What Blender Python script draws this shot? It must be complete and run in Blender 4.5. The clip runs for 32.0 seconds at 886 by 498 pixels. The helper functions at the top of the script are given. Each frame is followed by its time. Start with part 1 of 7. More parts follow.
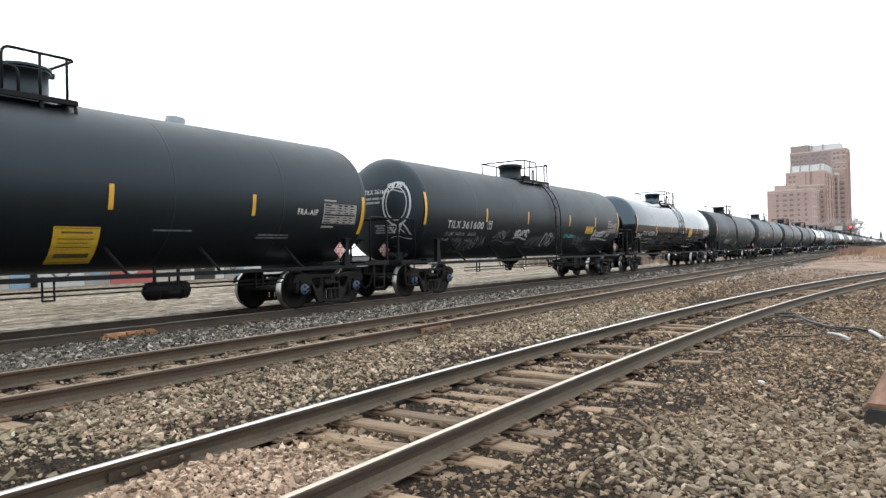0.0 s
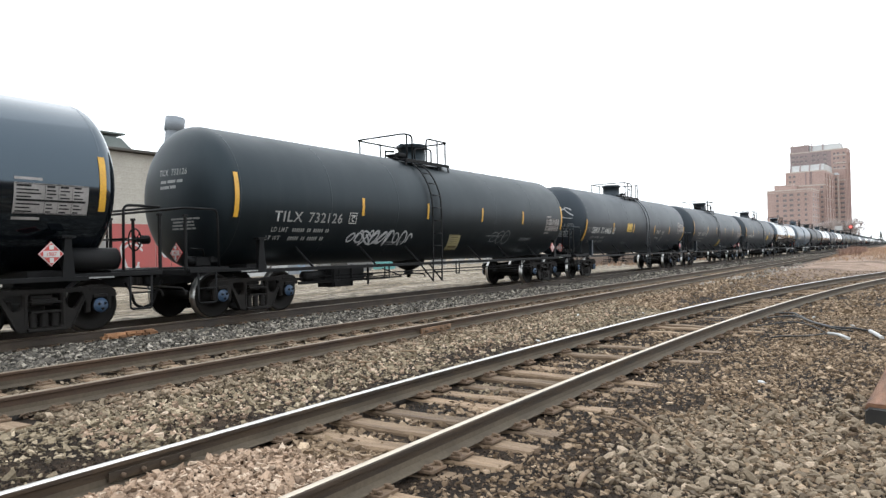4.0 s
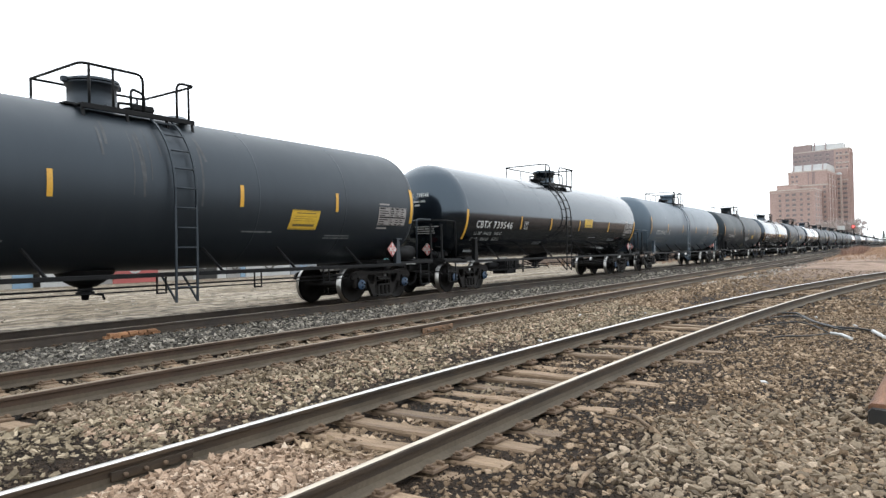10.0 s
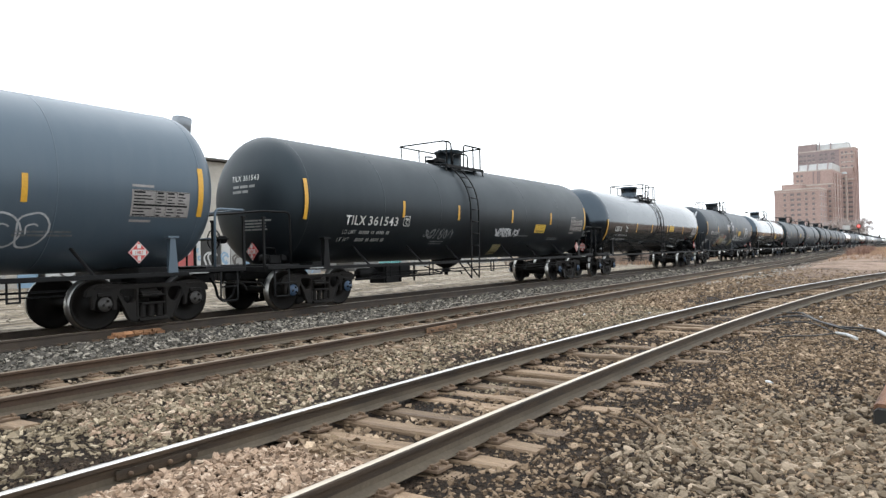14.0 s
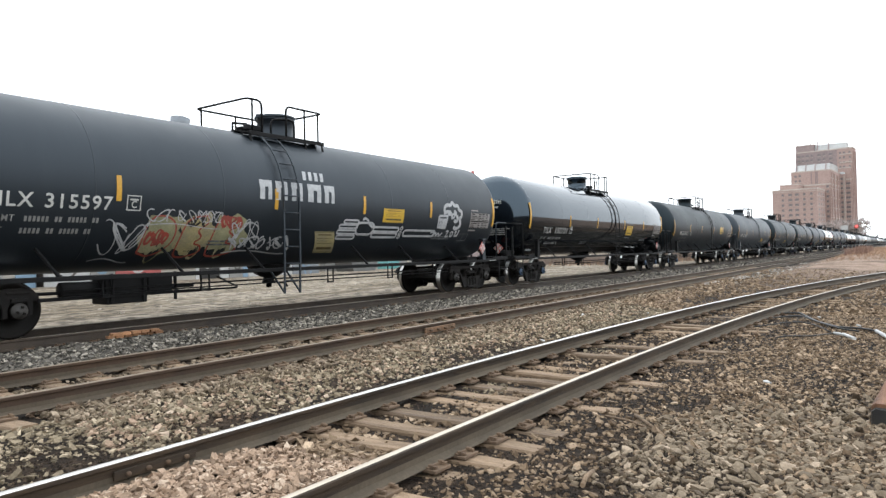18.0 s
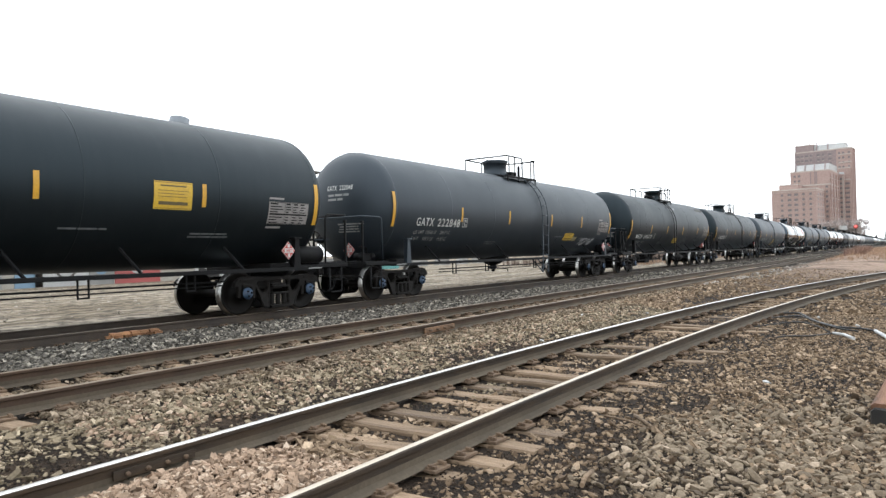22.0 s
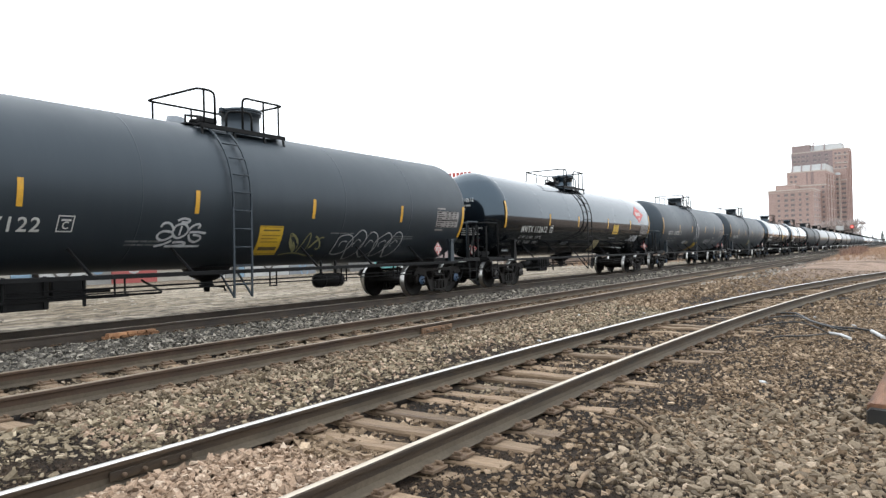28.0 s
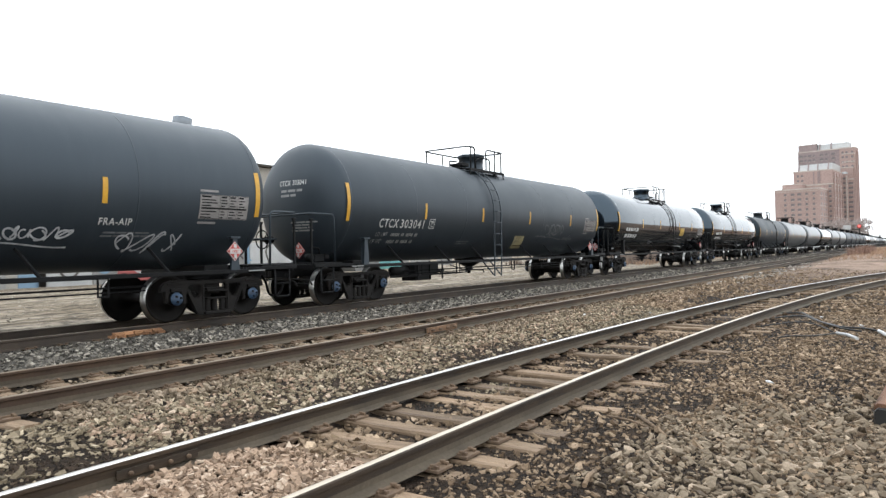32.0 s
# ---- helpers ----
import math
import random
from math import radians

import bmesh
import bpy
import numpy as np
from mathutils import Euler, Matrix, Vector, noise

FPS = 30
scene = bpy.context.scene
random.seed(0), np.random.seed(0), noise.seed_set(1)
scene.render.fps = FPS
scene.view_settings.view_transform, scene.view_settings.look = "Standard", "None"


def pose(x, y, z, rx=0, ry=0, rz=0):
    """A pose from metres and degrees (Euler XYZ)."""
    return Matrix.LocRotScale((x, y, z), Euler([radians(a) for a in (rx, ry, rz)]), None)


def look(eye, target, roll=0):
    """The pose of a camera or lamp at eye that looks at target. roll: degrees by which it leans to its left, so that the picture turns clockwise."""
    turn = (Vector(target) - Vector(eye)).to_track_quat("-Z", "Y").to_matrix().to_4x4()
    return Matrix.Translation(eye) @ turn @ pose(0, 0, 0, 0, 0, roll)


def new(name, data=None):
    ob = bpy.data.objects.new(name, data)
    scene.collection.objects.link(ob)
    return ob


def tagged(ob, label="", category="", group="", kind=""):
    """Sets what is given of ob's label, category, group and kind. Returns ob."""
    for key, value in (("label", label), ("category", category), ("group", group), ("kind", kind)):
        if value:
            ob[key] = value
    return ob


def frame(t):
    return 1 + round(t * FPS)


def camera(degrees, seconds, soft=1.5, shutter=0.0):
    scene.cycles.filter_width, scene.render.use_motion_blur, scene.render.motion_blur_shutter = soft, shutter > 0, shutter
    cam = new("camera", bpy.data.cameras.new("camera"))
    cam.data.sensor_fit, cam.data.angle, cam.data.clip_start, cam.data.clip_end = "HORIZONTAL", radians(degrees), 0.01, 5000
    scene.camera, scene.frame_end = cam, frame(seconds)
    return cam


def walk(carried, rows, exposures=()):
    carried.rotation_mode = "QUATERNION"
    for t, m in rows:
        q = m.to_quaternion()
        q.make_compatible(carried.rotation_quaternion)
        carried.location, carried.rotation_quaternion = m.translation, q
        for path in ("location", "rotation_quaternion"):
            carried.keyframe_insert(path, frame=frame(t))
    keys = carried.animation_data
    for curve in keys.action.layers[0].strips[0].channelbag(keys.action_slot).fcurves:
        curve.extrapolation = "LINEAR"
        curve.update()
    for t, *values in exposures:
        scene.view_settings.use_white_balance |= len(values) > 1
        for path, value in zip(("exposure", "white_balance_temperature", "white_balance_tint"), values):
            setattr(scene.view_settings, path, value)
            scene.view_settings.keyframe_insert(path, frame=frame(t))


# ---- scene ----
cam = camera(66.53, 32.0, soft=1.4)

# ---- camera: on a stand, drifting a little to and fro ----
EYE = (0.0, 0.0, 1.188)
HEADING, TILT, LEAN = 56.123, 0.406, 1.376
SWAY = [(0.0, 0.00), (3.5, 0.00), (5.5, 0.00), (7.0, 0.00), (8.0, 0.04), (9.0, 0.01), (9.5, 0.08), (10.0, 0.17), (10.5, 0.30),
        (11.0, 0.38), (11.5, 0.47), (12.0, 0.48), (12.5, 0.46), (13.0, 0.52), (13.5, 0.56), (14.0, 0.50), (14.5, 0.45), (15.5, 0.38),
        (16.5, 0.35), (17.0, 0.43), (17.5, 0.43), (18.0, 0.37), (18.5, 0.25), (19.0, 0.17), (19.5, 0.15), (20.0, 0.08), (20.5, 0.02),
        (21.0, 0.12), (21.5, 0.24), (22.0, 0.32), (22.5, 0.38), (23.0, 0.36), (23.5, 0.28), (24.0, 0.18), (24.5, 0.15), (25.0, 0.09),
        (25.5, 0.08), (27.5, 0.08), (28.0, 0.09), (28.5, 0.17), (29.0, 0.28), (29.5, 0.39), (30.0, 0.43), (30.5, 0.42), (31.0, 0.48),
        (31.5, 0.55), (32.0, 0.53)]


def eye_pose(turn):
    a, b = radians(HEADING - turn), radians(TILT - 0.06 * turn)
    aim = Vector((math.sin(a) * math.cos(b), math.cos(a) * math.cos(b), math.sin(b)))
    return look(EYE, Vector(EYE) + aim * 10, -LEAN)


walk(cam, [(t, eye_pose(s)) for t, s in SWAY])

# ---- light: a bright overcast sky ----
world = bpy.data.worlds.new("overcast_sky")
scene.world = world
world.use_nodes = True
wn, wl = world.node_tree.nodes, world.node_tree.links
wn.clear()
sky = wn.new("ShaderNodeTexSky")
sky.sky_type, sky.sun_disc, sky.sun_elevation, sky.sun_rotation = "NISHITA", False, radians(64), radians(27)
sky.dust_density, sky.air_density = 1.0, 1.0
dull = wn.new("ShaderNodeHueSaturation")
dull.inputs["Saturation"].default_value, dull.inputs["Value"].default_value = 0.15, 0.07
cloud = wn.new("ShaderNodeMixRGB")
cloud.inputs["Fac"].default_value = 0.90
# thin bright overcast: a little brighter overhead than at the horizon
way = wn.new("ShaderNodeTexCoord")
split = wn.new("ShaderNodeSeparateXYZ")
lift = wn.new("ShaderNodeValToRGB")
lift.color_ramp.elements[0].position, lift.color_ramp.elements[0].color = 0.0, (0.70, 0.735, 0.765, 1)
lift.color_ramp.elements[1].position, lift.color_ramp.elements[1].color = 0.95, (0.86, 0.925, 0.99, 1)
wl.new(way.outputs["Generated"], split.inputs["Vector"])
wl.new(split.outputs["Z"], lift.inputs["Fac"])
wl.new(lift.outputs["Color"], cloud.inputs["Color2"])
back = wn.new("ShaderNodeBackground")
back.inputs["Strength"].default_value = 2.80
wout = wn.new("ShaderNodeOutputWorld")
wl.new(sky.outputs["Color"], dull.inputs["Color"])
wl.new(dull.outputs["Color"], cloud.inputs["Color1"])
wl.new(cloud.outputs["Color"], back.inputs["Color"])
wl.new(back.outputs["Background"], wout.inputs["Surface"])
sun = new("sun", bpy.data.lights.new("sun", "SUN"))
sun.data.energy, sun.data.angle, sun.data.color = 0.5, radians(60), (1.0, 0.99, 0.98)
sun.matrix_world = look((15, 30, 70), (0, 0, 0))
scene.view_settings.exposure = 0.0

# ---- plan ----
Y_TRAIN, Y_MID, Y_NEAR, Z_NEAR = 12.34, 7.44, 3.60, -0.136
PITCH, FIRST = 18.36, 4.93          # coupled length of a car; centre of the first car at the start
R_TANK, Z_TANK, X_CYL, HEAD = 1.5, 2.5, 7.78, 0.62     # the usual tank; set_body() changes it from car to car
R_WHEEL = 0.457


def set_body(fat=0.0, nose=0.62):
    """The tank that is built next: how much stouter than usual, and how deep its end domes are."""
    global R_TANK, Z_TANK, HEAD
    R_TANK, Z_TANK, HEAD = 1.5 + fat, 2.5 + fat, nose


def travel(t):
    """How far the train has rolled after t seconds."""
    return (((-2.13485e-05 * t + 0.001358582) * t - 0.01751011) * t + 10.877932) * t + 0.0305


def near_y(x):
    return Y_NEAR - 0.00348 * max(0.0, x - 4.0) ** 2


def smooth(a, b, x):
    t = min(1.0, max(0.0, (x - a) / (b - a)))
    return t * t * (3 - 2 * t)


def ground_z(x, y):
    """Height of the earth: the near yard lies lower than the main tracks; a paved lot behind the train."""
    z = -0.36 + 0.14 * smooth(4.9, 6.2, y + 0.00348 * max(0.0, x - 4.0) ** 2 * 0.5)
    z += 0.02 * smooth(8.4, 9.5, y) - 0.03 * smooth(11.0, 11.4, y)
    z += 0.19 * smooth(13.5, 13.95, y)
    z += 0.38 * smooth(46, 74, x) * (1 - smooth(3.6, 6.4, y)) * smooth(-60, -20, y)
    if y < 13.4:
        z += 0.028 * noise.noise(Vector((x * 0.9, y * 0.9, 3))) + 0.012 * noise.noise(Vector((x * 4, y * 4, 7)))
    d = y - Y_NEAR + 0.00348 * max(0.0, x - 4.0) ** 2
    if x < 40 and abs(d) < 0.74:
        z -= 0.022 * smooth(3.6, 4.6, x)
    if y < 2.6 and x < 40:
        z += 0.09 * max(0.0, noise.noise(Vector((x * 0.55 + 4, y * 0.55, 11))) + 0.1) * smooth(2.6, 1.6, y)
    return z


# ---- materials ----
def shader(name):
    m = bpy.data.materials.new(name)
    m.use_nodes = True
    n, l = m.node_tree.nodes, m.node_tree.links
    return m, n, l, n["Principled BSDF"]


def noise_node(n, l, coord, scale, detail=6.0, stretch=(1, 1, 1), rough=0.6):
    tc = n.new("ShaderNodeTexCoord")
    mp = n.new("ShaderNodeMapping")
    mp.inputs["Scale"].default_value = stretch
    tx = n.new("ShaderNodeTexNoise")
    tx.inputs["Scale"].default_value, tx.inputs["Detail"].default_value, tx.inputs["Roughness"].default_value = scale, detail, rough
    l.new(tc.outputs[coord], mp.inputs["Vector"])
    l.new(mp.outputs["Vector"], tx.inputs["Vector"])
    return tx


def ramp(n, l, src, stops):
    r = n.new("ShaderNodeValToRGB")
    while len(r.color_ramp.elements) < len(stops):
        r.color_ramp.elements.new(0.5)
    for e, (p, c) in zip(r.color_ramp.elements, stops):
        e.position, e.color = p, (*c, 1) if len(c) == 3 else c
    l.new(src, r.inputs["Fac"])
    return r


def mix(n, l, fac, a, b, how="MIX"):
    m = n.new("ShaderNodeMixRGB")
    m.blend_type = how
    for sock, v in (("Fac", fac), ("Color1", a), ("Color2", b)):
        if isinstance(v, (int, float)):
            m.inputs[sock].default_value = v
        elif isinstance(v, tuple):
            m.inputs[sock].default_value = (*v, 1)
        else:
            l.new(v, m.inputs[sock])
    return m.outputs["Color"]


def bump(n, l, bsdf, height, strength, dist):
    b = n.new("ShaderNodeBump")
    b.inputs["Strength"].default_value, b.inputs["Distance"].default_value = strength, dist
    l.new(height, b.inputs["Height"])
    l.new(b.outputs["Normal"], bsdf.inputs["Normal"])


def surf(name, c1, c2, rough=0.6, scale=3.0, fine=40.0, metal=0.0, bumpy=0.0, dist=0.01, stretch=(1, 1, 1), coord="Object",
         lo=0.35, hi=0.65, spread=0.0, island=0.0, spec=0.5):
    """Two-scale worn surface: broad stains from c1 to c2, fine grain over it."""
    m, n, l, b = shader(name)
    big, small = noise_node(n, l, coord, scale, 5, stretch), noise_node(n, l, coord, fine, 3, stretch)
    col = ramp(n, l, big.outputs["Fac"], [(lo, c1), (hi, c2)]).outputs["Color"]
    grain = ramp(n, l, small.outputs["Fac"], [(0.3, (0.72, 0.72, 0.72)), (0.7, (1.2, 1.2, 1.2))]).outputs["Color"]
    col = mix(n, l, 0.6, col, grain, "MULTIPLY")
    if spread:
        oi = n.new("ShaderNodeObjectInfo")
        tone = ramp(n, l, oi.outputs["Random"], [(0.0, (1 - spread,) * 3), (1.0, (1 + spread,) * 3)]).outputs["Color"]
        col = mix(n, l, 1.0, col, tone, "MULTIPLY")
    if island:
        ge = n.new("ShaderNodeNewGeometry")
        tone = ramp(n, l, ge.outputs["Random Per Island"], [(0.0, (1 - island,) * 3), (1.0, (1 + island,) * 3)]).outputs["Color"]
        col = mix(n, l, 1.0, col, tone, "MULTIPLY")
    l.new(col, b.inputs["Base Color"])
    rr = n.new("ShaderNodeMapRange")
    rr.inputs["To Min"].default_value, rr.inputs["To Max"].default_value = max(0.03, rough * 0.82), min(1.0, rough * 1.18)
    l.new(big.outputs["Fac"], rr.inputs["Value"])
    l.new(rr.outputs["Result"], b.inputs["Roughness"])
    b.inputs["Metallic"].default_value, b.inputs["Specular IOR Level"].default_value = metal, spec
    if bumpy:
        bump(n, l, b, small.outputs["Fac"], bumpy, dist)
    return m


def paint(name, col, dust, rough, streak=0.35, coat=0.0, film=0.0, gleam=1.5, tint=(0.80, 0.92, 1.04, 1)):
    """Tank paint: rain streaks down the flanks, road dust low down in patches, faint plate waviness."""
    m, n, l, b = shader(name)
    oi = n.new("ShaderNodeObjectInfo")
    st = noise_node(n, l, "Object", 2.2, 5, (1.6, 1.0, 0.12))
    pt = noise_node(n, l, "Object", 0.55, 6, (1, 1, 1.4))
    fn = noise_node(n, l, "Object", 60, 2)
    f1 = ramp(n, l, st.outputs["Fac"], [(0.45, (0, 0, 0)), (0.85, (streak,) * 3)]).outputs["Color"]
    f2 = ramp(n, l, pt.outputs["Fac"], [(0.42, (0, 0, 0)), (0.8, (0.5,) * 3)]).outputs["Color"]
    c = mix(n, l, f1, col, dust)
    c = mix(n, l, f2, c, tuple(0.5 * (a + d) for a, d in zip(col, dust)))
    tone = ramp(n, l, oi.outputs["Random"], [(0, (0.8,) * 3), (1, (1.25,) * 3)]).outputs["Color"]
    l.new(mix(n, l, 1.0, c, tone, "MULTIPLY"), b.inputs["Base Color"])
    rr = n.new("ShaderNodeMapRange")
    rr.inputs["To Min"].default_value, rr.inputs["To Max"].default_value = rough * 0.8, min(1, rough * 1.35)
    l.new(pt.outputs["Fac"], rr.inputs["Value"])
    l.new(rr.outputs["Result"], b.inputs["Roughness"])
    b.inputs["IOR"].default_value, b.inputs["Specular Tint"].default_value = gleam, tint
    b.inputs["Sheen Weight"].default_value, b.inputs["Sheen Roughness"].default_value, b.inputs["Sheen Tint"].default_value = film, 0.20, (0.80, 0.90, 1.0, 1)
    b.inputs["Coat Weight"].default_value, b.inputs["Coat Roughness"].default_value, b.inputs["Coat IOR"].default_value = coat, rough * 0.7, 1.6
    wave = noise_node(n, l, "Object", 0.9, 2)
    bump(n, l, b, wave.outputs["Fac"], 0.05, 0.012)
    return m


def gravel(name, stops, rough=0.9):
    """Stones: each its own tone."""
    m, n, l, b = shader(name)
    ge = n.new("ShaderNodeNewGeometry")
    c = ramp(n, l, ge.outputs["Random Per Island"], stops).outputs["Color"]
    g = noise_node(n, l, "Object", 55, 4)
    grain = ramp(n, l, g.outputs["Fac"], [(0.3, (0.62,) * 3), (0.7, (1.25,) * 3)]).outputs["Color"]
    l.new(mix(n, l, 0.8, c, grain, "MULTIPLY"), b.inputs["Base Color"])
    b.inputs["Roughness"].default_value, b.inputs["Specular IOR Level"].default_value = rough, 0.3
    bump(n, l, b, g.outputs["Fac"], 0.5, 0.01)
    return m


PAINT = {
    "flat": paint("flat_black_paint", (0.0036, 0.0045, 0.0056), (0.0098, 0.0112, 0.0128), 0.46, 0.5, 0.0, 0.03, 1.45, (0.72, 0.91, 1.03, 1)),
    "worn": paint("worn_black_paint", (0.0034, 0.0047, 0.0055), (0.0108, 0.0128, 0.0138), 0.46, 0.6, 0.0, 0.06, 1.42, (0.72, 0.91, 1.03, 1)),
    "satin": paint("satin_charcoal_paint", (0.0085, 0.0108, 0.0134), (0.0150, 0.0178, 0.0205), 0.46, 0.5, 0.0, 0.05, 1.49),
    "slate": paint("slate_grey_paint", (0.0175, 0.0226, 0.0272), (0.0290, 0.0338, 0.0385), 0.46, 0.5, 0.0, 0.05, 1.49),
    "blue": paint("blue_grey_paint", (0.064, 0.088, 0.111), (0.094, 0.115, 0.135), 0.36, 0.5, 0.0, 0.04, 1.50),
    "gloss": paint("gloss_black_paint", (0.0024, 0.0032, 0.0042), (0.005, 0.006, 0.007), 0.085, 0.3, 0.0, 0.0, 1.70, (0.72, 0.92, 1.10, 1)),
    "semi": paint("half_gloss_black_paint", (0.0028, 0.0036, 0.0046), (0.006, 0.007, 0.008), 0.14, 0.4, 0.0, 0.0, 1.66, (0.74, 0.92, 1.09, 1)),
    # lightened coat: haze and grazing sky sheen of far tanks painted in
    "pale": paint("paled_far_paint", (0.085, 0.088, 0.090), (0.13, 0.126, 0.118), 0.28, 0.5, 0.0, 0.04),
}
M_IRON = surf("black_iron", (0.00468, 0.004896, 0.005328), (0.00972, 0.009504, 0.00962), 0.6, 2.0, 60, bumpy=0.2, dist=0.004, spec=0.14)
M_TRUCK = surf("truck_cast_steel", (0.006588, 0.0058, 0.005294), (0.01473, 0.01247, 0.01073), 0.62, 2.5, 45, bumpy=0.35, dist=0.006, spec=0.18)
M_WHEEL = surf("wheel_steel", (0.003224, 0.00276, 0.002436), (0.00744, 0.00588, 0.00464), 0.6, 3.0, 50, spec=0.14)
M_TREAD = surf("bright_tread", (0.55, 0.54, 0.52), (0.40, 0.39, 0.37), 0.30, 4.0, 60, metal=1.0)
M_CAP = surf("blue_cap", (0.022, 0.058, 0.115), (0.045, 0.068, 0.105), 0.5, 8.0, 50)
M_CAPD = surf("grey_cap", (0.03, 0.028, 0.026), (0.05, 0.045, 0.04), 0.6, 8.0, 50)
M_STRIPE = surf("yellow_reflector", (0.562, 0.302, 0.025), (0.475, 0.259, 0.029), 0.4, 2.5, 30)
M_YELLOW = surf("yellow_sticker", (0.575, 0.365, 0.028), (0.495, 0.312, 0.036), 0.45, 3.0, 30)
M_TAN = surf("faded_sticker", (0.360, 0.302, 0.144), (0.259, 0.230, 0.144), 0.5, 3.0, 30)
M_WHITE = surf("white_lettering", (0.533, 0.533, 0.511), (0.396, 0.396, 0.374), 0.55, 5.0, 40)
M_DIM = surf("faded_lettering", (0.25, 0.25, 0.24), (0.185, 0.185, 0.18), 0.6, 5.0, 40)
M_GREY = surf("grey_panel", (0.158, 0.158, 0.151), (0.115, 0.115, 0.115), 0.55, 5.0, 40)
M_PRINT = surf("faded_dark_print", (0.07, 0.05, 0.02), (0.12, 0.09, 0.035), 0.6, 6.0, 40)
M_PANEL = surf("printed_plate", (0.27, 0.25, 0.24), (0.19, 0.178, 0.17), 0.5, 3.0, 30)
M_BLACKB = surf("black_plastic", (0.008, 0.008, 0.008), (0.02, 0.018, 0.016), 0.5, 3, 30)
M_RED = surf("red_sign", (0.446, 0.032, 0.029), (0.374, 0.043, 0.036), 0.45, 4.0, 30)
M_SPRAY = surf("white_spray", (0.446, 0.454, 0.461), (0.302, 0.310, 0.317), 0.6, 6.0, 30)
M_SPRAYD = surf("thin_grey_spray", (0.144, 0.151, 0.158), (0.079, 0.086, 0.086), 0.6, 6.0, 30)
M_SPRAYK = surf("faint_grey_spray", (0.040, 0.043, 0.046), (0.022, 0.024, 0.026), 0.6, 6.0, 30)
M_SPRAYO = surf("pale_olive_spray", (0.30, 0.285, 0.165), (0.20, 0.20, 0.115), 0.6, 2.5, 30)
M_SPRAYG = surf("olive_spray", (0.24, 0.23, 0.11), (0.16, 0.15, 0.07), 0.6, 6.0, 30)
M_SPRAYR = surf("dull_red_spray", (0.33, 0.06, 0.04), (0.22, 0.05, 0.04), 0.6, 6.0, 30)
M_RUSTP = surf("rust_bled_paint", (0.040, 0.033, 0.027), (0.014, 0.013, 0.012), 0.7, 3.0, 20, lo=0.4, hi=0.6)
M_SPRAYT = surf("teal_spray", (0.06, 0.35, 0.34), (0.09, 0.27, 0.28), 0.6, 6.0, 30)
M_RUSTRAIL = surf("rusty_rail", (0.03078, 0.01661, 0.008885), (0.06156, 0.03437, 0.0183), 0.8, 1.5, 40, bumpy=0.3, dist=0.004, coord="Object")
M_RAILFOOT = surf("dusty_rail_foot", (0.05859, 0.04392, 0.02884), (0.1032, 0.08015, 0.05447), 0.9, 1.6, 40, bumpy=0.3, dist=0.004)
# brown web, darkened further with the shade that the railhead casts
M_RAILSIDE = surf("shaded_brown_web", (0.02, 0.01186, 0.0058), (0.054, 0.03303, 0.01667), 0.8, 3.0, 40, bumpy=0.5, dist=0.006, stretch=(0.5, 1, 3), lo=0.38, hi=0.66)
M_RAILDARK = surf("dark_rail_web", (0.026, 0.0184, 0.013), (0.0585, 0.0414, 0.028), 0.7, 1.2, 40, bumpy=0.3, dist=0.004)
M_RAILTOP = surf("polished_railhead", (0.70, 0.69, 0.67), (0.55, 0.53, 0.50), 0.42, 1.5, 30, metal=1.0, stretch=(0.2, 3, 1))
M_RAILTAN = surf("brown_filmed_railhead", (0.56, 0.49, 0.40), (0.42, 0.36, 0.29), 0.45, 1.5, 30, metal=0.8, stretch=(0.2, 3, 1))
M_RAILDULL = surf("dull_railhead", (0.221, 0.1714, 0.1248), (0.1547, 0.1159, 0.07749), 0.5, 1.5, 30, metal=0.5)
M_TIE = surf("weathered_tie", (0.2512, 0.1723, 0.1072), (0.1214, 0.07991, 0.04719), 0.9, 2.0, 26, bumpy=0.7, dist=0.012, stretch=(6, 0.7, 2), spread=0.35)
# near-black ties for the main track
M_TIEDARK = surf("dark_tie", (0.035, 0.029, 0.024), (0.022, 0.019, 0.016), 0.9, 2.0, 26, bumpy=0.7, dist=0.012, stretch=(6, 0.7, 2), spread=0.3)
M_PLATE = surf("rusty_tie_plate", (0.0715, 0.044, 0.02755), (0.143, 0.0935, 0.057), 0.85, 4.0, 40, bumpy=0.3, dist=0.004)
M_OLDWOOD = surf("broken_orange_wood", (0.42, 0.21, 0.10), (0.24, 0.12, 0.06), 0.9, 3.0, 30, bumpy=0.7, dist=0.01, stretch=(0.6, 5, 5), spread=0.35)
M_RUSTBAR = surf("rusty_joint_steel", (0.21, 0.115, 0.06), (0.10, 0.06, 0.034), 0.85, 6.0, 40, bumpy=0.5, dist=0.005)
M_REDWOOD = surf("reddish_timber", (0.20, 0.095, 0.05), (0.085, 0.045, 0.026), 0.9, 2.0, 26, bumpy=0.8, dist=0.012, stretch=(6, 0.7, 2))
M_STONE = gravel("yard_gravel", [(0.0, (0.07202, 0.04691, 0.02833)), (0.25, (0.1351, 0.09054, 0.05438)), (0.5, (0.1908, 0.1342, 0.08425)), (0.75, (0.2386, 0.1687, 0.1088)), (0.95, (0.3105, 0.2263, 0.1517)), (1.0, (0.4501, 0.3374, 0.2297))])
M_STONEG = gravel("olive_grey_gravel", [(0.0, (0.08186, 0.06321, 0.04018)), (0.3, (0.1646, 0.1291, 0.08341)), (0.6, (0.2384, 0.188, 0.1244)), (0.85, (0.3025, 0.2428, 0.1668)), (1.0, (0.4805, 0.3909, 0.273))])
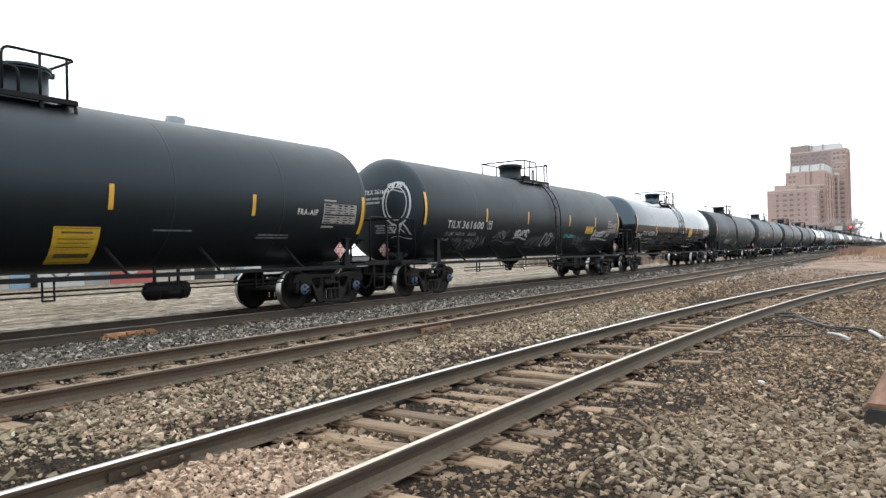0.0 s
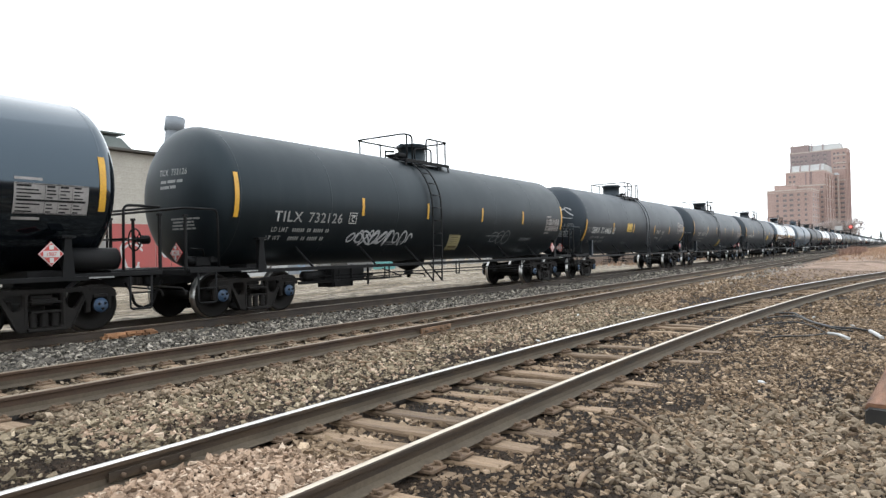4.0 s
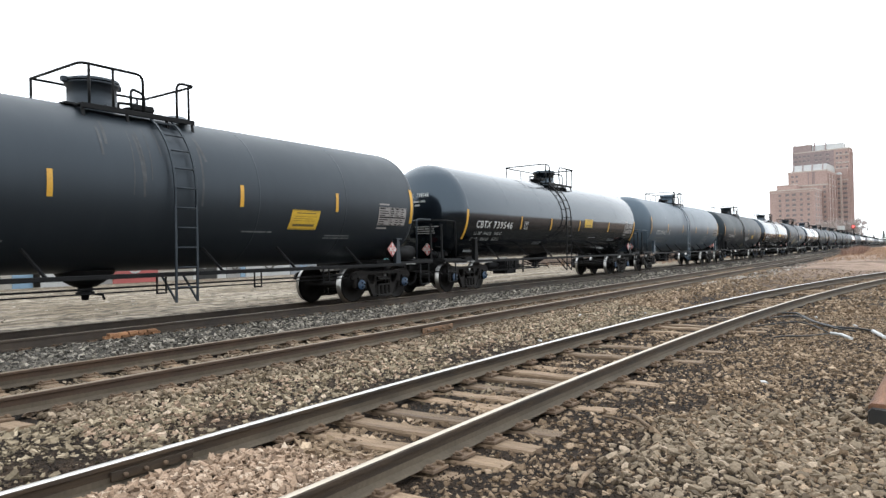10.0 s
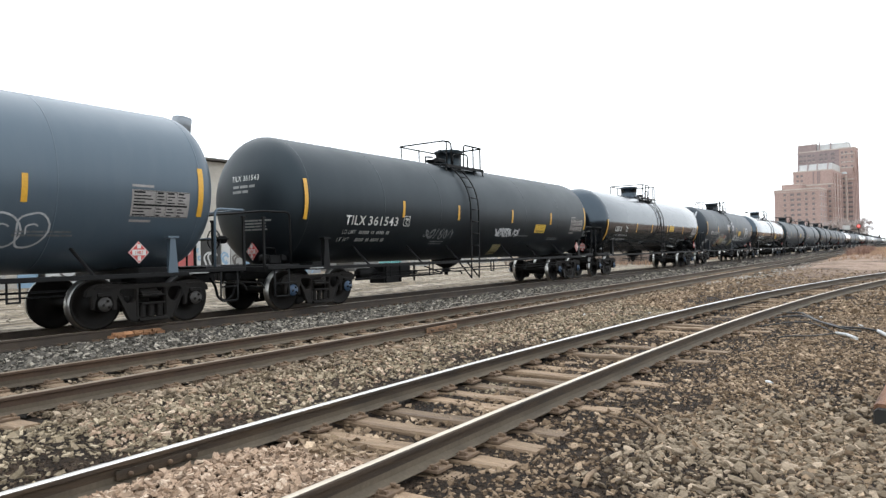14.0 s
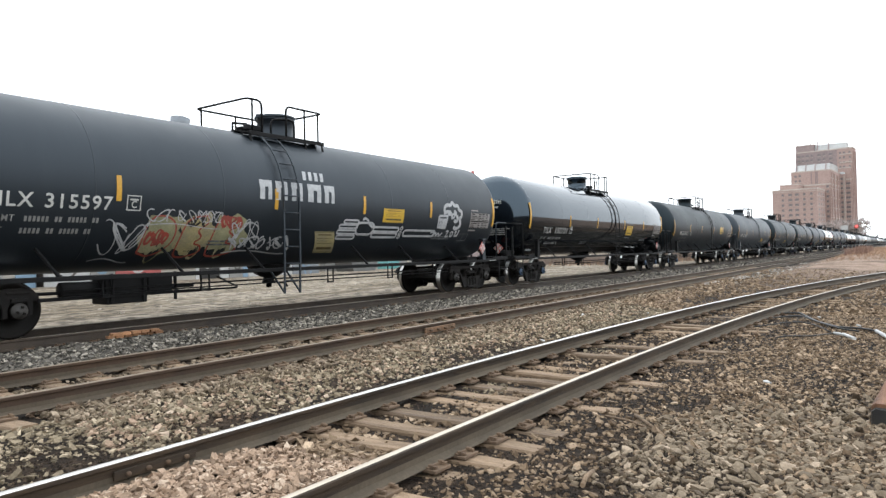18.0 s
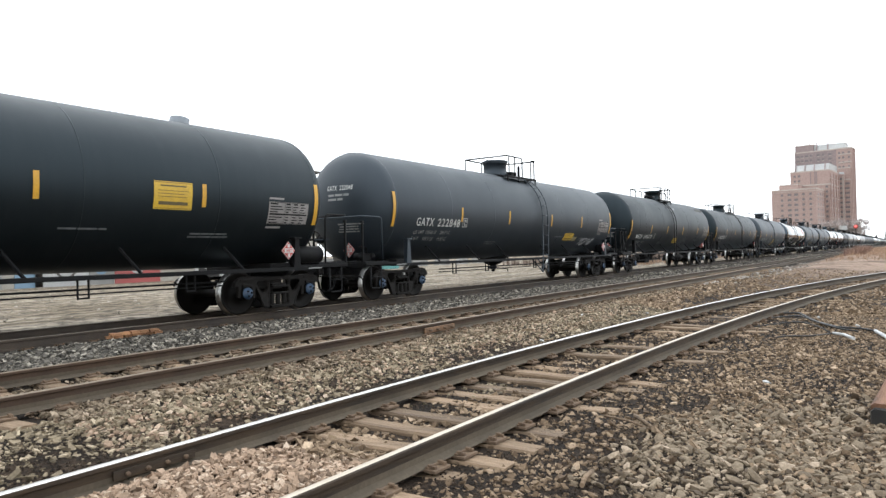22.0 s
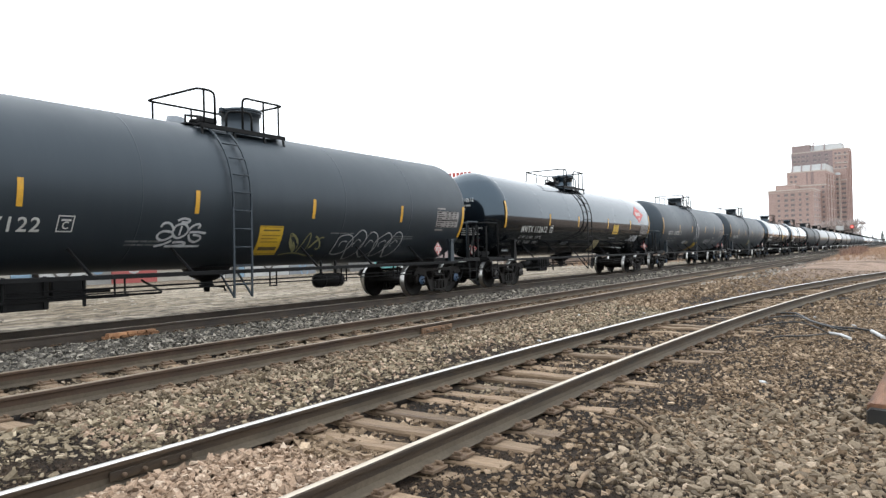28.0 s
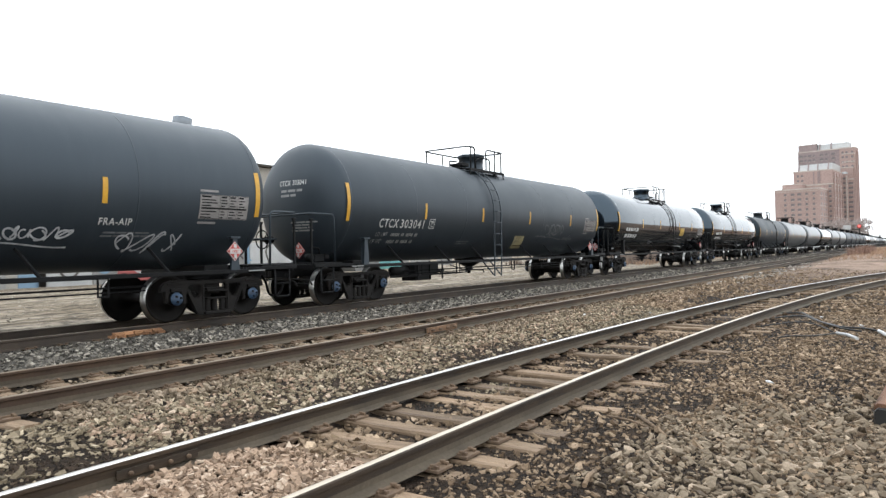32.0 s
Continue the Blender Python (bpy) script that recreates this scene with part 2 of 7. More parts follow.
M_STONEP = gravel("pinkish_gravel", [(0.0, (0.1086, 0.07096, 0.04709)), (0.3, (0.2597, 0.1802, 0.1224)), (0.8, (0.3778, 0.2666, 0.1865)), (1.0, (0.51, 0.4028, 0.3061))])
M_STONEB = gravel("crushed_ballast", [(0.0, (0.03168, 0.02871, 0.02423)), (0.4, (0.08272, 0.07395, 0.06205)), (0.72, (0.1496, 0.1331, 0.1105)), (1.0, (0.3696, 0.3306, 0.272))])
M_STONEL = gravel("pale_gravel", [(0.0, (0.07231, 0.05152, 0.03297)), (0.3, (0.1447, 0.1093, 0.07274)), (0.8, (0.2238, 0.1738, 0.1205)), (1.0, (0.3512, 0.2732, 0.1961))])
M_STONEW = gravel("pale_broken_stone", [(0.0, (0.1364, 0.114, 0.0912)), (0.6, (0.248, 0.216, 0.1824)), (1.0, (0.372, 0.342, 0.3021))])
M_GRIT = gravel("cinder_grit", [(0.0, (0.007678, 0.005069, 0.003443)), (0.5, (0.01968, 0.0131, 0.008415)), (0.82, (0.04319, 0.0283, 0.01759)), (1.0, (0.1056, 0.07181, 0.0459))])


def make_ground():
    """Dirt, cinders and dry soil in patches, pebbles pressed into it; the lot behind is packed pale stone dust."""
    m, n, l, b = shader("yard_ground")
    big, mid = noise_node(n, l, "Object", 0.35, 6), noise_node(n, l, "Object", 1.7, 6)
    soil = ramp(n, l, mid.outputs["Fac"], [(0.34, (0.0072, 0.0046, 0.0030)), (0.5, (0.0215, 0.0135, 0.0080)), (0.68, (0.056, 0.036, 0.022))]).outputs["Color"]
    drift = noise_node(n, l, "Object", 0.55, 7, (0.28, 1.5, 1))
    pale = ramp(n, l, drift.outputs["Fac"], [(0.36, (0.11, 0.08439, 0.05504)), (0.47, (0.1892, 0.1549, 0.1135)), (0.62, (0.2728, 0.2332, 0.1823))]).outputs["Color"]
    grass = ramp(n, l, mid.outputs["Fac"], [(0.3, (0.205, 0.140, 0.103)), (0.7, (0.352, 0.256, 0.196))]).outputs["Color"]
    vor = n.new("ShaderNodeTexVoronoi")
    vor.inputs["Scale"].default_value = 22
    tc = n.new("ShaderNodeTexCoord")
    l.new(tc.outputs["Object"], vor.inputs["Vector"])
    peb = ramp(n, l, vor.outputs["Color"], [(0.0, (0.5,) * 3), (1.0, (1.45,) * 3)]).outputs["Color"]
    soil = mix(n, l, 1.0, soil, peb, "MULTIPLY")
    fine = n.new("ShaderNodeTexVoronoi")
    fine.inputs["Scale"].default_value = 75
    l.new(tc.outputs["Object"], fine.inputs["Vector"])
    grit = ramp(n, l, fine.outputs["Color"], [(0.0, (0.45,) * 3), (0.75, (1.0,) * 3), (1.0, (2.1,) * 3)]).outputs["Color"]
    soil = mix(n, l, 0.9, soil, grit, "MULTIPLY")
    soil = mix(n, l, ramp(n, l, big.outputs["Fac"], [(0.45, (0, 0, 0)), (0.62, (0.55,) * 3)]).outputs["Color"], soil, (0.017, 0.013, 0.010))
    sep = n.new("ShaderNodeSeparateXYZ")
    l.new(tc.outputs["Object"], sep.inputs["Vector"])
    lot = n.new("ShaderNodeMapRange")
    lot.inputs["From Min"].default_value, lot.inputs["From Max"].default_value = 13.75, 13.95
    l.new(sep.outputs["Y"], lot.inputs["Value"])
    far = n.new("ShaderNodeMapRange")
    far.inputs["From Min"].default_value, far.inputs["From Max"].default_value = 22, 50
    l.new(sep.outputs["X"], far.inputs["Value"])
    south = n.new("ShaderNodeMapRange")
    south.inputs["From Min"].default_value, south.inputs["From Max"].default_value = 6.3, 5.0
    l.new(sep.outputs["Y"], south.inputs["Value"])
    both = n.new("ShaderNodeMath")
    both.operation = "MULTIPLY"
    l.new(far.outputs["Result"], both.inputs[0])
    l.new(south.outputs["Result"], both.inputs[1])
    clod = noise_node(n, l, "Object", 3.0, 9, (0.9, 1.1, 1))
    paled = mix(n, l, 0.5, pale, peb, "MULTIPLY")
    paled = mix(n, l, 0.9, paled, ramp(n, l, clod.outputs["Fac"], [(0.40, (0.36,) * 3), (0.49, (0.92,) * 3), (0.60, (1.6,) * 3)]).outputs["Color"], "MULTIPLY")
    c = mix(n, l, lot.outputs["Result"], soil, paled)
    worn = ramp(n, l, big.outputs["Fac"], [(0.34, (0.35,) * 3), (0.52, (1.0,) * 3)]).outputs["Color"]
    c = mix(n, l, mix(n, l, 1.0, both.outputs["Value"], worn, "MULTIPLY"), c, mix(n, l, 0.6, grass, grit, "MULTIPLY"))
    l.new(c, b.inputs["Base Color"])
    b.inputs["Roughness"].default_value, b.inputs["Specular IOR Level"].default_value = 0.95, 0.2
    bump(n, l, b, fine.outputs["Distance"], 0.7, 0.014)
    return m


M_GROUND = make_ground()


# ---- mesh helpers ----
def box(bm, c, s, m=None):
    """A box of size s about c, turned by m first; its edges are taken off a little."""
    k = min(min(s) * 0.12, 0.02)
    vs = bmesh.ops.create_cube(bm, size=1.0)["verts"]
    bmesh.ops.scale(bm, vec=s, verts=vs)
    es = list({e for v in vs for e in v.link_edges})
    r = bmesh.ops.bevel(bm, geom=es, offset=k, segments=1, affect="EDGES", clamp_overlap=True)
    vs = list({v for f in r["faces"] for v in f.verts} | {v for v in vs if v.is_valid})
    bmesh.ops.transform(bm, matrix=Matrix.Translation(c) @ (m or Matrix()), verts=vs)


def bar(bm, p, q, w, h):
    """A square-edged bar from p to q, w wide and h high."""
    p, q = Vector(p), Vector(q)
    d = q - p
    m = d.to_track_quat("X", "Z").to_matrix().to_4x4()
    box(bm, (p + q) / 2, (d.length, w, h), m)


def tube(bm, pts, r, seg=8):
    """A round bar along a chain of points, with closed ends."""
    pts = [Vector(p) for p in pts]
    rings = []
    for i, p in enumerate(pts):
        d = (pts[min(i + 1, len(pts) - 1)] - pts[max(i - 1, 0)]).normalized()
        side = d.orthogonal().normalized() if not rings else (prev - d * prev.dot(d)).normalized()
        prev = side
        up = d.cross(side)
        rings.append([bm.verts.new(p + r * (math.cos(a) * side + math.sin(a) * up)) for a in (2 * math.pi * k / seg for k in range(seg))])
    for a, b in zip(rings, rings[1:]):
        for k in range(seg):
            f = bm.faces.new((a[k], a[(k + 1) % seg], b[(k + 1) % seg], b[k]))
            f.smooth = True
    bm.faces.new(rings[0][::-1])
    bm.faces.new(rings[-1])


def bent(pts, r=0.12, n=4):
    """The chain of points with its corners rounded."""
    pts = [Vector(p) for p in pts]
    out = [pts[0]]
    for a, b, c in zip(pts, pts[1:], pts[2:]):
        k = min(r, (a - b).length / 2.2, (c - b).length / 2.2)
        s, e = b + (a - b).normalized() * k, b + (c - b).normalized() * k
        out += [s.lerp(b, t).lerp(b.lerp(e, t), t) for t in (i / n for i in range(n + 1))]
    return out + [pts[-1]]


def lathe(bm, prof, axis="X", seg=32, at=(0, 0, 0), mats=None, smooth_it=True):
    """A turned body: prof is a chain of (place along the axis, radius)."""
    def spot(u, r, a):
        c, s = r * math.cos(a), r * math.sin(a)
        return Vector(at) + Vector({"X": (u, c, s), "Y": (c, u, s), "Z": (c, s, u)}[axis])
    rings = []
    for u, r in prof:
        if r < 1e-5:
            rings.append([bm.verts.new(spot(u, 0, 0))] * seg)
        else:
            rings.append([bm.verts.new(spot(u, r, 2 * math.pi * k / seg)) for k in range(seg)])
    for i, (a, b) in enumerate(zip(rings, rings[1:])):
        for k in range(seg):
            vs = list(dict.fromkeys((a[k], a[(k + 1) % seg], b[(k + 1) % seg], b[k])))
            if len(vs) > 2:
                f = bm.faces.new(vs)
                f.smooth = smooth_it
                if mats:
                    f.material_index = mats[i]


def plate(bm, outline, y0, y1):
    """A plate cut to an outline in the x-z plane, from y0 to y1."""
    a = [bm.verts.new((x, y0, z)) for x, z in outline]
    b = [bm.verts.new((x, y1, z)) for x, z in outline]
    bm.faces.new(a)
    bm.faces.new(b[::-1])
    for i in range(len(a)):
        j = (i + 1) % len(a)
        bm.faces.new((a[j], a[i], b[i], b[j]))


def to_mesh(name, bm, *mats):
    bmesh.ops.recalc_face_normals(bm, faces=bm.faces[:])
    me = bpy.data.meshes.new(name)
    bm.to_mesh(me)
    bm.free()
    for m in mats:
        me.materials.append(m)
    return me


def put(name, mesh, parent=None, m=None, material=None, label=""):
    """An object on a mesh, which may be shared, under a thing or a part; material replaces the mesh's first."""
    ob = new(name, mesh)
    if parent:
        ob.parent = parent
    if m is not None:
        ob.matrix_basis = m
    if material and mesh.materials[0] != material:
        ob.material_slots[0].link = "OBJECT"
        ob.material_slots[0].material = material
    return tagged(ob, label)


def part(name, bm, material, parent, label=""):
    return put(name, to_mesh(name, bm, material), parent, None, None, label)


def build(fn, *args):
    bm = bmesh.new()
    fn(bm, *args)
    return bm


def raw_mesh(name, verts, faces, material, smooth_it=False):
    """A mesh from number arrays; faces all with as many corners."""
    me = bpy.data.meshes.new(name)
    verts, faces = np.asarray(verts, np.float32), np.asarray(faces, np.int32)
    k = faces.shape[1]
    me.vertices.add(len(verts))
    me.vertices.foreach_set("co", verts.ravel())
    me.loops.add(faces.size)
    me.loops.foreach_set("vertex_index", faces.ravel())
    me.polygons.add(len(faces))
    me.polygons.foreach_set("loop_start", np.arange(0, faces.size, k, dtype=np.int32))
    me.polygons.foreach_set("use_smooth", np.full(len(faces), smooth_it))
    me.update(calc_edges=True)
    me.materials.append(material)
    return me


# ---- ground: one sheet to the horizon ----
def axis_steps(bounds):
    out = []
    for a, b, step in bounds:
        out += list(np.arange(a, b, step))
    return out + [bounds[-1][1]]


def make_earth():
    xs = axis_steps([(-2500, -200, 460), (-200, -20, 36), (-20, 0, 2), (0, 16, 0.14), (16, 45, 0.5), (45, 160, 2.5), (160, 800, 40), (800, 4200, 425)])
    ys = axis_steps([(-2500, -100, 480), (-100, -8, 13), (-8, -1, 0.7), (-1, 14.2, 0.14), (14.2, 40, 1.6), (40, 200, 20), (200, 3000, 350)])
    verts = [(x, y, ground_z(x, y)) for y in ys for x in xs]
    w = len(xs)
    faces = [(j * w + i, j * w + i + 1, (j + 1) * w + i + 1, (j + 1) * w + i) for j in range(len(ys) - 1) for i in range(w - 1)]
    ob = new("ground", raw_mesh("ground", verts, faces, M_GROUND, True))
    tagged(ob, "brown cinder and gravel yard ground, a packed pale lot beyond", "ground", kind="structure")


make_earth()


# ---- stones ----
def stone_shapes(count=7):
    """Broken stone: a cube with its corners knocked about (small), or a cut ball (coarse)."""
    chips, lumps = [], []
    cube = np.array([(x, y, z) for x in (-1, 1) for y in (-1, 1) for z in (-1, 1)], float)
    sides = np.array([(0, 1, 3), (0, 3, 2), (4, 6, 7), (4, 7, 5), (0, 4, 5), (0, 5, 1), (2, 3, 7), (2, 7, 6), (0, 2, 6), (0, 6, 4), (1, 5, 7), (1, 7, 3)])
    for _ in range(count + 3):
        p = cube * np.random.uniform(0.35, 0.95, (8, 3)) + np.random.normal(0, 0.08, (8, 3))
        chips.append((p * np.array([1.15, 0.85, 0.55]), sides))
    for _ in range(count):
        bm = bmesh.new()
        bmesh.ops.create_icosphere(bm, subdivisions=1, radius=1.0)
        pts = np.array([v.co[:] for v in bm.verts])
        tri = np.array([[v.index for v in f.verts] for f in bm.faces])
        bm.free()
        pts = pts * np.random.uniform(0.72, 1.12, (len(pts), 1))
        cut = np.random.normal(size=(4, 3))
        cut /= np.linalg.norm(cut, axis=1, keepdims=True)
        for c in cut:
            pts = pts - np.maximum(pts @ c - 0.55, 0)[:, None] * c
        lumps.append((pts * np.array([1.0, 0.8, 0.58]), tri))
    return chips, lumps


CHIPS, LUMPS = stone_shapes()
SHARDS = [(np.array([(-1, -0.6, -0.3), (1, -0.5, -0.3), (0.1, 0.9, -0.3), (0.0, 0.0, 0.7)]) + np.random.normal(0, 0.22, (4, 3)), np.array([(0, 2, 1), (0, 1, 3), (1, 2, 3), (2, 0, 3)])) for _ in range(6)]


def scatter(name, label, material, spots, sizes, sink=0.25, shapes=CHIPS):
    """Loose stones at the spots (n x 3), all in one object."""
    n = len(spots)
    pick = np.random.randint(0, len(shapes), n)
    yaw, tip = np.random.uniform(0, 2 * np.pi, n), np.random.normal(0, 0.35, (n, 2))
    vs, fs, base = [], [], 0
    for k, (pts, tri) in enumerate(shapes):
        ids = np.nonzero(pick == k)[0]
        if not len(ids):
            continue
        c, s = np.cos(yaw[ids]), np.sin(yaw[ids])
        p = pts[None] * sizes[ids, None, None]
        x = p[..., 0] * c[:, None] - p[..., 1] * s[:, None]
        y = p[..., 0] * s[:, None] + p[..., 1] * c[:, None]
        z = p[..., 2] + x * tip[ids, :1] + y * tip[ids, 1:]
        v = np.stack([x, y, z], -1) + spots[ids][:, None, :]
        v[..., 2] += sizes[ids, None] * (0.5 - sink)
        vs.append(v.reshape(-1, 3))
        fs.append((tri[None] + base + (np.arange(len(ids)) * len(pts))[:, None, None]).reshape(-1, 3))
        base += len(ids) * len(pts)
    ob = new(name, raw_mesh(name, np.concatenate(vs), np.concatenate(fs), material))
    return tagged(ob, label, "gravel", kind="stuff")


def field(count, x0, x1, y0, y1, near=1.0, keep=None, clump=0.0):
    """Spots on the ground in a rectangle, thinning out with x; keep says which stay; clump leaves bare patches."""
    u = np.random.uniform(0, 1, count) ** near
    pts = np.stack([x0 + (x1 - x0) * u, np.random.uniform(y0, y1, count)], -1)
    out = []
    for x, y in pts:
        if keep and not keep(x, y):
            continue
        if clump and noise.noise(Vector((x * 0.75, y * 1.3, 21))) * 1.6 + random.uniform(-0.25, 0.25) < clump - 0.75:
            continue
        out.append((x, y, ground_z(x, y)))
    return np.array(out)


def off_near_rails(x, y):
    c = near_y(x)
    return min(abs(y - c - 0.753), abs(y - c + 0.753)) > 0.085


def bareness(x, y):
    """How much dark soil shows: along the near track and in patches."""
    d = y - near_y(x)
    b = 0.78 * smooth(0.04, 0.30, noise.noise(Vector((x * 0.55, y * 0.95, 21))) + 0.35 * noise.noise(Vector((x * 2.1, y * 2.6, 4)))) * (1 - 0.6 * smooth(4.6, 5.2, y)) * (1 - 0.45 * smooth(6.5, 9.5, x) * (1 - smooth(2.8, 3.6, y)))
    ragged = 1 + 0.5 * noise.noise(Vector((x * 3.1, y * 3.1, 14)))
    for px, py, rx, ry in ((2.45, 5.15, 0.85, 0.62), (4.05, 5.22, 0.75, 0.26), (6.3, 4.95, 1.7, 0.42), (8.9, 5.2, 1.7, 0.50)):
        b = max(b, 1.0 * math.exp(-((x - px) / rx) ** 2 - ((y - py) / ry) ** 2) * ragged)
    if x > 3.4:
        side = 0.78 * smooth(-2.05, -1.3, d) * (1 - smooth(-0.9, -0.7, d)) + 0.98 * (1 - smooth(0.70, 0.80, abs(d))) * smooth(4.0, 4.8, x)
        side += 0.85 * smooth(0.7, 0.8, d) * (1 - smooth(0.95, 2.0, d))
        b = max(b, side * (0.75 + 0.6 * noise.noise(Vector((x * 1.3, y * 1.3, 9)))) * (1 - 0.4 * smooth(14, 26, x)))
    return min(0.95, max(0.0, b))


def stony(x, y):
    return off_near_rails(x, y) and not (x < 3.5 and abs(y - near_y(x)) < 0.7) and random.random() > bareness(x, y)


def gritty(x, y):
    return off_near_rails(x, y) and random.random() < 0.35 + 0.6 * bareness(x, y)


def lay_stones():
    a = field(9000, -9.0, 2.0, -5.0, 6.3, 0.75, lambda x, y: off_near_rails(x, y) and random.random() > 0.6 * bareness(x, y) and random.random() < smooth(-9, -3, x) and random.random() < smooth(-5, -2, y))
    scatter("yard_gravel", "scattered stones behind the siding", M_STONE, a, np.random.lognormal(-3.5, 0.4, len(a)).clip(0.01, 0.06), 0.32)
    a = field(5000, 1.6, 17, -5.0, -0.3, 1.0, lambda x, y: random.random() < smooth(-5, -1, y) and random.random() < smooth(17, 12, x))
    scatter("yard_gravel", "scattered stones at the edge of the yard", M_STONE, a, np.random.lognormal(-3.5, 0.4, len(a)).clip(0.01, 0.06), 0.32)
    a = field(80000, 1.6, 17, -0.4, 6.3, 1.35, stony)
    size = np.random.lognormal(-4.1, 0.42, len(a)).clip(0.006, 0.046)
    size *= np.where(a[:, 1] < 3.0, 0.78, 1.0)
    north = a[:, 1] > 4.2 + 0.5 * np.sin(a[:, 0] * 1.7)
    scatter("yard_gravel", "loose tan stones beside the siding", M_STONE, a[~north], size[~north] * 1.22, 0.42)
    scatter("yard_gravel", "loose olive-grey stones between the tracks", M_STONEG, a[north], size[north] * 1.12, 0.48)
    a = field(105000, 1.8, 15, -0.3, 6.2, 1.4, gritty)
    scatter("cinder_grit", "fine dark cinders and grit on bare soil", M_GRIT, a, np.random.lognormal(-4.75, 0.45, len(a)).clip(0.004, 0.022), 0.3, SHARDS)
    a = field(15000, 17, 44, 0.0, 6.4, 1.7, lambda x, y: stony(x, y) and random.random() > 0.8 * smooth(26, 44, x))
    scatter("yard_gravel", "loose stones farther along the yard", M_STONE, a, np.random.lognormal(-3.45, 0.32, len(a)).clip(0.013, 0.065))
    a = field(9000, 1.9, 8.2, -0.5, 2.0, 1.2, lambda x, y: y < 1.8 + random.gauss(0, 0.12) and x < 6.3 + (1.8 - y) * 0.8 + random.gauss(0, 0.35) and noise.noise(Vector((x * 0.9, y * 0.9, 5))) + 0.3 * noise.noise(Vector((x * 4, y * 4, 5))) > -0.22 - 0.2 * smooth(1.4, 0.4, y))
    scatter("pale_gravel", "pale coarse stones heaped beside the near track", M_STONEL, a, np.random.lognormal(-3.55, 0.40, len(a)).clip(0.012, 0.07), 0.32, LUMPS)
    a = field(8500, 1.2, 4.6, near_y(2) - 0.66, near_y(2) + 0.66, 1.0, lambda x, y: x < 3.75 + 0.5 * noise.noise(Vector((y * 2, 1, 1))) + random.uniform(-0.3, 0.25))
    a[:, 2] += 0.07 * np.clip((3.8 - a[:, 0]) / 0.6, 0, 1)
    scatter("pink_gravel", "pale pinkish stones between the near rails", M_STONEP, a, np.random.lognormal(-4.05, 0.36, len(a)).clip(0.008, 0.036), 0.05)
    a = field(5000, 3.0, 22, 5.2, 6.9, 1.3)
    scatter("pink_gravel", "pinkish stones strewn before the rusty track", M_STONEP, a, np.random.lognormal(-4.0, 0.36, len(a)).clip(0.008, 0.04), 0.25)
    a = field(30000, 3.5, 34, 8.45, 11.35, 1.3, lambda x, y: abs(y - 11.59) > 0.1)
    a[:, 2] += 0.03
    scatter("crushed_ballast", "clean grey crushed stone beside the main track", M_STONEB, a, np.random.lognormal(-3.68, 0.34, len(a)).clip(0.011, 0.05), 0.1)
    a = field(2500, -12, 3.5, 8.4, 11.35, 1.0, lambda x, y: random.random() < smooth(-12, 0, x))
    a[:, 2] += 0.03
    scatter("crushed_ballast", "grey crushed stone beside the main track, farther back", M_STONEB, a, np.random.lognormal(-3.3, 0.30, len(a)).clip(0.014, 0.07), 0.1)
    a = field(7000, 34, 110, 8.4, 11.3, 1.5)
    a[:, 2] += 0.03
    scatter("crushed_ballast", "grey crushed stone along the far main track", M_STONEB, a, np.random.lognormal(-2.9, 0.25, len(a)).clip(0.03, 0.09), 0.1)
    a = field(11000, 3.0, 24, 6.0, 8.6, 1.3, lambda x, y: min(abs(y - 6.69), abs(y - 8.19)) > 0.08 and (abs(y - 7.44) > 0.7 or random.random() < 0.75))
    a[:, 2] += 0.02 * (np.abs(a[:, 1] - 7.44) > 0.75)
    scatter("track_gravel", "small brown stones between the rusty rails", M_STONEL, a, np.random.lognormal(-3.85, 0.3, len(a)).clip(0.01, 0.04), 0.1)
    # stones between the main rails, darker than the other ballast
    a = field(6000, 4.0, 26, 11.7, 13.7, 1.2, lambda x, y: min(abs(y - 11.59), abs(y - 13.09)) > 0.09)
    scatter("dark_ballast", "dark stones under the train", gravel("darker_ballast", [(0, (0.012, 0.011, 0.010)), (0.6, (0.028, 0.026, 0.023)), (1, (0.07, 0.065, 0.06))]), a, np.random.lognormal(-3.5, 0.3, len(a)).clip(0.012, 0.05), 0.2)
    a = field(700, 26, 56, 4.9, 6.3, 1.0, lambda x, y: noise.noise(Vector((x * 0.35, y * 1.2, 31))) > 0.02)
    scatter("pale_rubble", "pale broken stone strewn between the tracks", M_STONEW, a, np.random.lognormal(-2.9, 0.35, len(a)).clip(0.03, 0.12), 0.3)
    a = field(1400, 4.0, 40, 13.95, 30, 1.3)
    scatter("lot_gravel", "sparse pale stones over the packed lot", gravel("lot_stone", [(0, (0.2, 0.17, 0.13)), (1, (0.42, 0.38, 0.32))]), a, np.random.lognormal(-3.7, 0.4, len(a)).clip(0.012, 0.06), 0.6)
    # the gravel thins out raggedly behind the stand and to its side
    def thinning(x, y):
        if not off_near_rails(x, y) or (x > 1.65 and y > -0.4):
            return False
        reach = smooth(-3.5, 1.4, x + 1.6 * noise.noise(Vector((x * 0.5, y * 0.5, 41)))) * smooth(-3.6, -0.2, y + 1.6 * noise.noise(Vector((x * 0.5, y * 0.5, 47))))
        return random.random() < reach * (1 - 0.8 * bareness(x, y))

    a = field(30000, -4.0, 12, -4.0, 6.3, 1.5, thinning)
    scatter("yard_gravel", "loose stones thinning out at the edge of the yard", M_STONE, a, np.random.lognormal(-3.9, 0.4, len(a)).clip(0.008, 0.05), 0.4)
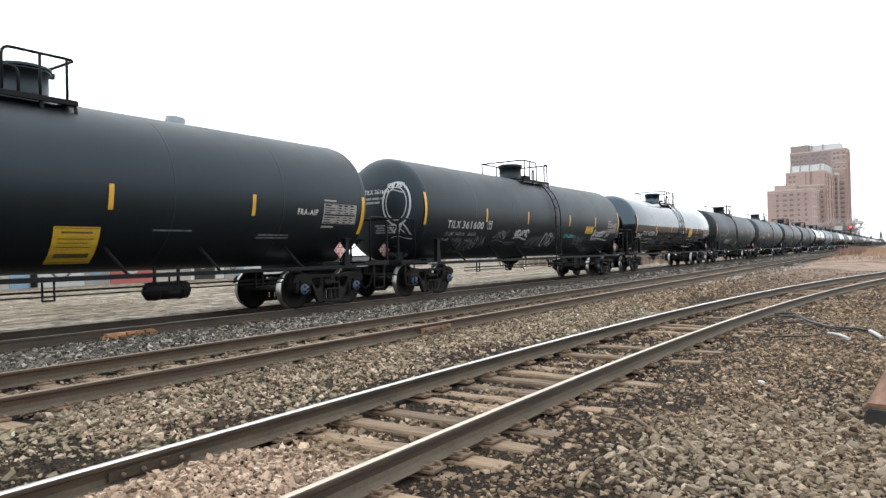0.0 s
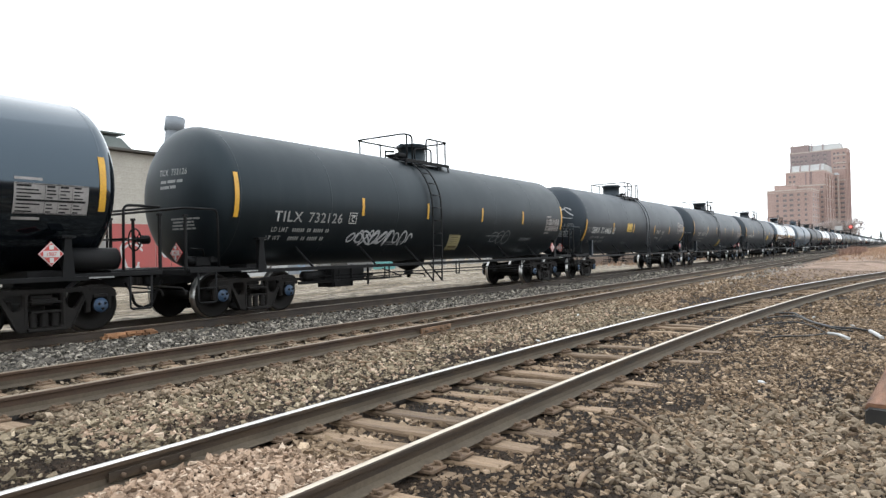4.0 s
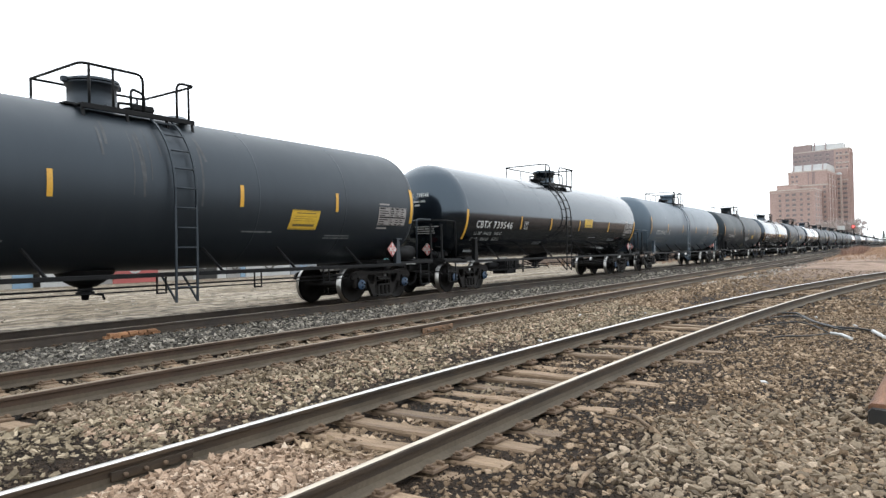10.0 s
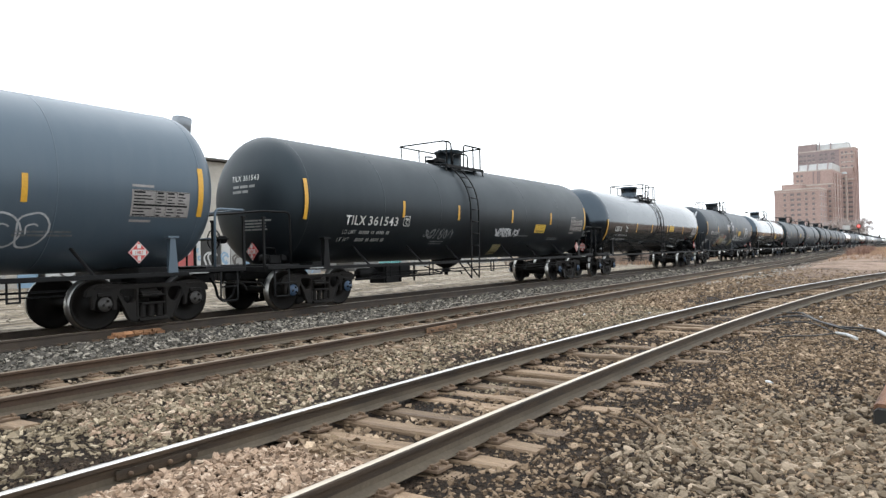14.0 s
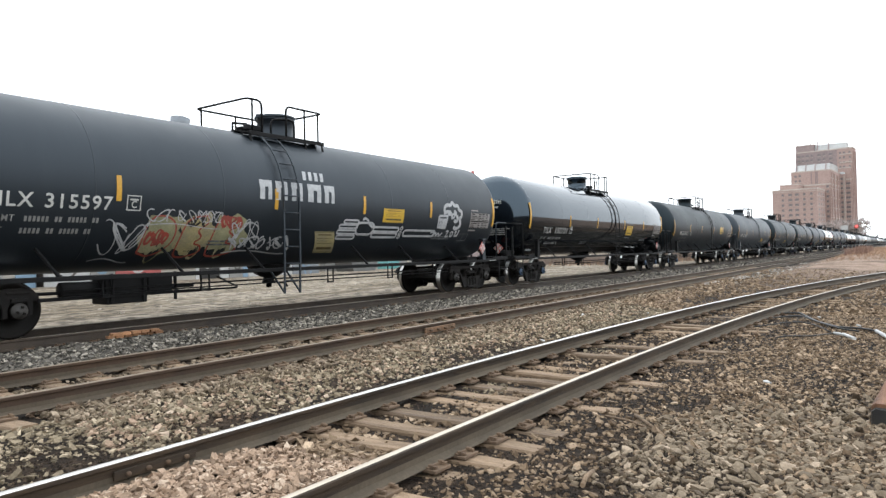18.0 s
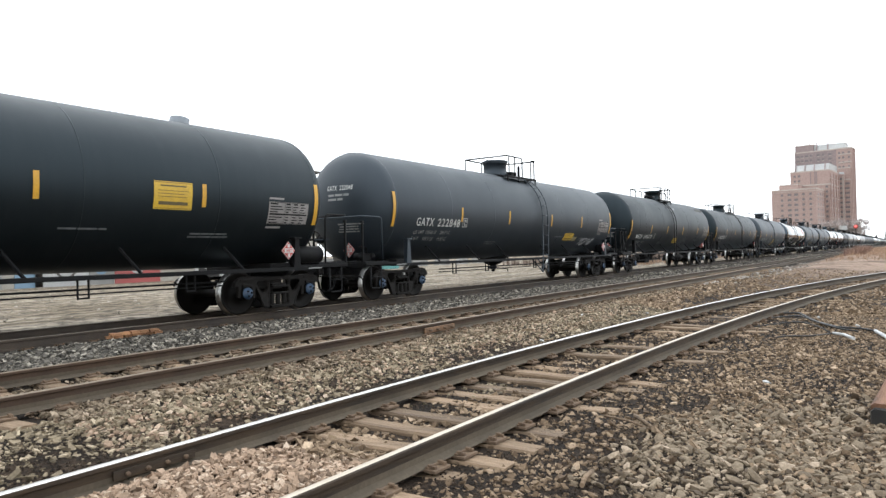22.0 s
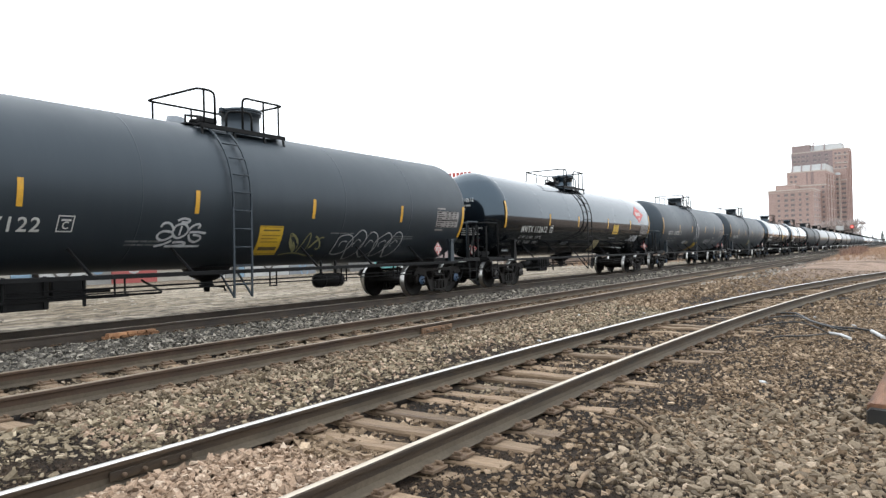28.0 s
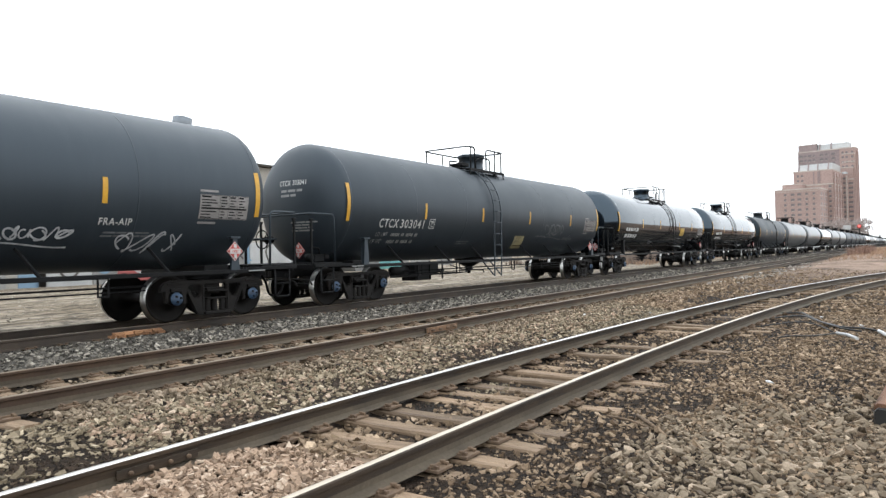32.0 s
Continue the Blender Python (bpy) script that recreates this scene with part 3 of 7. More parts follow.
    a = field(6000, -1.6, 5.0, -2.2, 1.9, 1.0, lambda x, y: (x < 1.95 or y < -0.45) and thinning(x, y) and random.random() < smooth(-1.6, 1.9, x) * smooth(-2.2, -0.3, y))
    scatter("pale_gravel", "pale coarse stones strewn off the heap", M_STONEL, a, np.random.lognormal(-3.55, 0.40, len(a)).clip(0.012, 0.07), 0.32, LUMPS)
    a = field(4000, -2.6, 1.25, near_y(0) - 0.64, near_y(0) + 0.64, 1.0, lambda x, y: random.random() < smooth(-2.6, 1.3, x + 0.8 * noise.noise(Vector((x, y * 2, 3)))))
    scatter("pink_gravel", "pinkish stones thinning out between the near rails", M_STONEP, a, np.random.lognormal(-4.05, 0.36, len(a)).clip(0.008, 0.036), 0.05)


lay_stones()


# ---- tracks ----
RAIL_PROFILE = [(-0.037, -0.012), (-0.034, -0.006), (-0.026, -0.002), (-0.013, 0.0), (0.013, 0.0), (0.026, -0.002), (0.034, -0.006), (0.037, -0.012),
                (0.036, -0.034), (0.010, -0.046), (0.0095, -0.098), (0.009, -0.140), (0.062, -0.160), (0.070, -0.172), (-0.070, -0.172), (-0.062, -0.160), (-0.009, -0.140),
                (-0.0095, -0.098), (-0.010, -0.046), (-0.036, -0.034)]


def make_rail(bm, line, shine=(1, 2, 3, 4, 5)):
    rings = []
    for i, p in enumerate(line):
        d = (line[min(i + 1, len(line) - 1)] - line[max(i - 1, 0)]).normalized()
        side = Vector((-d.y, d.x, 0))
        rings.append([bm.verts.new(p + side * u + Vector((0, 0, v))) for u, v in RAIL_PROFILE])
    for a, b in zip(rings, rings[1:]):
        for k in range(len(RAIL_PROFILE)):
            j = (k + 1) % len(RAIL_PROFILE)
            f = bm.faces.new((a[k], a[j], b[j], b[k]))
            f.material_index = 1 if k in shine else 2 if k in (10, 11, 12, 14, 15, 16) else 0
    bm.faces.new(rings[0])
    bm.faces.new(rings[-1][::-1])


def tie_mesh(length, width, height, seed):
    """A sawn tie with worn, split ends."""
    rnd = random.Random(seed)
    bm = bmesh.new()
    nx = 9
    rings = []
    for i in range(nx):
        y = -length / 2 + length * i / (nx - 1) + (rnd.uniform(-0.03, 0.03) if i in (0, nx - 1) else 0)
        wob = rnd.uniform(-0.008, 0.008)
        w, t = width / 2 * rnd.uniform(0.93, 1.03), rnd.uniform(-0.012, 0.004)
        rings.append([bm.verts.new(c) for c in ((-w + wob, y, -height), (w + wob, y, -height), (w + wob, y, t - 0.02), (w * 0.86 + wob, y, t),
                                                (wob, y, t + rnd.uniform(-0.008, 0.004)), (-w * 0.86 + wob, y, t), (-w + wob, y, t - 0.02))])
    for a, b in zip(rings, rings[1:]):
        for k in range(7):
            bm.faces.new((a[k], a[(k + 1) % 7], b[(k + 1) % 7], b[k]))
    bm.faces.new(rings[0][::-1])
    bm.faces.new(rings[-1])
    return bm


TIES = [to_mesh("tie", tie_mesh(2.55, 0.22, 0.17, s), M_TIE) for s in range(6)]


def plate_mesh():
    bm = bmesh.new()
    box(bm, (0, 0, 0.008), (0.19, 0.33, 0.022))
    for sy in (-1, 1):
        box(bm, (0, sy * 0.085, 0.026), (0.18, 0.022, 0.02))
        for sx in (-0.06, 0.06):
            box(bm, (sx, sy * 0.10, 0.036), (0.03, 0.04, 0.026))
            box(bm, (-sx, sy * 0.135, 0.028), (0.026, 0.026, 0.03))
    return bm


PLATE = to_mesh("tie_plate", plate_mesh(), M_PLATE)


def make_track(name, label, centre, z, x0, x1, step, spacing, mats, tie_mat, tie_x, plates_to, sunk=0.0, gaps=0.0, spots=(), shine=((1, 2, 3, 4, 5), (1, 2, 3, 4, 5)), dull=None):
    """Two rails on ties; centre(x) gives the middle line."""
    track = new(name)
    tagged(track, label, "railway track", kind="structure")
    for s in (-0.753, 0.753):
        line = []
        for x in np.arange(x0, x1 + step / 2, step):
            slope = (centre(x + 0.1) - centre(x - 0.1)) / 0.2
            k = math.hypot(1, slope)
            line.append(Vector((x - slope / k * s, centre(x) + s / k, z)))
        put("rail", to_mesh("rail", build(make_rail, line, shine[s > 0]), mats[0], mats[1] if s > 0 else dull or mats[1], mats[2]), track)
    rnd = random.Random(5)
    x, spots = max(x0 + 0.2, -9.0), list(spots)
    while x < tie_x:
        while spots and x > spots[0]:
            x = spots.pop(0)
            break
        if rnd.random() > gaps or 4 < x < 8.5:
            a = math.degrees(math.atan((centre(x + 0.1) - centre(x - 0.1)) / 0.2)) + rnd.uniform(-1.2, 1.2)
            m = pose(x, centre(x) + rnd.uniform(-0.05, 0.05), z - 0.186 - sunk * rnd.random() * (1 + 1.3 * smooth(6.5, 11, x)), rnd.uniform(-0.4, 0.4), 0, a)
            put("tie", rnd.choice(TIES), track, m, tie_mat)
            if 0 < x < plates_to:
                for s in (-0.753, 0.753):
                    put("tie_plate", PLATE, track, pose(x - math.sin(radians(a)) * s, centre(x) + s * math.cos(radians(a)), z - 0.190, 0, 0, a))
        x = spots[0] + 1e-6 if spots and x > 3.5 else x + spacing * rnd.uniform(0.9, 1.1)
    return track


make_track("near_track", "siding with polished rails on weathered half-buried ties", near_y, Z_NEAR, -40.0, 62, 0.85, 0.56, (M_RAILSIDE, M_RAILTOP, M_RAILFOOT), M_TIE, 34, 17, 0.040, 0.10, (4.25, 4.72, 5.22, 5.86, 6.22, 6.70, 7.22, 7.66, 8.25), ((2, 3, 4), (1, 2, 3, 4)), M_RAILTAN)
make_track("middle_track", "disused track with rusty brown rails on old ties", lambda x: Y_MID, 0.0, -420.0, 900, 30, 0.54, (M_RUSTRAIL, M_RAILDULL, M_RAILFOOT), M_TIE, 48, 22, 0.012)
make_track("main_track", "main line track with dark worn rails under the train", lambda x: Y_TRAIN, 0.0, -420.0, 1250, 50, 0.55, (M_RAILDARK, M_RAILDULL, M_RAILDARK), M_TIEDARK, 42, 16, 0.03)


# ---- tank cars ----
def tank_y(z, lift=0.0):
    """Where the near flank of the shell lies at height z."""
    r = R_TANK + lift
    return -math.sqrt(max(0.0, r * r - (z - Z_TANK) ** 2))


def on_flank(x, z, lift):
    return Vector((x, tank_y(z, lift), z))


def on_head(u, z, lift):
    """A point on the end dome that faces down the line: u across the car."""
    q = min(0.98, (u * u + (z - Z_TANK) ** 2) / R_TANK ** 2)
    return Vector((-(X_CYL + HEAD * math.sqrt(1 - q)) - lift, -u, z))


def make_shell(bm):
    prof = []
    for k in range(13):
        a = math.pi / 2 * k / 12
        prof.append((-X_CYL - HEAD * math.cos(a), R_TANK * math.sin(a)))
    prof += [(x, R_TANK) for x in (-5.0, -2.5, 0.0, 2.5, 5.0)]
    prof += [(-x, r) for x, r in prof[12::-1]]
    lathe(bm, prof, "X", 72, (0, 0, Z_TANK))


def make_ring(bm, w=0.03, lift=0.003):
    r = R_TANK + lift
    lathe(bm, [(-w / 2, r - 0.02), (-w / 2, r), (w / 2, r), (w / 2, r - 0.02)], "X", 64, (0, 0, Z_TANK))


def make_housing(bm):
    lathe(bm, [(3.90, 0.46), (4.00, 0.46), (4.01, 0.42), (4.42, 0.42), (4.43, 0.46), (4.47, 0.46), (4.48, 0.36), (4.49, 0.0)], "Z", 28)
    for a in range(0, 360, 30):
        c, s = math.cos(radians(a)), math.sin(radians(a))
        box(bm, (0.445 * c, 0.445 * s, 4.02), (0.05, 0.05, 0.05), pose(0, 0, 0, 0, 0, a))


def make_cover(bm):
    lathe(bm, [(4.485, 0.475), (4.525, 0.475), (4.55, 0.40), (4.555, 0.0)], "Z", 28)
    for s in (-1, 1):
        box(bm, (s * 0.50, 0, 4.49), (0.12, 0.09, 0.10))


def make_valves(bm):
    lathe(bm, [(3.95, 0.20), (4.10, 0.20), (4.11, 0.24), (4.16, 0.24), (4.17, 0.0)], "Z", 16, (0.0, 0.0, 0))
    lathe(bm, [(3.98, 0.11), (4.20, 0.11), (4.22, 0.15), (4.26, 0.06), (4.30, 0.0)], "Z", 12, (0.36, 0.18, 0))
    box(bm, (-0.05, -0.28, 4.12), (0.42, 0.16, 0.12))
    tube(bm, [(-0.3, 0.1, 4.0), (-0.3, 0.1, 4.25), (0.1, 0.1, 4.28)], 0.03)


def make_deck(bm):
    """Tread plates round the manway on brackets that follow the shell."""
    for y in (-0.76, 0.76):
        box(bm, (0.37, y, 3.90), (2.20, 0.30, 0.035))
    for x in (-0.74, 1.48):
        box(bm, (x, 0, 3.93), (0.26, 1.24, 0.035))
    for x in (-0.7, 0.1, 0.9, 1.45):
        for y in (-0.86, 0.86):
            bar(bm, (x, y, 3.89), (x, y * 1.06, 3.66), 0.05, 0.03)
    box(bm, (0.37, -0.92, 3.865), (2.22, 0.02, 0.08))


GUARDS = {
    "near_rail": [(-0.72, 0.86, 4.60), (-0.72, -0.88, 4.60), (0.42, -0.88, 4.60), (0.42, -0.88, 3.9)],
    "far_rail": [(-0.72, 0.86, 4.60), (1.52, 0.86, 4.60), (1.52, -0.88, 4.60), (1.12, -0.88, 4.60), (1.12, -0.88, 3.9)],
    "low_rail": [(0.18, -0.88, 3.9), (0.18, -0.88, 4.32), (0.62, -0.60, 4.32), (0.62, -0.60, 3.95)],
}
POSTS = [(-0.72, 0.86), (-0.58, -0.88), (0.42, 0.86), (1.38, 0.86), (1.38, -0.88), (-0.15, -0.88)]


def ladder_line(off):
    """The way of a ladder stile over the shoulder of the shell and down the flank."""
    r = R_TANK + off
    out = [(tank_y(Z_TANK, off) if a > 89 else -r * math.sin(radians(a)), Z_TANK + r * math.cos(radians(a))) for a in range(34, 91, 8)]
    return out + [(-r, 2.2), (-r + 0.01, 1.2), (-r + 0.03, 0.42)]


def make_stile(bm):
    pts = ladder_line(0.09)
    for (y0, z0), (y1, z1) in zip(pts, pts[1:]):
        bar(bm, (0, y0, z0), (0, y1, z1), 0.045, 0.03)


def rung_spots():
    pts, out, gone = [Vector((0, y, z)) for y, z in ladder_line(0.09)], [], 0.12
    for a, b in zip(pts, pts[1:]):
        d = (b - a).length
        while gone < d:
            out.append(a.lerp(b, gone / d))
            gone += 0.36
        gone -= d
    return out


def make_side_sill(bm):
    box(bm, (0, -1.42, 0.93), (15.1, 0.06, 0.075))
    box(bm, (0, -1.36, 0.965), (15.1, 0.12, 0.012))


def make_stay(bm):
    bar(bm, (0, -1.41, 0.95), (-0.20, tank_y(1.42) - 0.01, 1.42), 0.05, 0.045)


def make_hanger(bm):
    for x in (-0.09, 0.09):
        box(bm, (x, -1.36, 0.76), (0.025, 0.03, 0.34))
    box(bm, (0, -1.36, 0.60), (0.20, 0.035, 0.03))


def make_pipe(bm):
    tube(bm, [(-5.6, -1.30, 0.74), (5.4, -1.30, 0.74)], 0.018, 6)
    tube(bm, [(-5.6, -1.28, 0.66), (5.4, -1.28, 0.66)], 0.014, 6)


def make_sump(bm):
    lathe(bm, [(1.04, 0.52), (0.96, 0.48), (0.83, 0.34), (0.74, 0.18), (0.72, 0.0)], "Z", 24)
    lathe(bm, [(0.74, 0.13), (0.66, 0.13), (0.645, 0.16), (0.61, 0.16), (0.60, 0.07), (0.50, 0.06), (0.49, 0.0)], "Z", 14)
    tube(bm, [(0.0, -0.1, 0.62), (0.02, -0.55, 0.60), (0.02, -0.6, 0.52)], 0.022, 6)


def make_underbox(bm):
    box(bm, (0, -0.85, 0.68), (0.75, 0.5, 0.46))
    box(bm, (0.75, -0.75, 0.74), (0.5, 0.36, 0.34))
    for x in (-0.30, 0.30, 0.92):
        box(bm, (x, -1.12, 0.72), (0.05, 0.04, 0.52))
    bar(bm, (-1.5, -1.12, 0.60), (1.7, -1.12, 0.60), 0.04, 0.06)
    lathe(bm, [(-1.0, 0.0), (-0.98, 0.14), (-0.3, 0.14), (-0.28, 0.0)], "X", 14, (0, -0.75, 0.72))
    tube(bm, [(-1.8, -0.7, 0.68), (1.6, -0.7, 0.68)], 0.03, 6)
    tube(bm, bent([(1.0, -0.5, 0.85), (1.0, -1.1, 0.60), (2.4, -1.1, 0.60), (2.4, -0.4, 0.82)]), 0.02, 6)


def make_barrel(bm):
    """A reservoir slung under the shell, with end caps and straps."""
    lathe(bm, [(-0.50, 0.0), (-0.49, 0.06), (-0.40, 0.17), (0.40, 0.17), (0.49, 0.06), (0.50, 0.0)], "X", 18)
    for x in (-0.25, 0.25):
        lathe(bm, [(x - 0.03, 0.17), (x - 0.03, 0.18), (x + 0.03, 0.18), (x + 0.03, 0.17)], "X", 18)
        box(bm, (x, 0, 0.28), (0.05, 0.05, 0.36))


def make_reservoir(bm):
    lathe(bm, [(-0.48, 0.0), (-0.47, 0.12), (-0.42, 0.19), (0.42, 0.19), (0.47, 0.12), (0.48, 0.0)], "X", 20)


def make_sill(bm):
    """Stub sill, body bolster and end sill at the plus end."""
    box(bm, (8.0, 0, 0.88), (2.1, 0.42, 0.34))
    box(bm, (7.05, 0, 0.98), (0.56, 2.2, 0.18))
    box(bm, (8.86, 0, 0.95), (0.08, 2.6, 0.12))
    for s in (-1, 1):
        bar(bm, (7.3, s * 1.36, 0.97), (8.9, s * 1.36, 0.975), 0.05, 0.07)


def make_end_deck(bm):
    box(bm, (8.45, -1.34, 1.01), (0.95, 0.025, 0.06))
    box(bm, (8.45, -1.30, 0.985), (0.90, 0.10, 0.05))


def make_coupler(bm):
    box(bm, (8.78, 0, 0.86), (0.66, 0.14, 0.20))
    box(bm, (9.10, 0.05, 0.86), (0.20, 0.26, 0.28))
    box(bm, (9.22, -0.09, 0.86), (0.20, 0.10, 0.26), pose(0, 0, 0, 0, 0, 18))
    box(bm, (8.45, 0, 0.86), (0.10, 0.40, 0.36))
    tube(bm, bent([(8.95, 0.2, 0.72), (8.95, -1.25, 0.66), (8.95, -1.32, 0.55)]), 0.018, 6)


def make_hose(bm):
    tube(bm, bent([(8.80, -0.36, 0.80), (8.92, -0.36, 0.62), (9.00, -0.34, 0.36), (9.18, -0.32, 0.30)], 0.18, 5), 0.028, 8)


def make_end_rail(bm):
    tube(bm, bent([(8.95, 1.30, 1.0), (8.95, 1.30, 2.16), (8.95, -1.33, 2.16), (8.22, -1.33, 2.16), (8.20, -1.33, 1.0)], 0.12), 0.024, 8)
    tube(bm, bent([(8.95, 1.20, 1.62), (8.95, -0.2, 1.62)], 0.12), 0.018, 8)


def make_end_post(bm):
    box(bm, (0, 0, 1.50), (0.05, 0.05, 1.06))
    box(bm, (0, 0, 2.02), (0.08, 0.07, 0.05))


def make_brace(bm):
    bar(bm, (8.82, -1.33, 2.08), (8.28, -1.33, 1.02), 0.03, 0.05)


def make_stirrup(bm):
    tube(bm, bent([(8.70, -1.36, 0.95), (8.70, -1.36, 0.36), (8.30, -1.36, 0.36), (8.30, -1.36, 0.95)], 0.06), 0.020, 6)
    tube(bm, [(8.70, -1.36, 0.64), (8.30, -1.36, 0.64)], 0.016, 6)


def make_saddle(bm):
    """Upright bracket between sill and shell, with a head plate."""
    plate(bm, [(-0.10, 0.96), (0.10, 0.96), (0.05, 1.58), (-0.05, 1.58)], -1.45, -1.425)
    box(bm, (0, -1.40, 1.60), (0.22, 0.16, 0.04))
    box(bm, (0, -1.36, 1.27), (0.04, 0.14, 0.62))


def make_brake_wheel(bm):
    n = 20
    ring = [(0, 0.22 * math.cos(2 * math.pi * k / n), 0.22 * math.sin(2 * math.pi * k / n)) for k in range(n + 1)]
    tube(bm, ring, 0.016, 6)
    for k in range(5):
        a = 2 * math.pi * k / 5
        tube(bm, [(0.03, 0, 0), (0, 0.21 * math.cos(a), 0.21 * math.sin(a))], 0.012, 6)
    lathe(bm, [(-0.02, 0.0), (-0.02, 0.05), (0.15, 0.05), (0.15, 0.09), (0.30, 0.09), (0.30, 0.0)], "X", 12)


def make_valve_gear(bm):
    box(bm, (0, 0, 0.10), (0.34, 0.22, 0.20))
    box(bm, (0.22, 0, 0.14), (0.16, 0.30, 0.14))
    lathe(bm, [(-0.32, 0.0), (-0.32, 0.09), (-0.14, 0.09), (-0.14, 0.0)], "X", 12, (0, 0, 0.12))
    tube(bm, bent([(0.0, -0.1, 0.2), (0.0, -0.1, 0.34), (-0.3, -0.1, 0.36)]), 0.02, 6)


def cast_plate(bm, outer, holes, y0, y1, soft=0.014):
    """A flat casting with windows through it and softened rims."""
    edges = []
    for ring in [outer] + holes:
        vs = [bm.verts.new((x, y0, z)) for x, z in ring]
        edges += [bm.edges.new((a, b)) for a, b in zip(vs, vs[1:] + vs[:1])]
    faces = [f for f in bmesh.ops.triangle_fill(bm, use_beauty=True, edges=edges)["geom"] if isinstance(f, bmesh.types.BMFace)]
    out = bmesh.ops.extrude_face_region(bm, geom=faces)["geom"]
    bmesh.ops.translate(bm, vec=(0, y1 - y0, 0), verts=[v for v in out if isinstance(v, bmesh.types.BMVert)])
    bmesh.ops.recalc_face_normals(bm, faces=bm.faces[:])
    rims = [e for e in bm.edges if len(e.link_faces) == 2 and abs(e.verts[0].co.y - e.verts[1].co.y) < 1e-5 and e.calc_face_angle(0) > 1.0]
    bmesh.ops.bevel(bm, geom=rims, offset=soft, segments=2, affect="EDGES", clamp_overlap=True)


def make_frame(bm):
    """Cast side frame: arched top chord, slanting struts round two rounded windows, a deep middle for the springs."""
    half = [(0.28, 0.776), (0.56, 0.782), (0.78, 0.806), (0.96, 0.806), (1.10, 0.770), (1.18, 0.700), (1.205, 0.610), (1.17, 0.590), (1.11, 0.600), (1.095, 0.385), (1.035, 0.375),
            (1.03, 0.50), (0.995, 0.575), (0.93, 0.602), (0.84, 0.602), (0.775, 0.575), (0.742, 0.50), (0.737, 0.352), (0.655, 0.345), (0.66, 0.50), (0.64, 0.545), (0.60, 0.50), (0.47, 0.20), (0.41, 0.128), (0.34, 0.105), (0.28, 0.10)]
    outer = half + [(-x, z) for x, z in reversed(half)]
    window = [(0.325, 0.665), (0.345, 0.695), (0.56, 0.700), (0.605, 0.675), (0.605, 0.635), (0.50, 0.470), (0.45, 0.440), (0.385, 0.455), (0.335, 0.520)]
    middle = [(-0.235, 0.700), (0.235, 0.700), (0.250, 0.675), (0.250, 0.20), (0.225, 0.175), (-0.225, 0.175), (-0.250, 0.20), (-0.250, 0.675)]
    cast_plate(bm, outer, [window, [(-x, z) for x, z in reversed(window)], middle], -0.05, 0.04)
    for s in (-1, 1):
        box(bm, (s * 0.89, 0, 0.62), (0.24, 0.19, 0.06))
        bar(bm, (s * 0.29, -0.052, 0.69), (s * 0.29, -0.052, 0.20), 0.02, 0.03)
        bar(bm, (s * 0.64, -0.050, 0.60), (s * 0.43, -0.050, 0.17), 0.025, 0.03)
        box(bm, (s * 0.89, -0.045, 0.735), (0.34, 0.05, 0.035))
    box(bm, (0, -0.02, 0.14), (0.56, 0.20, 0.05))
    box(bm, (0, 0.02, 0.605), (0.40, 0.15, 0.05))
    box(bm, (0, -0.03, 0.565), (0.46, 0.19, 0.035))
    box(bm, (0, -0.02, 0.42), (0.46, 0.17, 0.035))


def make_spring(bm):
    lathe(bm, [(0.165, 0.0)] + [(0.17 + 0.021 * k, 0.075 if k % 2 else 0.050) for k in range(12)] + [(0.41, 0.0)], "Z", 12)


def make_truck_bolster(bm):
    box(bm, (0, 0, 0.60), (0.36, 1.9, 0.20))
    box(bm, (0, 0, 0.74), (0.34, 0.6, 0.10))
    box(bm, (0, 0, 0.40), (0.40, 1.30, 0.30))
    for x in (-0.42, 0.42):
        box(bm, (x, 0, 0.42), (0.10, 1.5, 0.14))
        for s in (-1, 1):
            box(bm, (x * 0.98, s * 0.74, 0.45), (0.06, 0.12, 0.30))


def make_wheelset(bm):
    half = [(0.0, 0.085), (0.62, 0.085), (0.63, 0.15), (0.68, 0.17), (0.675, 0.36), (0.655, 0.40), (0.655, 0.455), (0.662, 0.483), (0.682, 0.480),
            (0.70, 0.459), (0.79, 0.452), (0.795, 0.40), (0.755, 0.37), (0.745, 0.18), (0.80, 0.15), (0.81, 0.085), (0.90, 0.085), (0.905, 0.125),
            (1.085, 0.125), (1.09, 0.11), (1.125, 0.105), (1.135, 0.0)]
    tags = [0, 0, 0, 0, 0, 0, 0, 1, 1, 1, 0, 0, 0, 0, 0, 0, 0, 0, 2, 2, 2]
    for s in (-1, 1):
        lathe(bm, [(s * u, r) for u, r in half], "Y", 36, (0, 0, 0), tags)
        for k in range(3):
            a = 2 * math.pi * k / 3
            for vs in [bmesh.ops.create_cube(bm, size=0.034)["verts"]]:
                bmesh.ops.translate(bm, vec=(0.06 * math.cos(a), s * 1.14, 0.06 * math.sin(a)), verts=vs)
                for f in {f for v in vs for f in v.link_faces}:
                    f.material_index = 0


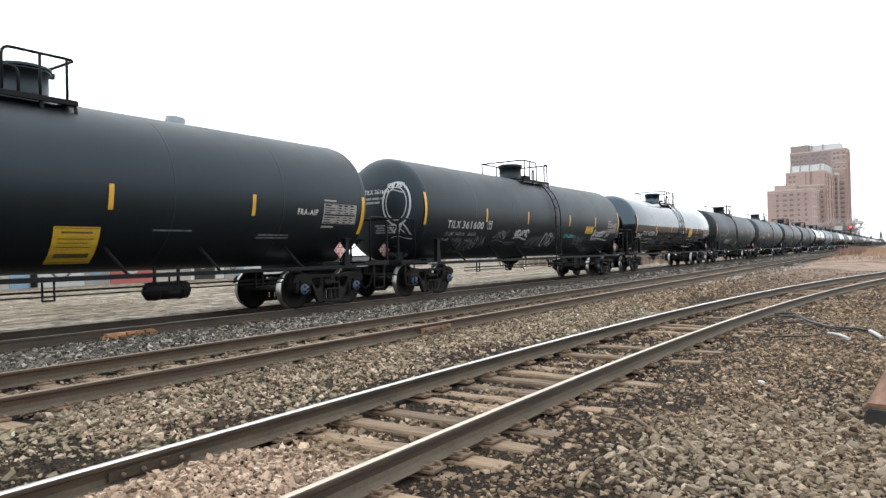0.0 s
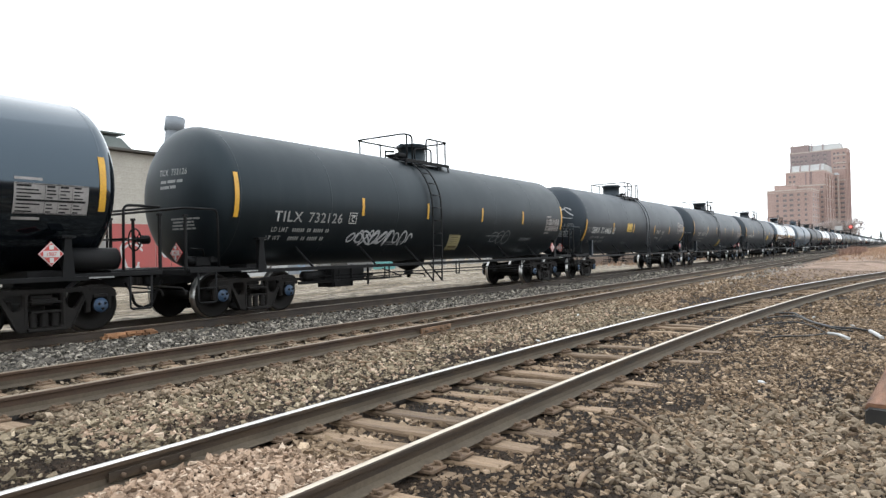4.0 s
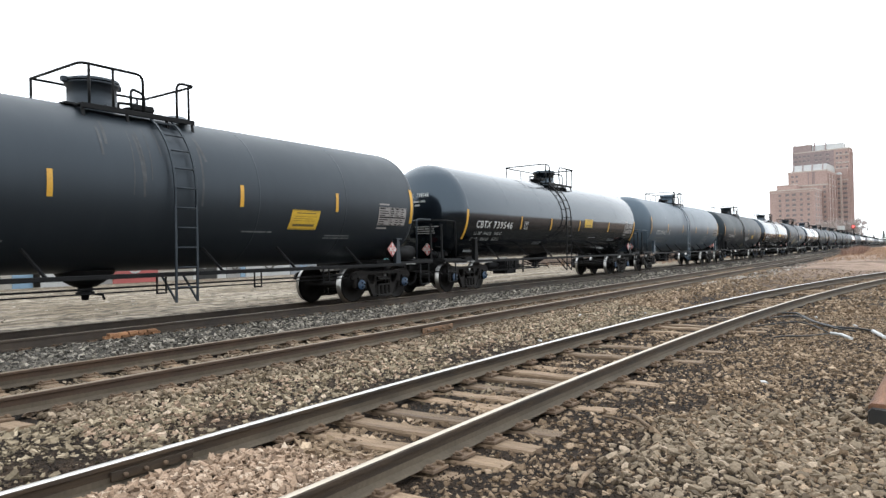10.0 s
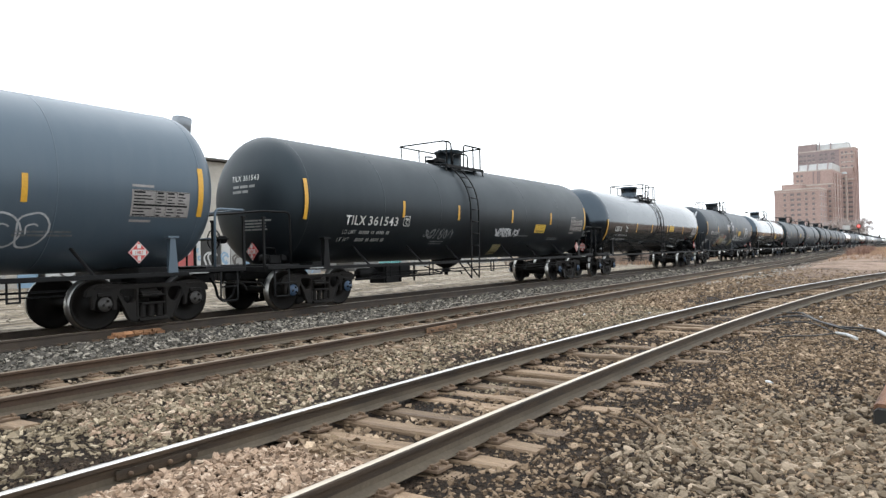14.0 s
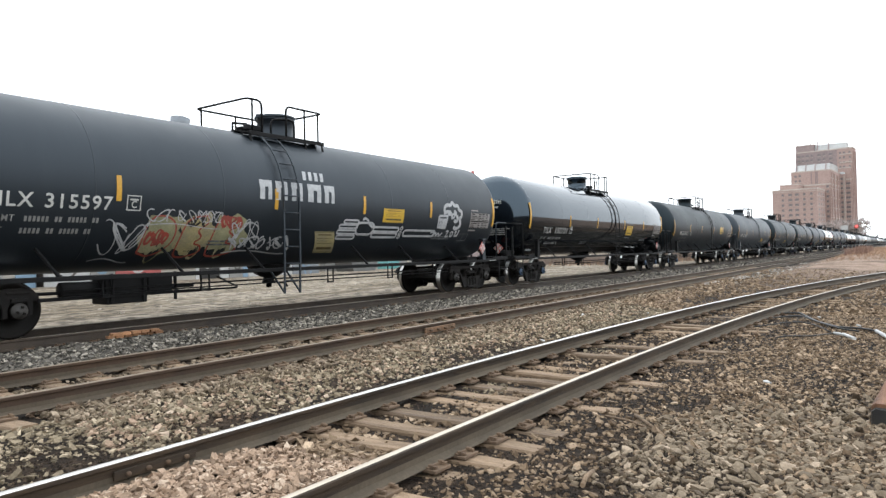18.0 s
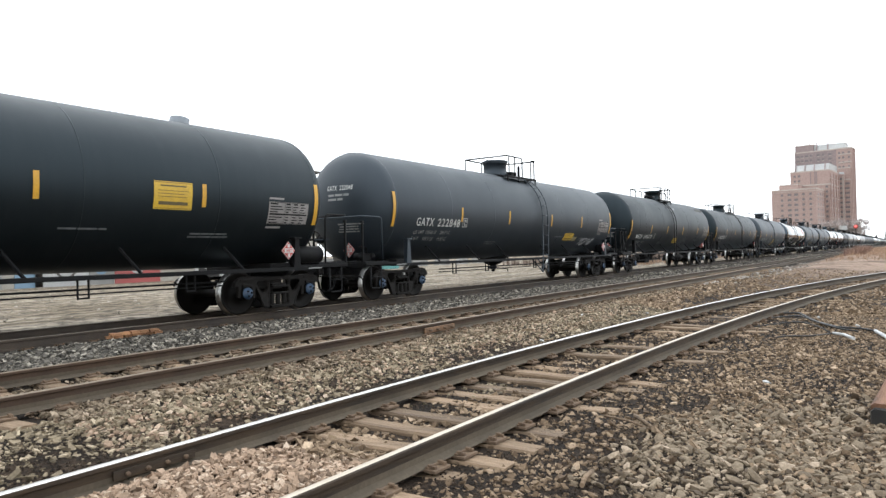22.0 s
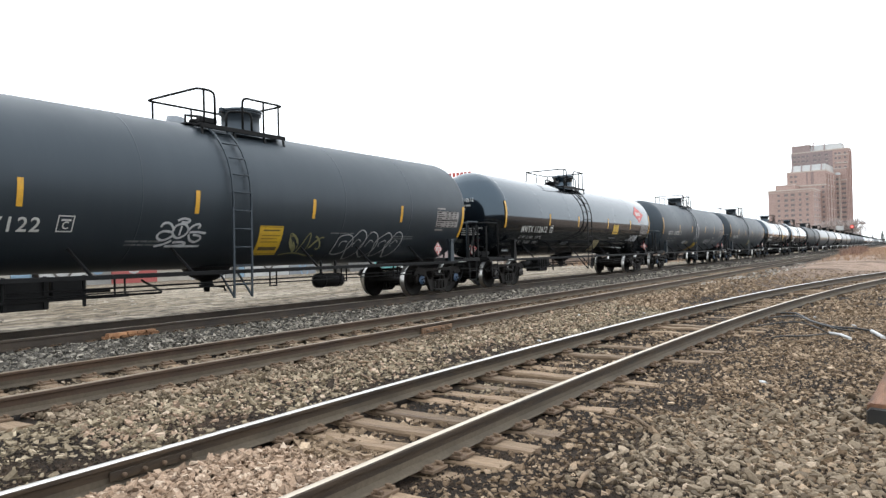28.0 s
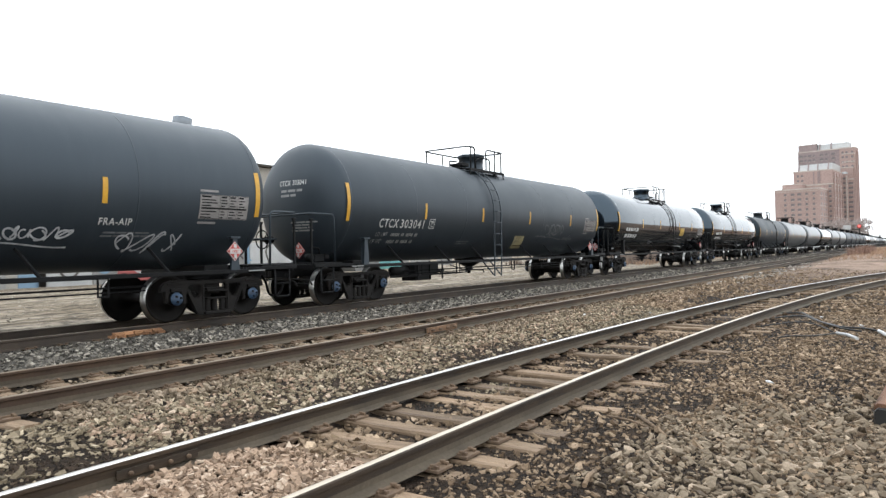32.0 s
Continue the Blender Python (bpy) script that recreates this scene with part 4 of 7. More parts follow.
def make_diamond(bm, w=0.19):
    for k, (r, y) in enumerate(((1.0, 0.0), (0.92, -0.006), (0.80, -0.009))):
        vs = [(0, w * r * 1.0), (w * r, 0), (0, -w * r), (-w * r, 0)]
        a = [bm.verts.new((x, y - 0.003, z)) for x, z in vs]
        f = bm.faces.new(a)
        f.material_index = (1, 0, 0)[k]
    vs = [(-w * 0.66, 0.05), (w * 0.66, 0.05), (w * 0.66, -0.05), (-w * 0.66, -0.05)]
    bm.faces.new([bm.verts.new((x, -0.016, z)) for x, z in vs]).material_index = 1
    for x, z, sx, sz in ((0, 0.105, 0.035, 0.035), (0, -0.10, 0.03, 0.04)):
        bm.faces.new([bm.verts.new((x + u * sx, -0.016, z + v * sz)) for u, v in ((-1, -1), (1, -1), (1, 1), (-1, 1))]).material_index = 1
    plate(bm, [(0, w * 1.02), (w * 1.02, 0), (0, -w * 1.02), (-w * 1.02, 0)], 0.0, 0.012)


# Decals: flat patterns in (u, v), laid on the shell
def text_mesh(body, height, bold=0.0, tight=1.0):
    cu = bpy.data.curves.new("lettering", "FONT")
    cu.body, cu.size, cu.offset, cu.space_character, cu.resolution_u = body, height * 1.38, bold * height, tight, 3
    ob = bpy.data.objects.new("lettering", cu)
    scene.collection.objects.link(ob)
    dg = bpy.context.evaluated_depsgraph_get()
    me = bpy.data.meshes.new_from_object(ob.evaluated_get(dg))
    bpy.data.objects.remove(ob)
    bpy.data.curves.remove(cu)
    return me


def place_text(me, how, u0, v0, width=None, lift=0.010):
    """Bend flat lettering on to a surface: left end at u0, foot at v0, squeezed to width."""
    co = np.empty(len(me.vertices) * 3, np.float32)
    me.vertices.foreach_get("co", co)
    co = co.reshape(-1, 3)
    lo, hi = co[:, 0].min(), co[:, 0].max()
    k = width / (hi - lo) if width else 1.0
    out = np.array([how(u0 + (x - lo) * k, v0 + y, lift) for x, y, _ in co], np.float32)
    me.vertices.foreach_set("co", out.ravel())
    me.update()
    return me


def quad(bm, how, u0, v0, u1, v1, lift=0.008, slant=0.0, nv=1, nu=1, mat=0):
    """A patch from (u0, v0) to (u1, v1), its top shifted along by slant."""
    rows = []
    for j in range(nv + 1):
        v = v0 + (v1 - v0) * j / nv
        rows.append([bm.verts.new(how(u0 + (u1 - u0) * i / nu + slant * j / nv, v, lift)) for i in range(nu + 1)])
    for a, b in zip(rows, rows[1:]):
        for i in range(nu):
            bm.faces.new((a[i], a[i + 1], b[i + 1], b[i])).material_index = mat


def stroke(bm, how, pts, w, lift=0.009):
    """A painted line of width w through the points."""
    pts = [Vector(p) for p in pts]
    left, right = [], []
    for i, p in enumerate(pts):
        d = (pts[min(i + 1, len(pts) - 1)] - pts[max(i - 1, 0)])
        d = d.normalized() if d.length > 1e-6 else Vector((1, 0))
        nrm = Vector((-d.y, d.x)) * w / 2
        left.append(bm.verts.new(how(*(p + nrm), lift)))
        right.append(bm.verts.new(how(*(p - nrm), lift)))
    for i in range(len(pts) - 1):
        bm.faces.new((left[i], left[i + 1], right[i + 1], right[i]))


def scribble(bm, how, u0, v0, w, h, seed, pen=0.03, signs=5):
    """A sprayed tag: looping signs in a row, with an underline now and then."""
    rnd = random.Random(seed)
    step = w / signs
    for k in range(signs):
        cx, cy = u0 + step * (k + 0.5), v0 + h / 2
        for _ in range(rnd.choice((1, 2, 2))):
            a0, turns = rnd.uniform(0, 6.28), rnd.uniform(0.5, 1.25)
            rx, ry = step * rnd.uniform(0.35, 0.72), h * rnd.uniform(0.25, 0.52)
            lean, kink = rnd.uniform(-0.3, 0.5), rnd.uniform(1.0, 2.6)
            pts = []
            for i in range(15):
                a = a0 + turns * 6.28 * i / 14
                y = ry * math.sin(a * 1.0)
                pts.append((cx + rx * math.cos(a * kink * 0.5 + 0.4) * 0.9 + lean * y, cy + y))
            stroke(bm, how, pts, pen * rnd.uniform(0.8, 1.2), 0.008 + 0.0012 * rnd.random())
    if rnd.random() < 0.6:
        stroke(bm, how, [(u0 + w * t, v0 - 0.05 + 0.04 * math.sin(5 * t)) for t in (i / 8 for i in range(9))], pen * 0.8, 0.0095)


def bubble(bm, how, u0, v0, w, h, seed, pen=0.035, signs=5):
    """Fat outlined blobs side by side."""
    rnd = random.Random(seed)
    step = w / signs
    for k in range(signs):
        cx, cy, rx, ry = u0 + step * (k + 0.5), v0 + h / 2, step * 0.58, h * rnd.uniform(0.42, 0.55)
        ph = rnd.uniform(0, 6.28)
        pts = [(cx + rx * math.cos(a) * (1 + 0.12 * math.sin(3 * a + ph)), cy + ry * math.sin(a) * (1 + 0.15 * math.sin(2 * a + ph))) for a in (6.28 * i / 22 for i in range(23))]
        stroke(bm, how, pts, pen, 0.008 + 0.001 * k / signs)
        stroke(bm, how, [(cx + (p[0] - cx) * 0.4, cy + (p[1] - cy) * 0.35) for p in pts[2:14]], pen * 0.8, 0.0095)


def patch(bm, how, u0, v0, w, h, seed):
    """A filled blob with an uneven edge."""
    rnd = random.Random(seed)
    ph = [rnd.uniform(0, 6.28) for _ in range(3)]
    n = 36
    rim = []
    for i in range(n):
        a = 2 * math.pi * i / n
        k = 1 + 0.12 * math.sin(5 * a + ph[0]) + 0.10 * math.sin(8 * a + ph[1])
        rim.append((u0 + w / 2 + w / 2 * k * math.cos(a), v0 + h / 2 + h / 2 * k * math.sin(a)))
    inner = [(u0 + w / 2 + 0.5 * (u - u0 - w / 2), v0 + h / 2 + 0.5 * (v - v0 - h / 2)) for u, v in rim]
    a = [bm.verts.new(how(u, v, 0.006)) for u, v in rim]
    b = [bm.verts.new(how(u, v, 0.006)) for u, v in inner]
    c = bm.verts.new(how(u0 + w / 2, v0 + h / 2, 0.006))
    for i in range(n):
        j = (i + 1) % n
        bm.faces.new((a[i], a[j], b[j], b[i]))
        bm.faces.new((b[i], b[j], c))


def small_print(bm, how, u0, v0, w, lines, size=0.06, seed=1, lift=0.008):
    """Rows of lettering too small to read, as bars."""
    rnd = random.Random(seed)
    for k in range(lines):
        u, end = u0 + rnd.uniform(0, 0.08) * w, u0 + w * rnd.uniform(0.75, 1.0)
        while u < end - 0.05:
            d = min(end - u, rnd.uniform(0.12, 0.34))
            quad(bm, how, u, v0 - k * size * 1.9, u + d, v0 - k * size * 1.9 + size, lift)
            u += d + size * 0.6


def fine_print(bm, how, u0, v0, words, size):
    """One row of characters too small to read: a bar for each, in words."""
    u = u0
    for n in words:
        for _ in range(n):
            quad(bm, how, u, v0, u + size * 0.42, v0 + size * 0.85, 0.008)
            u += size * 0.66
        u += size * 0.8


def data_panel(bm, how, u0, v0, w, h):
    """A pale plate ruled into rows and columns of dark small print, a short line over and under it."""
    quad(bm, how, u0, v0, u0 + w, v0 + h, 0.007, 0, 4)
    for v in (v0 + h * 1.10, v0 - h * 0.20):
        quad(bm, how, u0, v, u0 + w * 0.36, v + h * 0.09, 0.007)
    rnd = random.Random(4)
    for k in range(8):
        v = v0 + h * (0.05 + 0.118 * k)
        thick = 0.07 if k in (3, 7) else 0.045
        quad(bm, how, u0 + w * 0.03, v, u0 + w * rnd.uniform(0.2, 0.38), v + h * thick, 0.010, 0, 1, 1, 1)
        if k == 3:
            quad(bm, how, u0 + w * 0.16, v, u0 + w * 0.96, v + h * thick, 0.011, 0, 1, 1, 1)
            continue
        for c in (0.42, 0.60, 0.79):
            quad(bm, how, u0 + w * c, v, u0 + w * (c + rnd.uniform(0.06, 0.14)), v + h * thick, 0.010, 0, 1, 1, 1)
    for c in (0.40, 0.58, 0.77):
        quad(bm, how, u0 + w * c - 0.005, v0, u0 + w * c, v0 + h, 0.0105, 0, 3, 1, 1)
    for v in (v0 + 0.006, v0 + h - 0.016):
        quad(bm, how, u0 + 0.01, v, u0 + w - 0.01, v + 0.008, 0.0105, 0, 1, 1, 1)


def notice(bm, how, u0, v0, w, h, slant):
    """A sticker with a thin dark border, thin rows and one bold row at the foot."""
    for t, a, b, thick in ((0.82, 0.16, 0.84, 0.05), (0.66, 0.10, 0.90, 0.02), (0.55, 0.10, 0.78, 0.02), (0.44, 0.10, 0.86, 0.02), (0.16, 0.12, 0.88, 0.12),
                           (0.03, 0.03, 0.97, 0.018), (0.95, 0.03, 0.97, 0.018)):
        sh = slant * t
        quad(bm, how, u0 + w * a + sh, v0 + h * t, u0 + w * b + sh, v0 + h * (t + thick), 0.010, slant * thick)


def badge(bm, how, u0, v0, s):
    for a, b, c, d in ((0, 0, 1, 0.07), (0, 0.93, 1, 1), (0, 0, 0.07, 1), (0.93, 0, 1, 1)):
        quad(bm, how, u0 + a * s, v0 + b * s, u0 + c * s, v0 + d * s)
    quad(bm, how, u0 + 0.2 * s, v0 + 0.66 * s, u0 + 0.8 * s, v0 + 0.78 * s)


MESH = {}


def kept(key, fn, *mats):
    """The shared mesh of a kind of part, made once."""
    if key not in MESH:
        MESH[key] = to_mesh(key, build(fn), *mats)
    return MESH[key]


def shaped(name, fn, *mats):
    """A part that follows the tank's own size, made once for each size."""
    key = (name, R_TANK, HEAD)
    if key not in MESH:
        MESH[key] = to_mesh(name, build(fn), *mats)
    return MESH[key]


RUNGS = rung_spots()
WHEELSETS = []


def add_truck(car, x, capmat):
    truck = new("truck")
    truck.parent = car
    truck.matrix_basis = pose(x, 0, 0)
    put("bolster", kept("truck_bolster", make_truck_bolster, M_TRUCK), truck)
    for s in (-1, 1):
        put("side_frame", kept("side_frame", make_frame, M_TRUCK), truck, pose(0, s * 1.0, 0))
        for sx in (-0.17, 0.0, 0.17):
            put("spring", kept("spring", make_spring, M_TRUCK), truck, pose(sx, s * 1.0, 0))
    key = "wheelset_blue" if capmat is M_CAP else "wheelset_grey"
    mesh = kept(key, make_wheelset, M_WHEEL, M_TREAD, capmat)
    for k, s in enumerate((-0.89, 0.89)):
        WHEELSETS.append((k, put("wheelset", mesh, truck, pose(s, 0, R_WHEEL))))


def add_fittings(car, plan, body, trim, shift=0.0, hatch=0.0, climb=0.0, span=1.0):
    """Manway, guard rails, ladder: plan A has the ladder behind the manway, plan B before it."""
    s = 1 if plan == "A" else -1
    fat = R_TANK - 1.5

    def at(x):
        return pose(x + shift, 0, 2 * fat)

    put("manway_housing", kept("manway_housing", make_housing, M_IRON), car, at(-0.05 * s + hatch), body)
    put("manway_cover", kept("manway_cover", make_cover, M_IRON), car, at(-0.05 * s + hatch), body)
    put("valve_box", kept("valve_box", make_valves, M_IRON), car, at(0.82 * s))
    for x in ((0.0,) if s > 0 else (-0.74,)):
        put("walkway", kept("walkway", make_deck, M_IRON), car, at(x))
    for key, pts in GUARDS.items():
        name = key + plan + ("" if span == 1 else "_wide")
        if name not in MESH:
            MESH[name] = to_mesh("guard_rail", build(lambda bm: tube(bm, bent([(s * (0.35 + (x - 0.35) * span), y, z) for x, y, z in pts], 0.14), 0.025, 8)), M_IRON)
        put("guard_rail", MESH[name], car, at(0.0))
    if "guard_post" not in MESH:
        MESH["guard_post"] = to_mesh("guard_post", build(lambda bm: tube(bm, [(0, 0, 3.86), (0, 0, 4.60)], 0.024, 6)), M_IRON)
    for x, y in POSTS:
        put("guard_post", MESH["guard_post"], car, pose(s * (0.35 + (x - 0.35) * span) + shift, y, 2 * fat))
    ladder = new("ladder")
    ladder.parent = car
    ladder.matrix_basis = pose((0.78 if s > 0 else -0.97) + climb + shift, -fat, fat)
    if "ladder_brace" not in MESH:
        MESH["ladder_brace"] = to_mesh("ladder_brace", build(lambda bm: bar(bm, (0, -1.55, 0.45), (0, -1.12, 0.92), 0.03, 0.04)), M_IRON)
    for x in (-0.22, 0.22):
        put("stile", kept("stile", make_stile, M_IRON), ladder, pose(x, 0, 0), trim)
        put("ladder_brace", MESH["ladder_brace"], ladder, pose(x, 0, 0), trim)
    if "rung" not in MESH:
        MESH["rung"] = to_mesh("rung", build(lambda bm: tube(bm, [(-0.22, 0, 0), (0.22, 0, 0)], 0.016, 6)), M_IRON)
    for p in RUNGS:
        put("rung", MESH["rung"], ladder, pose(0, p.y, p.z), trim)


def add_end(car, sign, style, tank_too, trim, sign_x=6.95):
    """Everything on one end platform; sign -1 is the end that leads."""
    # mirrored by its own mesh, so that near-side fittings stay on the near side
    def end_mesh(key, fn, *mats):
        name = key + ("_lead" if sign < 0 else "_tail")
        if name not in MESH:
            bm = build(fn)
            if sign < 0:
                for v in bm.verts:
                    v.co.x = -v.co.x
                bmesh.ops.reverse_faces(bm, faces=bm.faces[:])
            MESH[name] = to_mesh(key, bm, *mats)
        return MESH[name]

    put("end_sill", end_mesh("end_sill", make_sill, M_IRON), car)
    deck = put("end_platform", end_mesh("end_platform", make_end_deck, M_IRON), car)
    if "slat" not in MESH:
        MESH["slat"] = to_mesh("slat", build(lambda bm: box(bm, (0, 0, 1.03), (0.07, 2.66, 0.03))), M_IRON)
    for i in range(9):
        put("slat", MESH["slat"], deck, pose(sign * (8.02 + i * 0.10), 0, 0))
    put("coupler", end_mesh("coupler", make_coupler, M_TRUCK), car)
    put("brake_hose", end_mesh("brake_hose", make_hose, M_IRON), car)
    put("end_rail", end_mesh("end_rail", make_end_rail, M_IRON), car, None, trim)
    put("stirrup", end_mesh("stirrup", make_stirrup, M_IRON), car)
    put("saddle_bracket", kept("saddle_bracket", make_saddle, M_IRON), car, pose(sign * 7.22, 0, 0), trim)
    posts = [(8.92, -1.30), (8.95, 0.35)] if style == 0 else [(8.92, -1.30), (8.62, -1.32), (8.3, -1.33), (8.95, 0.6)]
    for x, y in posts:
        put("end_post", kept("end_post", make_end_post, M_IRON), car, pose(sign * x, y, 0))
    if style != 0:
        put("brace", end_mesh("brace", make_brace, M_IRON), car)
    put("diamond_placard", kept("diamond_placard", make_diamond, M_RED, M_WHITE), car,
        pose(sign_x, -1.46, 1.33) if sign > 0 else pose(-8.62, -0.57, 1.33, 0, 0, -90), None, "red and white diamond hazard placard")
    if "lettering_1987" not in MESH:
        me = place_text(text_mesh("1987", 0.06, 0.02), lambda u, v, q: Vector((u, -0.02, v)), -0.075, -0.03, 0.15)
        me.materials.append(M_RED)
        MESH["lettering_1987"] = me
    put("placard_number", MESH["lettering_1987"], car, pose(sign_x, -1.46, 1.33) if sign > 0 else pose(-8.62, -0.57, 1.33, 0, 0, -90), None, "red placard digits 1987")
    if sign > 0 and tank_too:
        put("air_reservoir", kept("air_reservoir", make_reservoir, M_IRON), car, pose(7.75, -1.12, 1.24))
    if sign < 0:
        put("brake_wheel", kept("brake_wheel", make_brake_wheel, M_IRON), car, pose(-8.92, 0.35, 1.62))
        put("brake_gear", kept("brake_gear", make_valve_gear, M_IRON), car, pose(-8.1, -0.62, 1.05))


def lettering(car, name, how, body, u0, v0, height, width, material, bold=0.02, label=""):
    me = place_text(text_mesh(body, height, min(bold, 0.03) * 0.6, 1.14), how, u0, v0, width)
    me.materials.append(material)
    return put(name, me, car, None, None, label)


SMALL = {}


def decal(car, name, key, fn, mats, label=""):
    key = (key, R_TANK, HEAD)
    if key not in SMALL:
        SMALL[key] = to_mesh(name, build(fn), *mats)
    ob = put(name, SMALL[key], car, None, None, label)
    if name in ("weight_print", "flank_print", "end_print"):
        tagged(ob, "faded rows of small stencilled print", kind="stuff")
    return ob


def tank_car(spec, x):
    """One tank car at x on the main track, from its entry in CARS."""
    plan, coat, number, look_words = spec["plan"], spec["coat"], spec.get("number", ""), spec["label"]
    set_body(spec.get("fat", 0.0), spec.get("nose", 0.62))
    car = new("tank_car")
    tagged(car, look_words, "tank car", "cars of the tank train")
    car.matrix_basis = pose(x, Y_TRAIN, 0)
    body = PAINT[coat]
    trim = body if coat in ("blue", "slate", "satin") else M_IRON
    put("tank", shaped("tank", make_shell, M_IRON), car, None, body)
    for rx in spec.get("rings", ()):
        put("band", shaped("band", make_ring, M_IRON), car, pose(rx, 0, 0), body)
    for rx in (-7.76, -5.15, -2.62, 2.58, 5.2, 7.76):
        put("weld_seam", shaped("weld_seam", lambda bm: make_ring(bm, 0.022, 0.0014), M_IRON), car, pose(rx, 0, 0), body)
    add_fittings(car, plan, body, trim, *spec.get("fit", (0.0, 0.0, 0.0)), spec.get("span", 1.0))
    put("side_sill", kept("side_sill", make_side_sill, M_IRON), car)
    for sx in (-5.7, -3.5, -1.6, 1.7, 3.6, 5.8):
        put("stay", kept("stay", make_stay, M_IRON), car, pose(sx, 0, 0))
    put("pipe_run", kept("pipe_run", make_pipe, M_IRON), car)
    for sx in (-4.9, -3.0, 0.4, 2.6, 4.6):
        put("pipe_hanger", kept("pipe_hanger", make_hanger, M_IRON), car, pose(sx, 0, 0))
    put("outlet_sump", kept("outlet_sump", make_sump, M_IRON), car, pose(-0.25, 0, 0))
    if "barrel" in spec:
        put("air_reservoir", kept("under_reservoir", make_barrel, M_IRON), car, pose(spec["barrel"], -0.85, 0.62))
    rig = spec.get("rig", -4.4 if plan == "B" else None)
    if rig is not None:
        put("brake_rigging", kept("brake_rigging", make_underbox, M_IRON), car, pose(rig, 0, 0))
    for sign in (-1, 1):
        add_end(car, sign, spec.get("end", 0), plan == "A", trim, spec.get("sign", 6.95))
        add_truck(car, 7.04 * sign, spec.get("cap", M_CAP))
    # reflectors
    lo = spec.get("low", 2.02)
    for sx in (spec.get("lead", -7.86), 7.78):
        decal(car, "reflector", ("long", sx, lo), lambda bm: quad(bm, on_flank, sx - 0.06, lo, sx + 0.05, lo + 0.90, 0.008, 0.0, 8), (M_STRIPE,))
    z0 = spec.get("mid", 2.22)
    for sx in spec.get("marks", (-4.48, -1.56, 2.13, 4.88)):
        decal(car, "reflector", ("short", round(sx, 2), z0), lambda bm: quad(bm, on_flank, sx - 0.045, z0, sx + 0.045, z0 + 0.43, 0.008, 0.0, 4), (M_STRIPE,))
    for sx in (-7.55, 7.75):
        part("sill_stencil", build(lambda bm: box(bm, (sx, -1.452, 0.935), (0.42, 0.004, 0.024))), M_DIM, car)
    # lettering
    if number:
        ink = spec.get("ink", M_WHITE)
        nx, nz = -6.85, spec.get("nz", 1.97)
        mark, _, digits = number.partition(" ")
        gap = 1.1 if digits.startswith(" ") else 0.55
        digits = digits.strip()
        cols = spec.get("cols")
        unit = 2.1 / (len(mark) * 1.13 + len(digits) + gap) if digits else 0.19
        high, thick = spec.get("nh", 0.225), spec.get("bold", 0.03)
        if not cols:
            start = nx + unit * (len(mark) * 1.13 + gap)
            cols = (nx, nx + unit * len(mark) * 1.13, start, start + unit * max(1, len(digits)))
        nx = cols[0]
        lettering(car, "car_mark", on_flank, mark, nx, nz, high, cols[1] - nx, ink, thick, "white stencilled owner's mark")
        if digits:
            lettering(car, "car_number", on_flank, digits, cols[2], nz, high, cols[3] - cols[2], ink, thick, "white stencilled car number")
        lettering(car, "load_limit", on_flank, "LD LMT", nx, nz - 0.22, 0.10, 0.46, M_DIM, 0.02)
        lettering(car, "light_weight", on_flank, "LT WT", nx - 0.08, nz - 0.40, 0.10, 0.40, M_DIM, 0.02)
        if "weigh" in spec:
            for k, word in enumerate(spec["weigh"]):
                lettering(car, "weight_figure", on_flank, word, nx + (0.56, 1.28)[k % 2] - 0.03 * (k // 2), nz - 0.22 - 0.18 * (k // 2), 0.10, 0.50 if k % 2 == 0 else 0.46, M_DIM, 0.02)
        else:
            decal(car, "weight_print", ("weight_print", nx, nz, coat), lambda bm: (fine_print(bm, on_flank, nx + 0.60, nz - 0.22, (6, 2, 5, 2), 0.095), fine_print(bm, on_flank, nx + 0.57, nz - 0.40, (5, 2, 5, 2), 0.095)), (M_DIM, PAINT[coat]))
        tick = spec.get("tick", cols[3] + 0.25)
        decal(car, "inspection_badge", ("badge", tick, nz), lambda bm: badge(bm, on_flank, tick, nz, 0.26), (M_WHITE,))
        if ("c", tick, nz, R_TANK) not in SMALL:
            me = place_text(text_mesh("C", 0.12, 0.02), on_flank, tick + 0.08, nz + 0.05, 0.10)
            me.materials.append(M_WHITE)
            SMALL[("c", tick, nz, R_TANK)] = me
        put("badge_letter", SMALL[("c", tick, nz, R_TANK)], car)
        hx, hz = spec.get("head", (-0.30, 2.92))
        lettering(car, "end_number", on_head, number, hx, hz, 0.13, 0.86, ink, 0.03)
        decal(car, "end_print", ("end_print", hx), lambda bm: (small_print(bm, on_head, hx + 0.05, hz - 0.16, 0.8, 2, 0.06, 3), small_print(bm, on_head, 0.05, 2.0, 0.8, 4, 0.035, 8)), (M_DIM,))
    pz = spec.get("pz", 1.95)
    decal(car, "data_panel", ("data", pz), lambda bm: data_panel(bm, on_flank, 6.42, pz, 1.12, 0.46), (M_PANEL, M_IRON), "pale printed data plate")
    decal(car, "flank_print", "flank_print", lambda bm: (small_print(bm, on_flank, 2.2, 1.72, 0.9, 1, 0.03, 5), small_print(bm, on_flank, 4.6, 1.66, 1.0, 2, 0.03, 6), small_print(bm, on_flank, -2.8, 1.52, 0.9, 2, 0.032, 7)), (M_SPRAYD,))
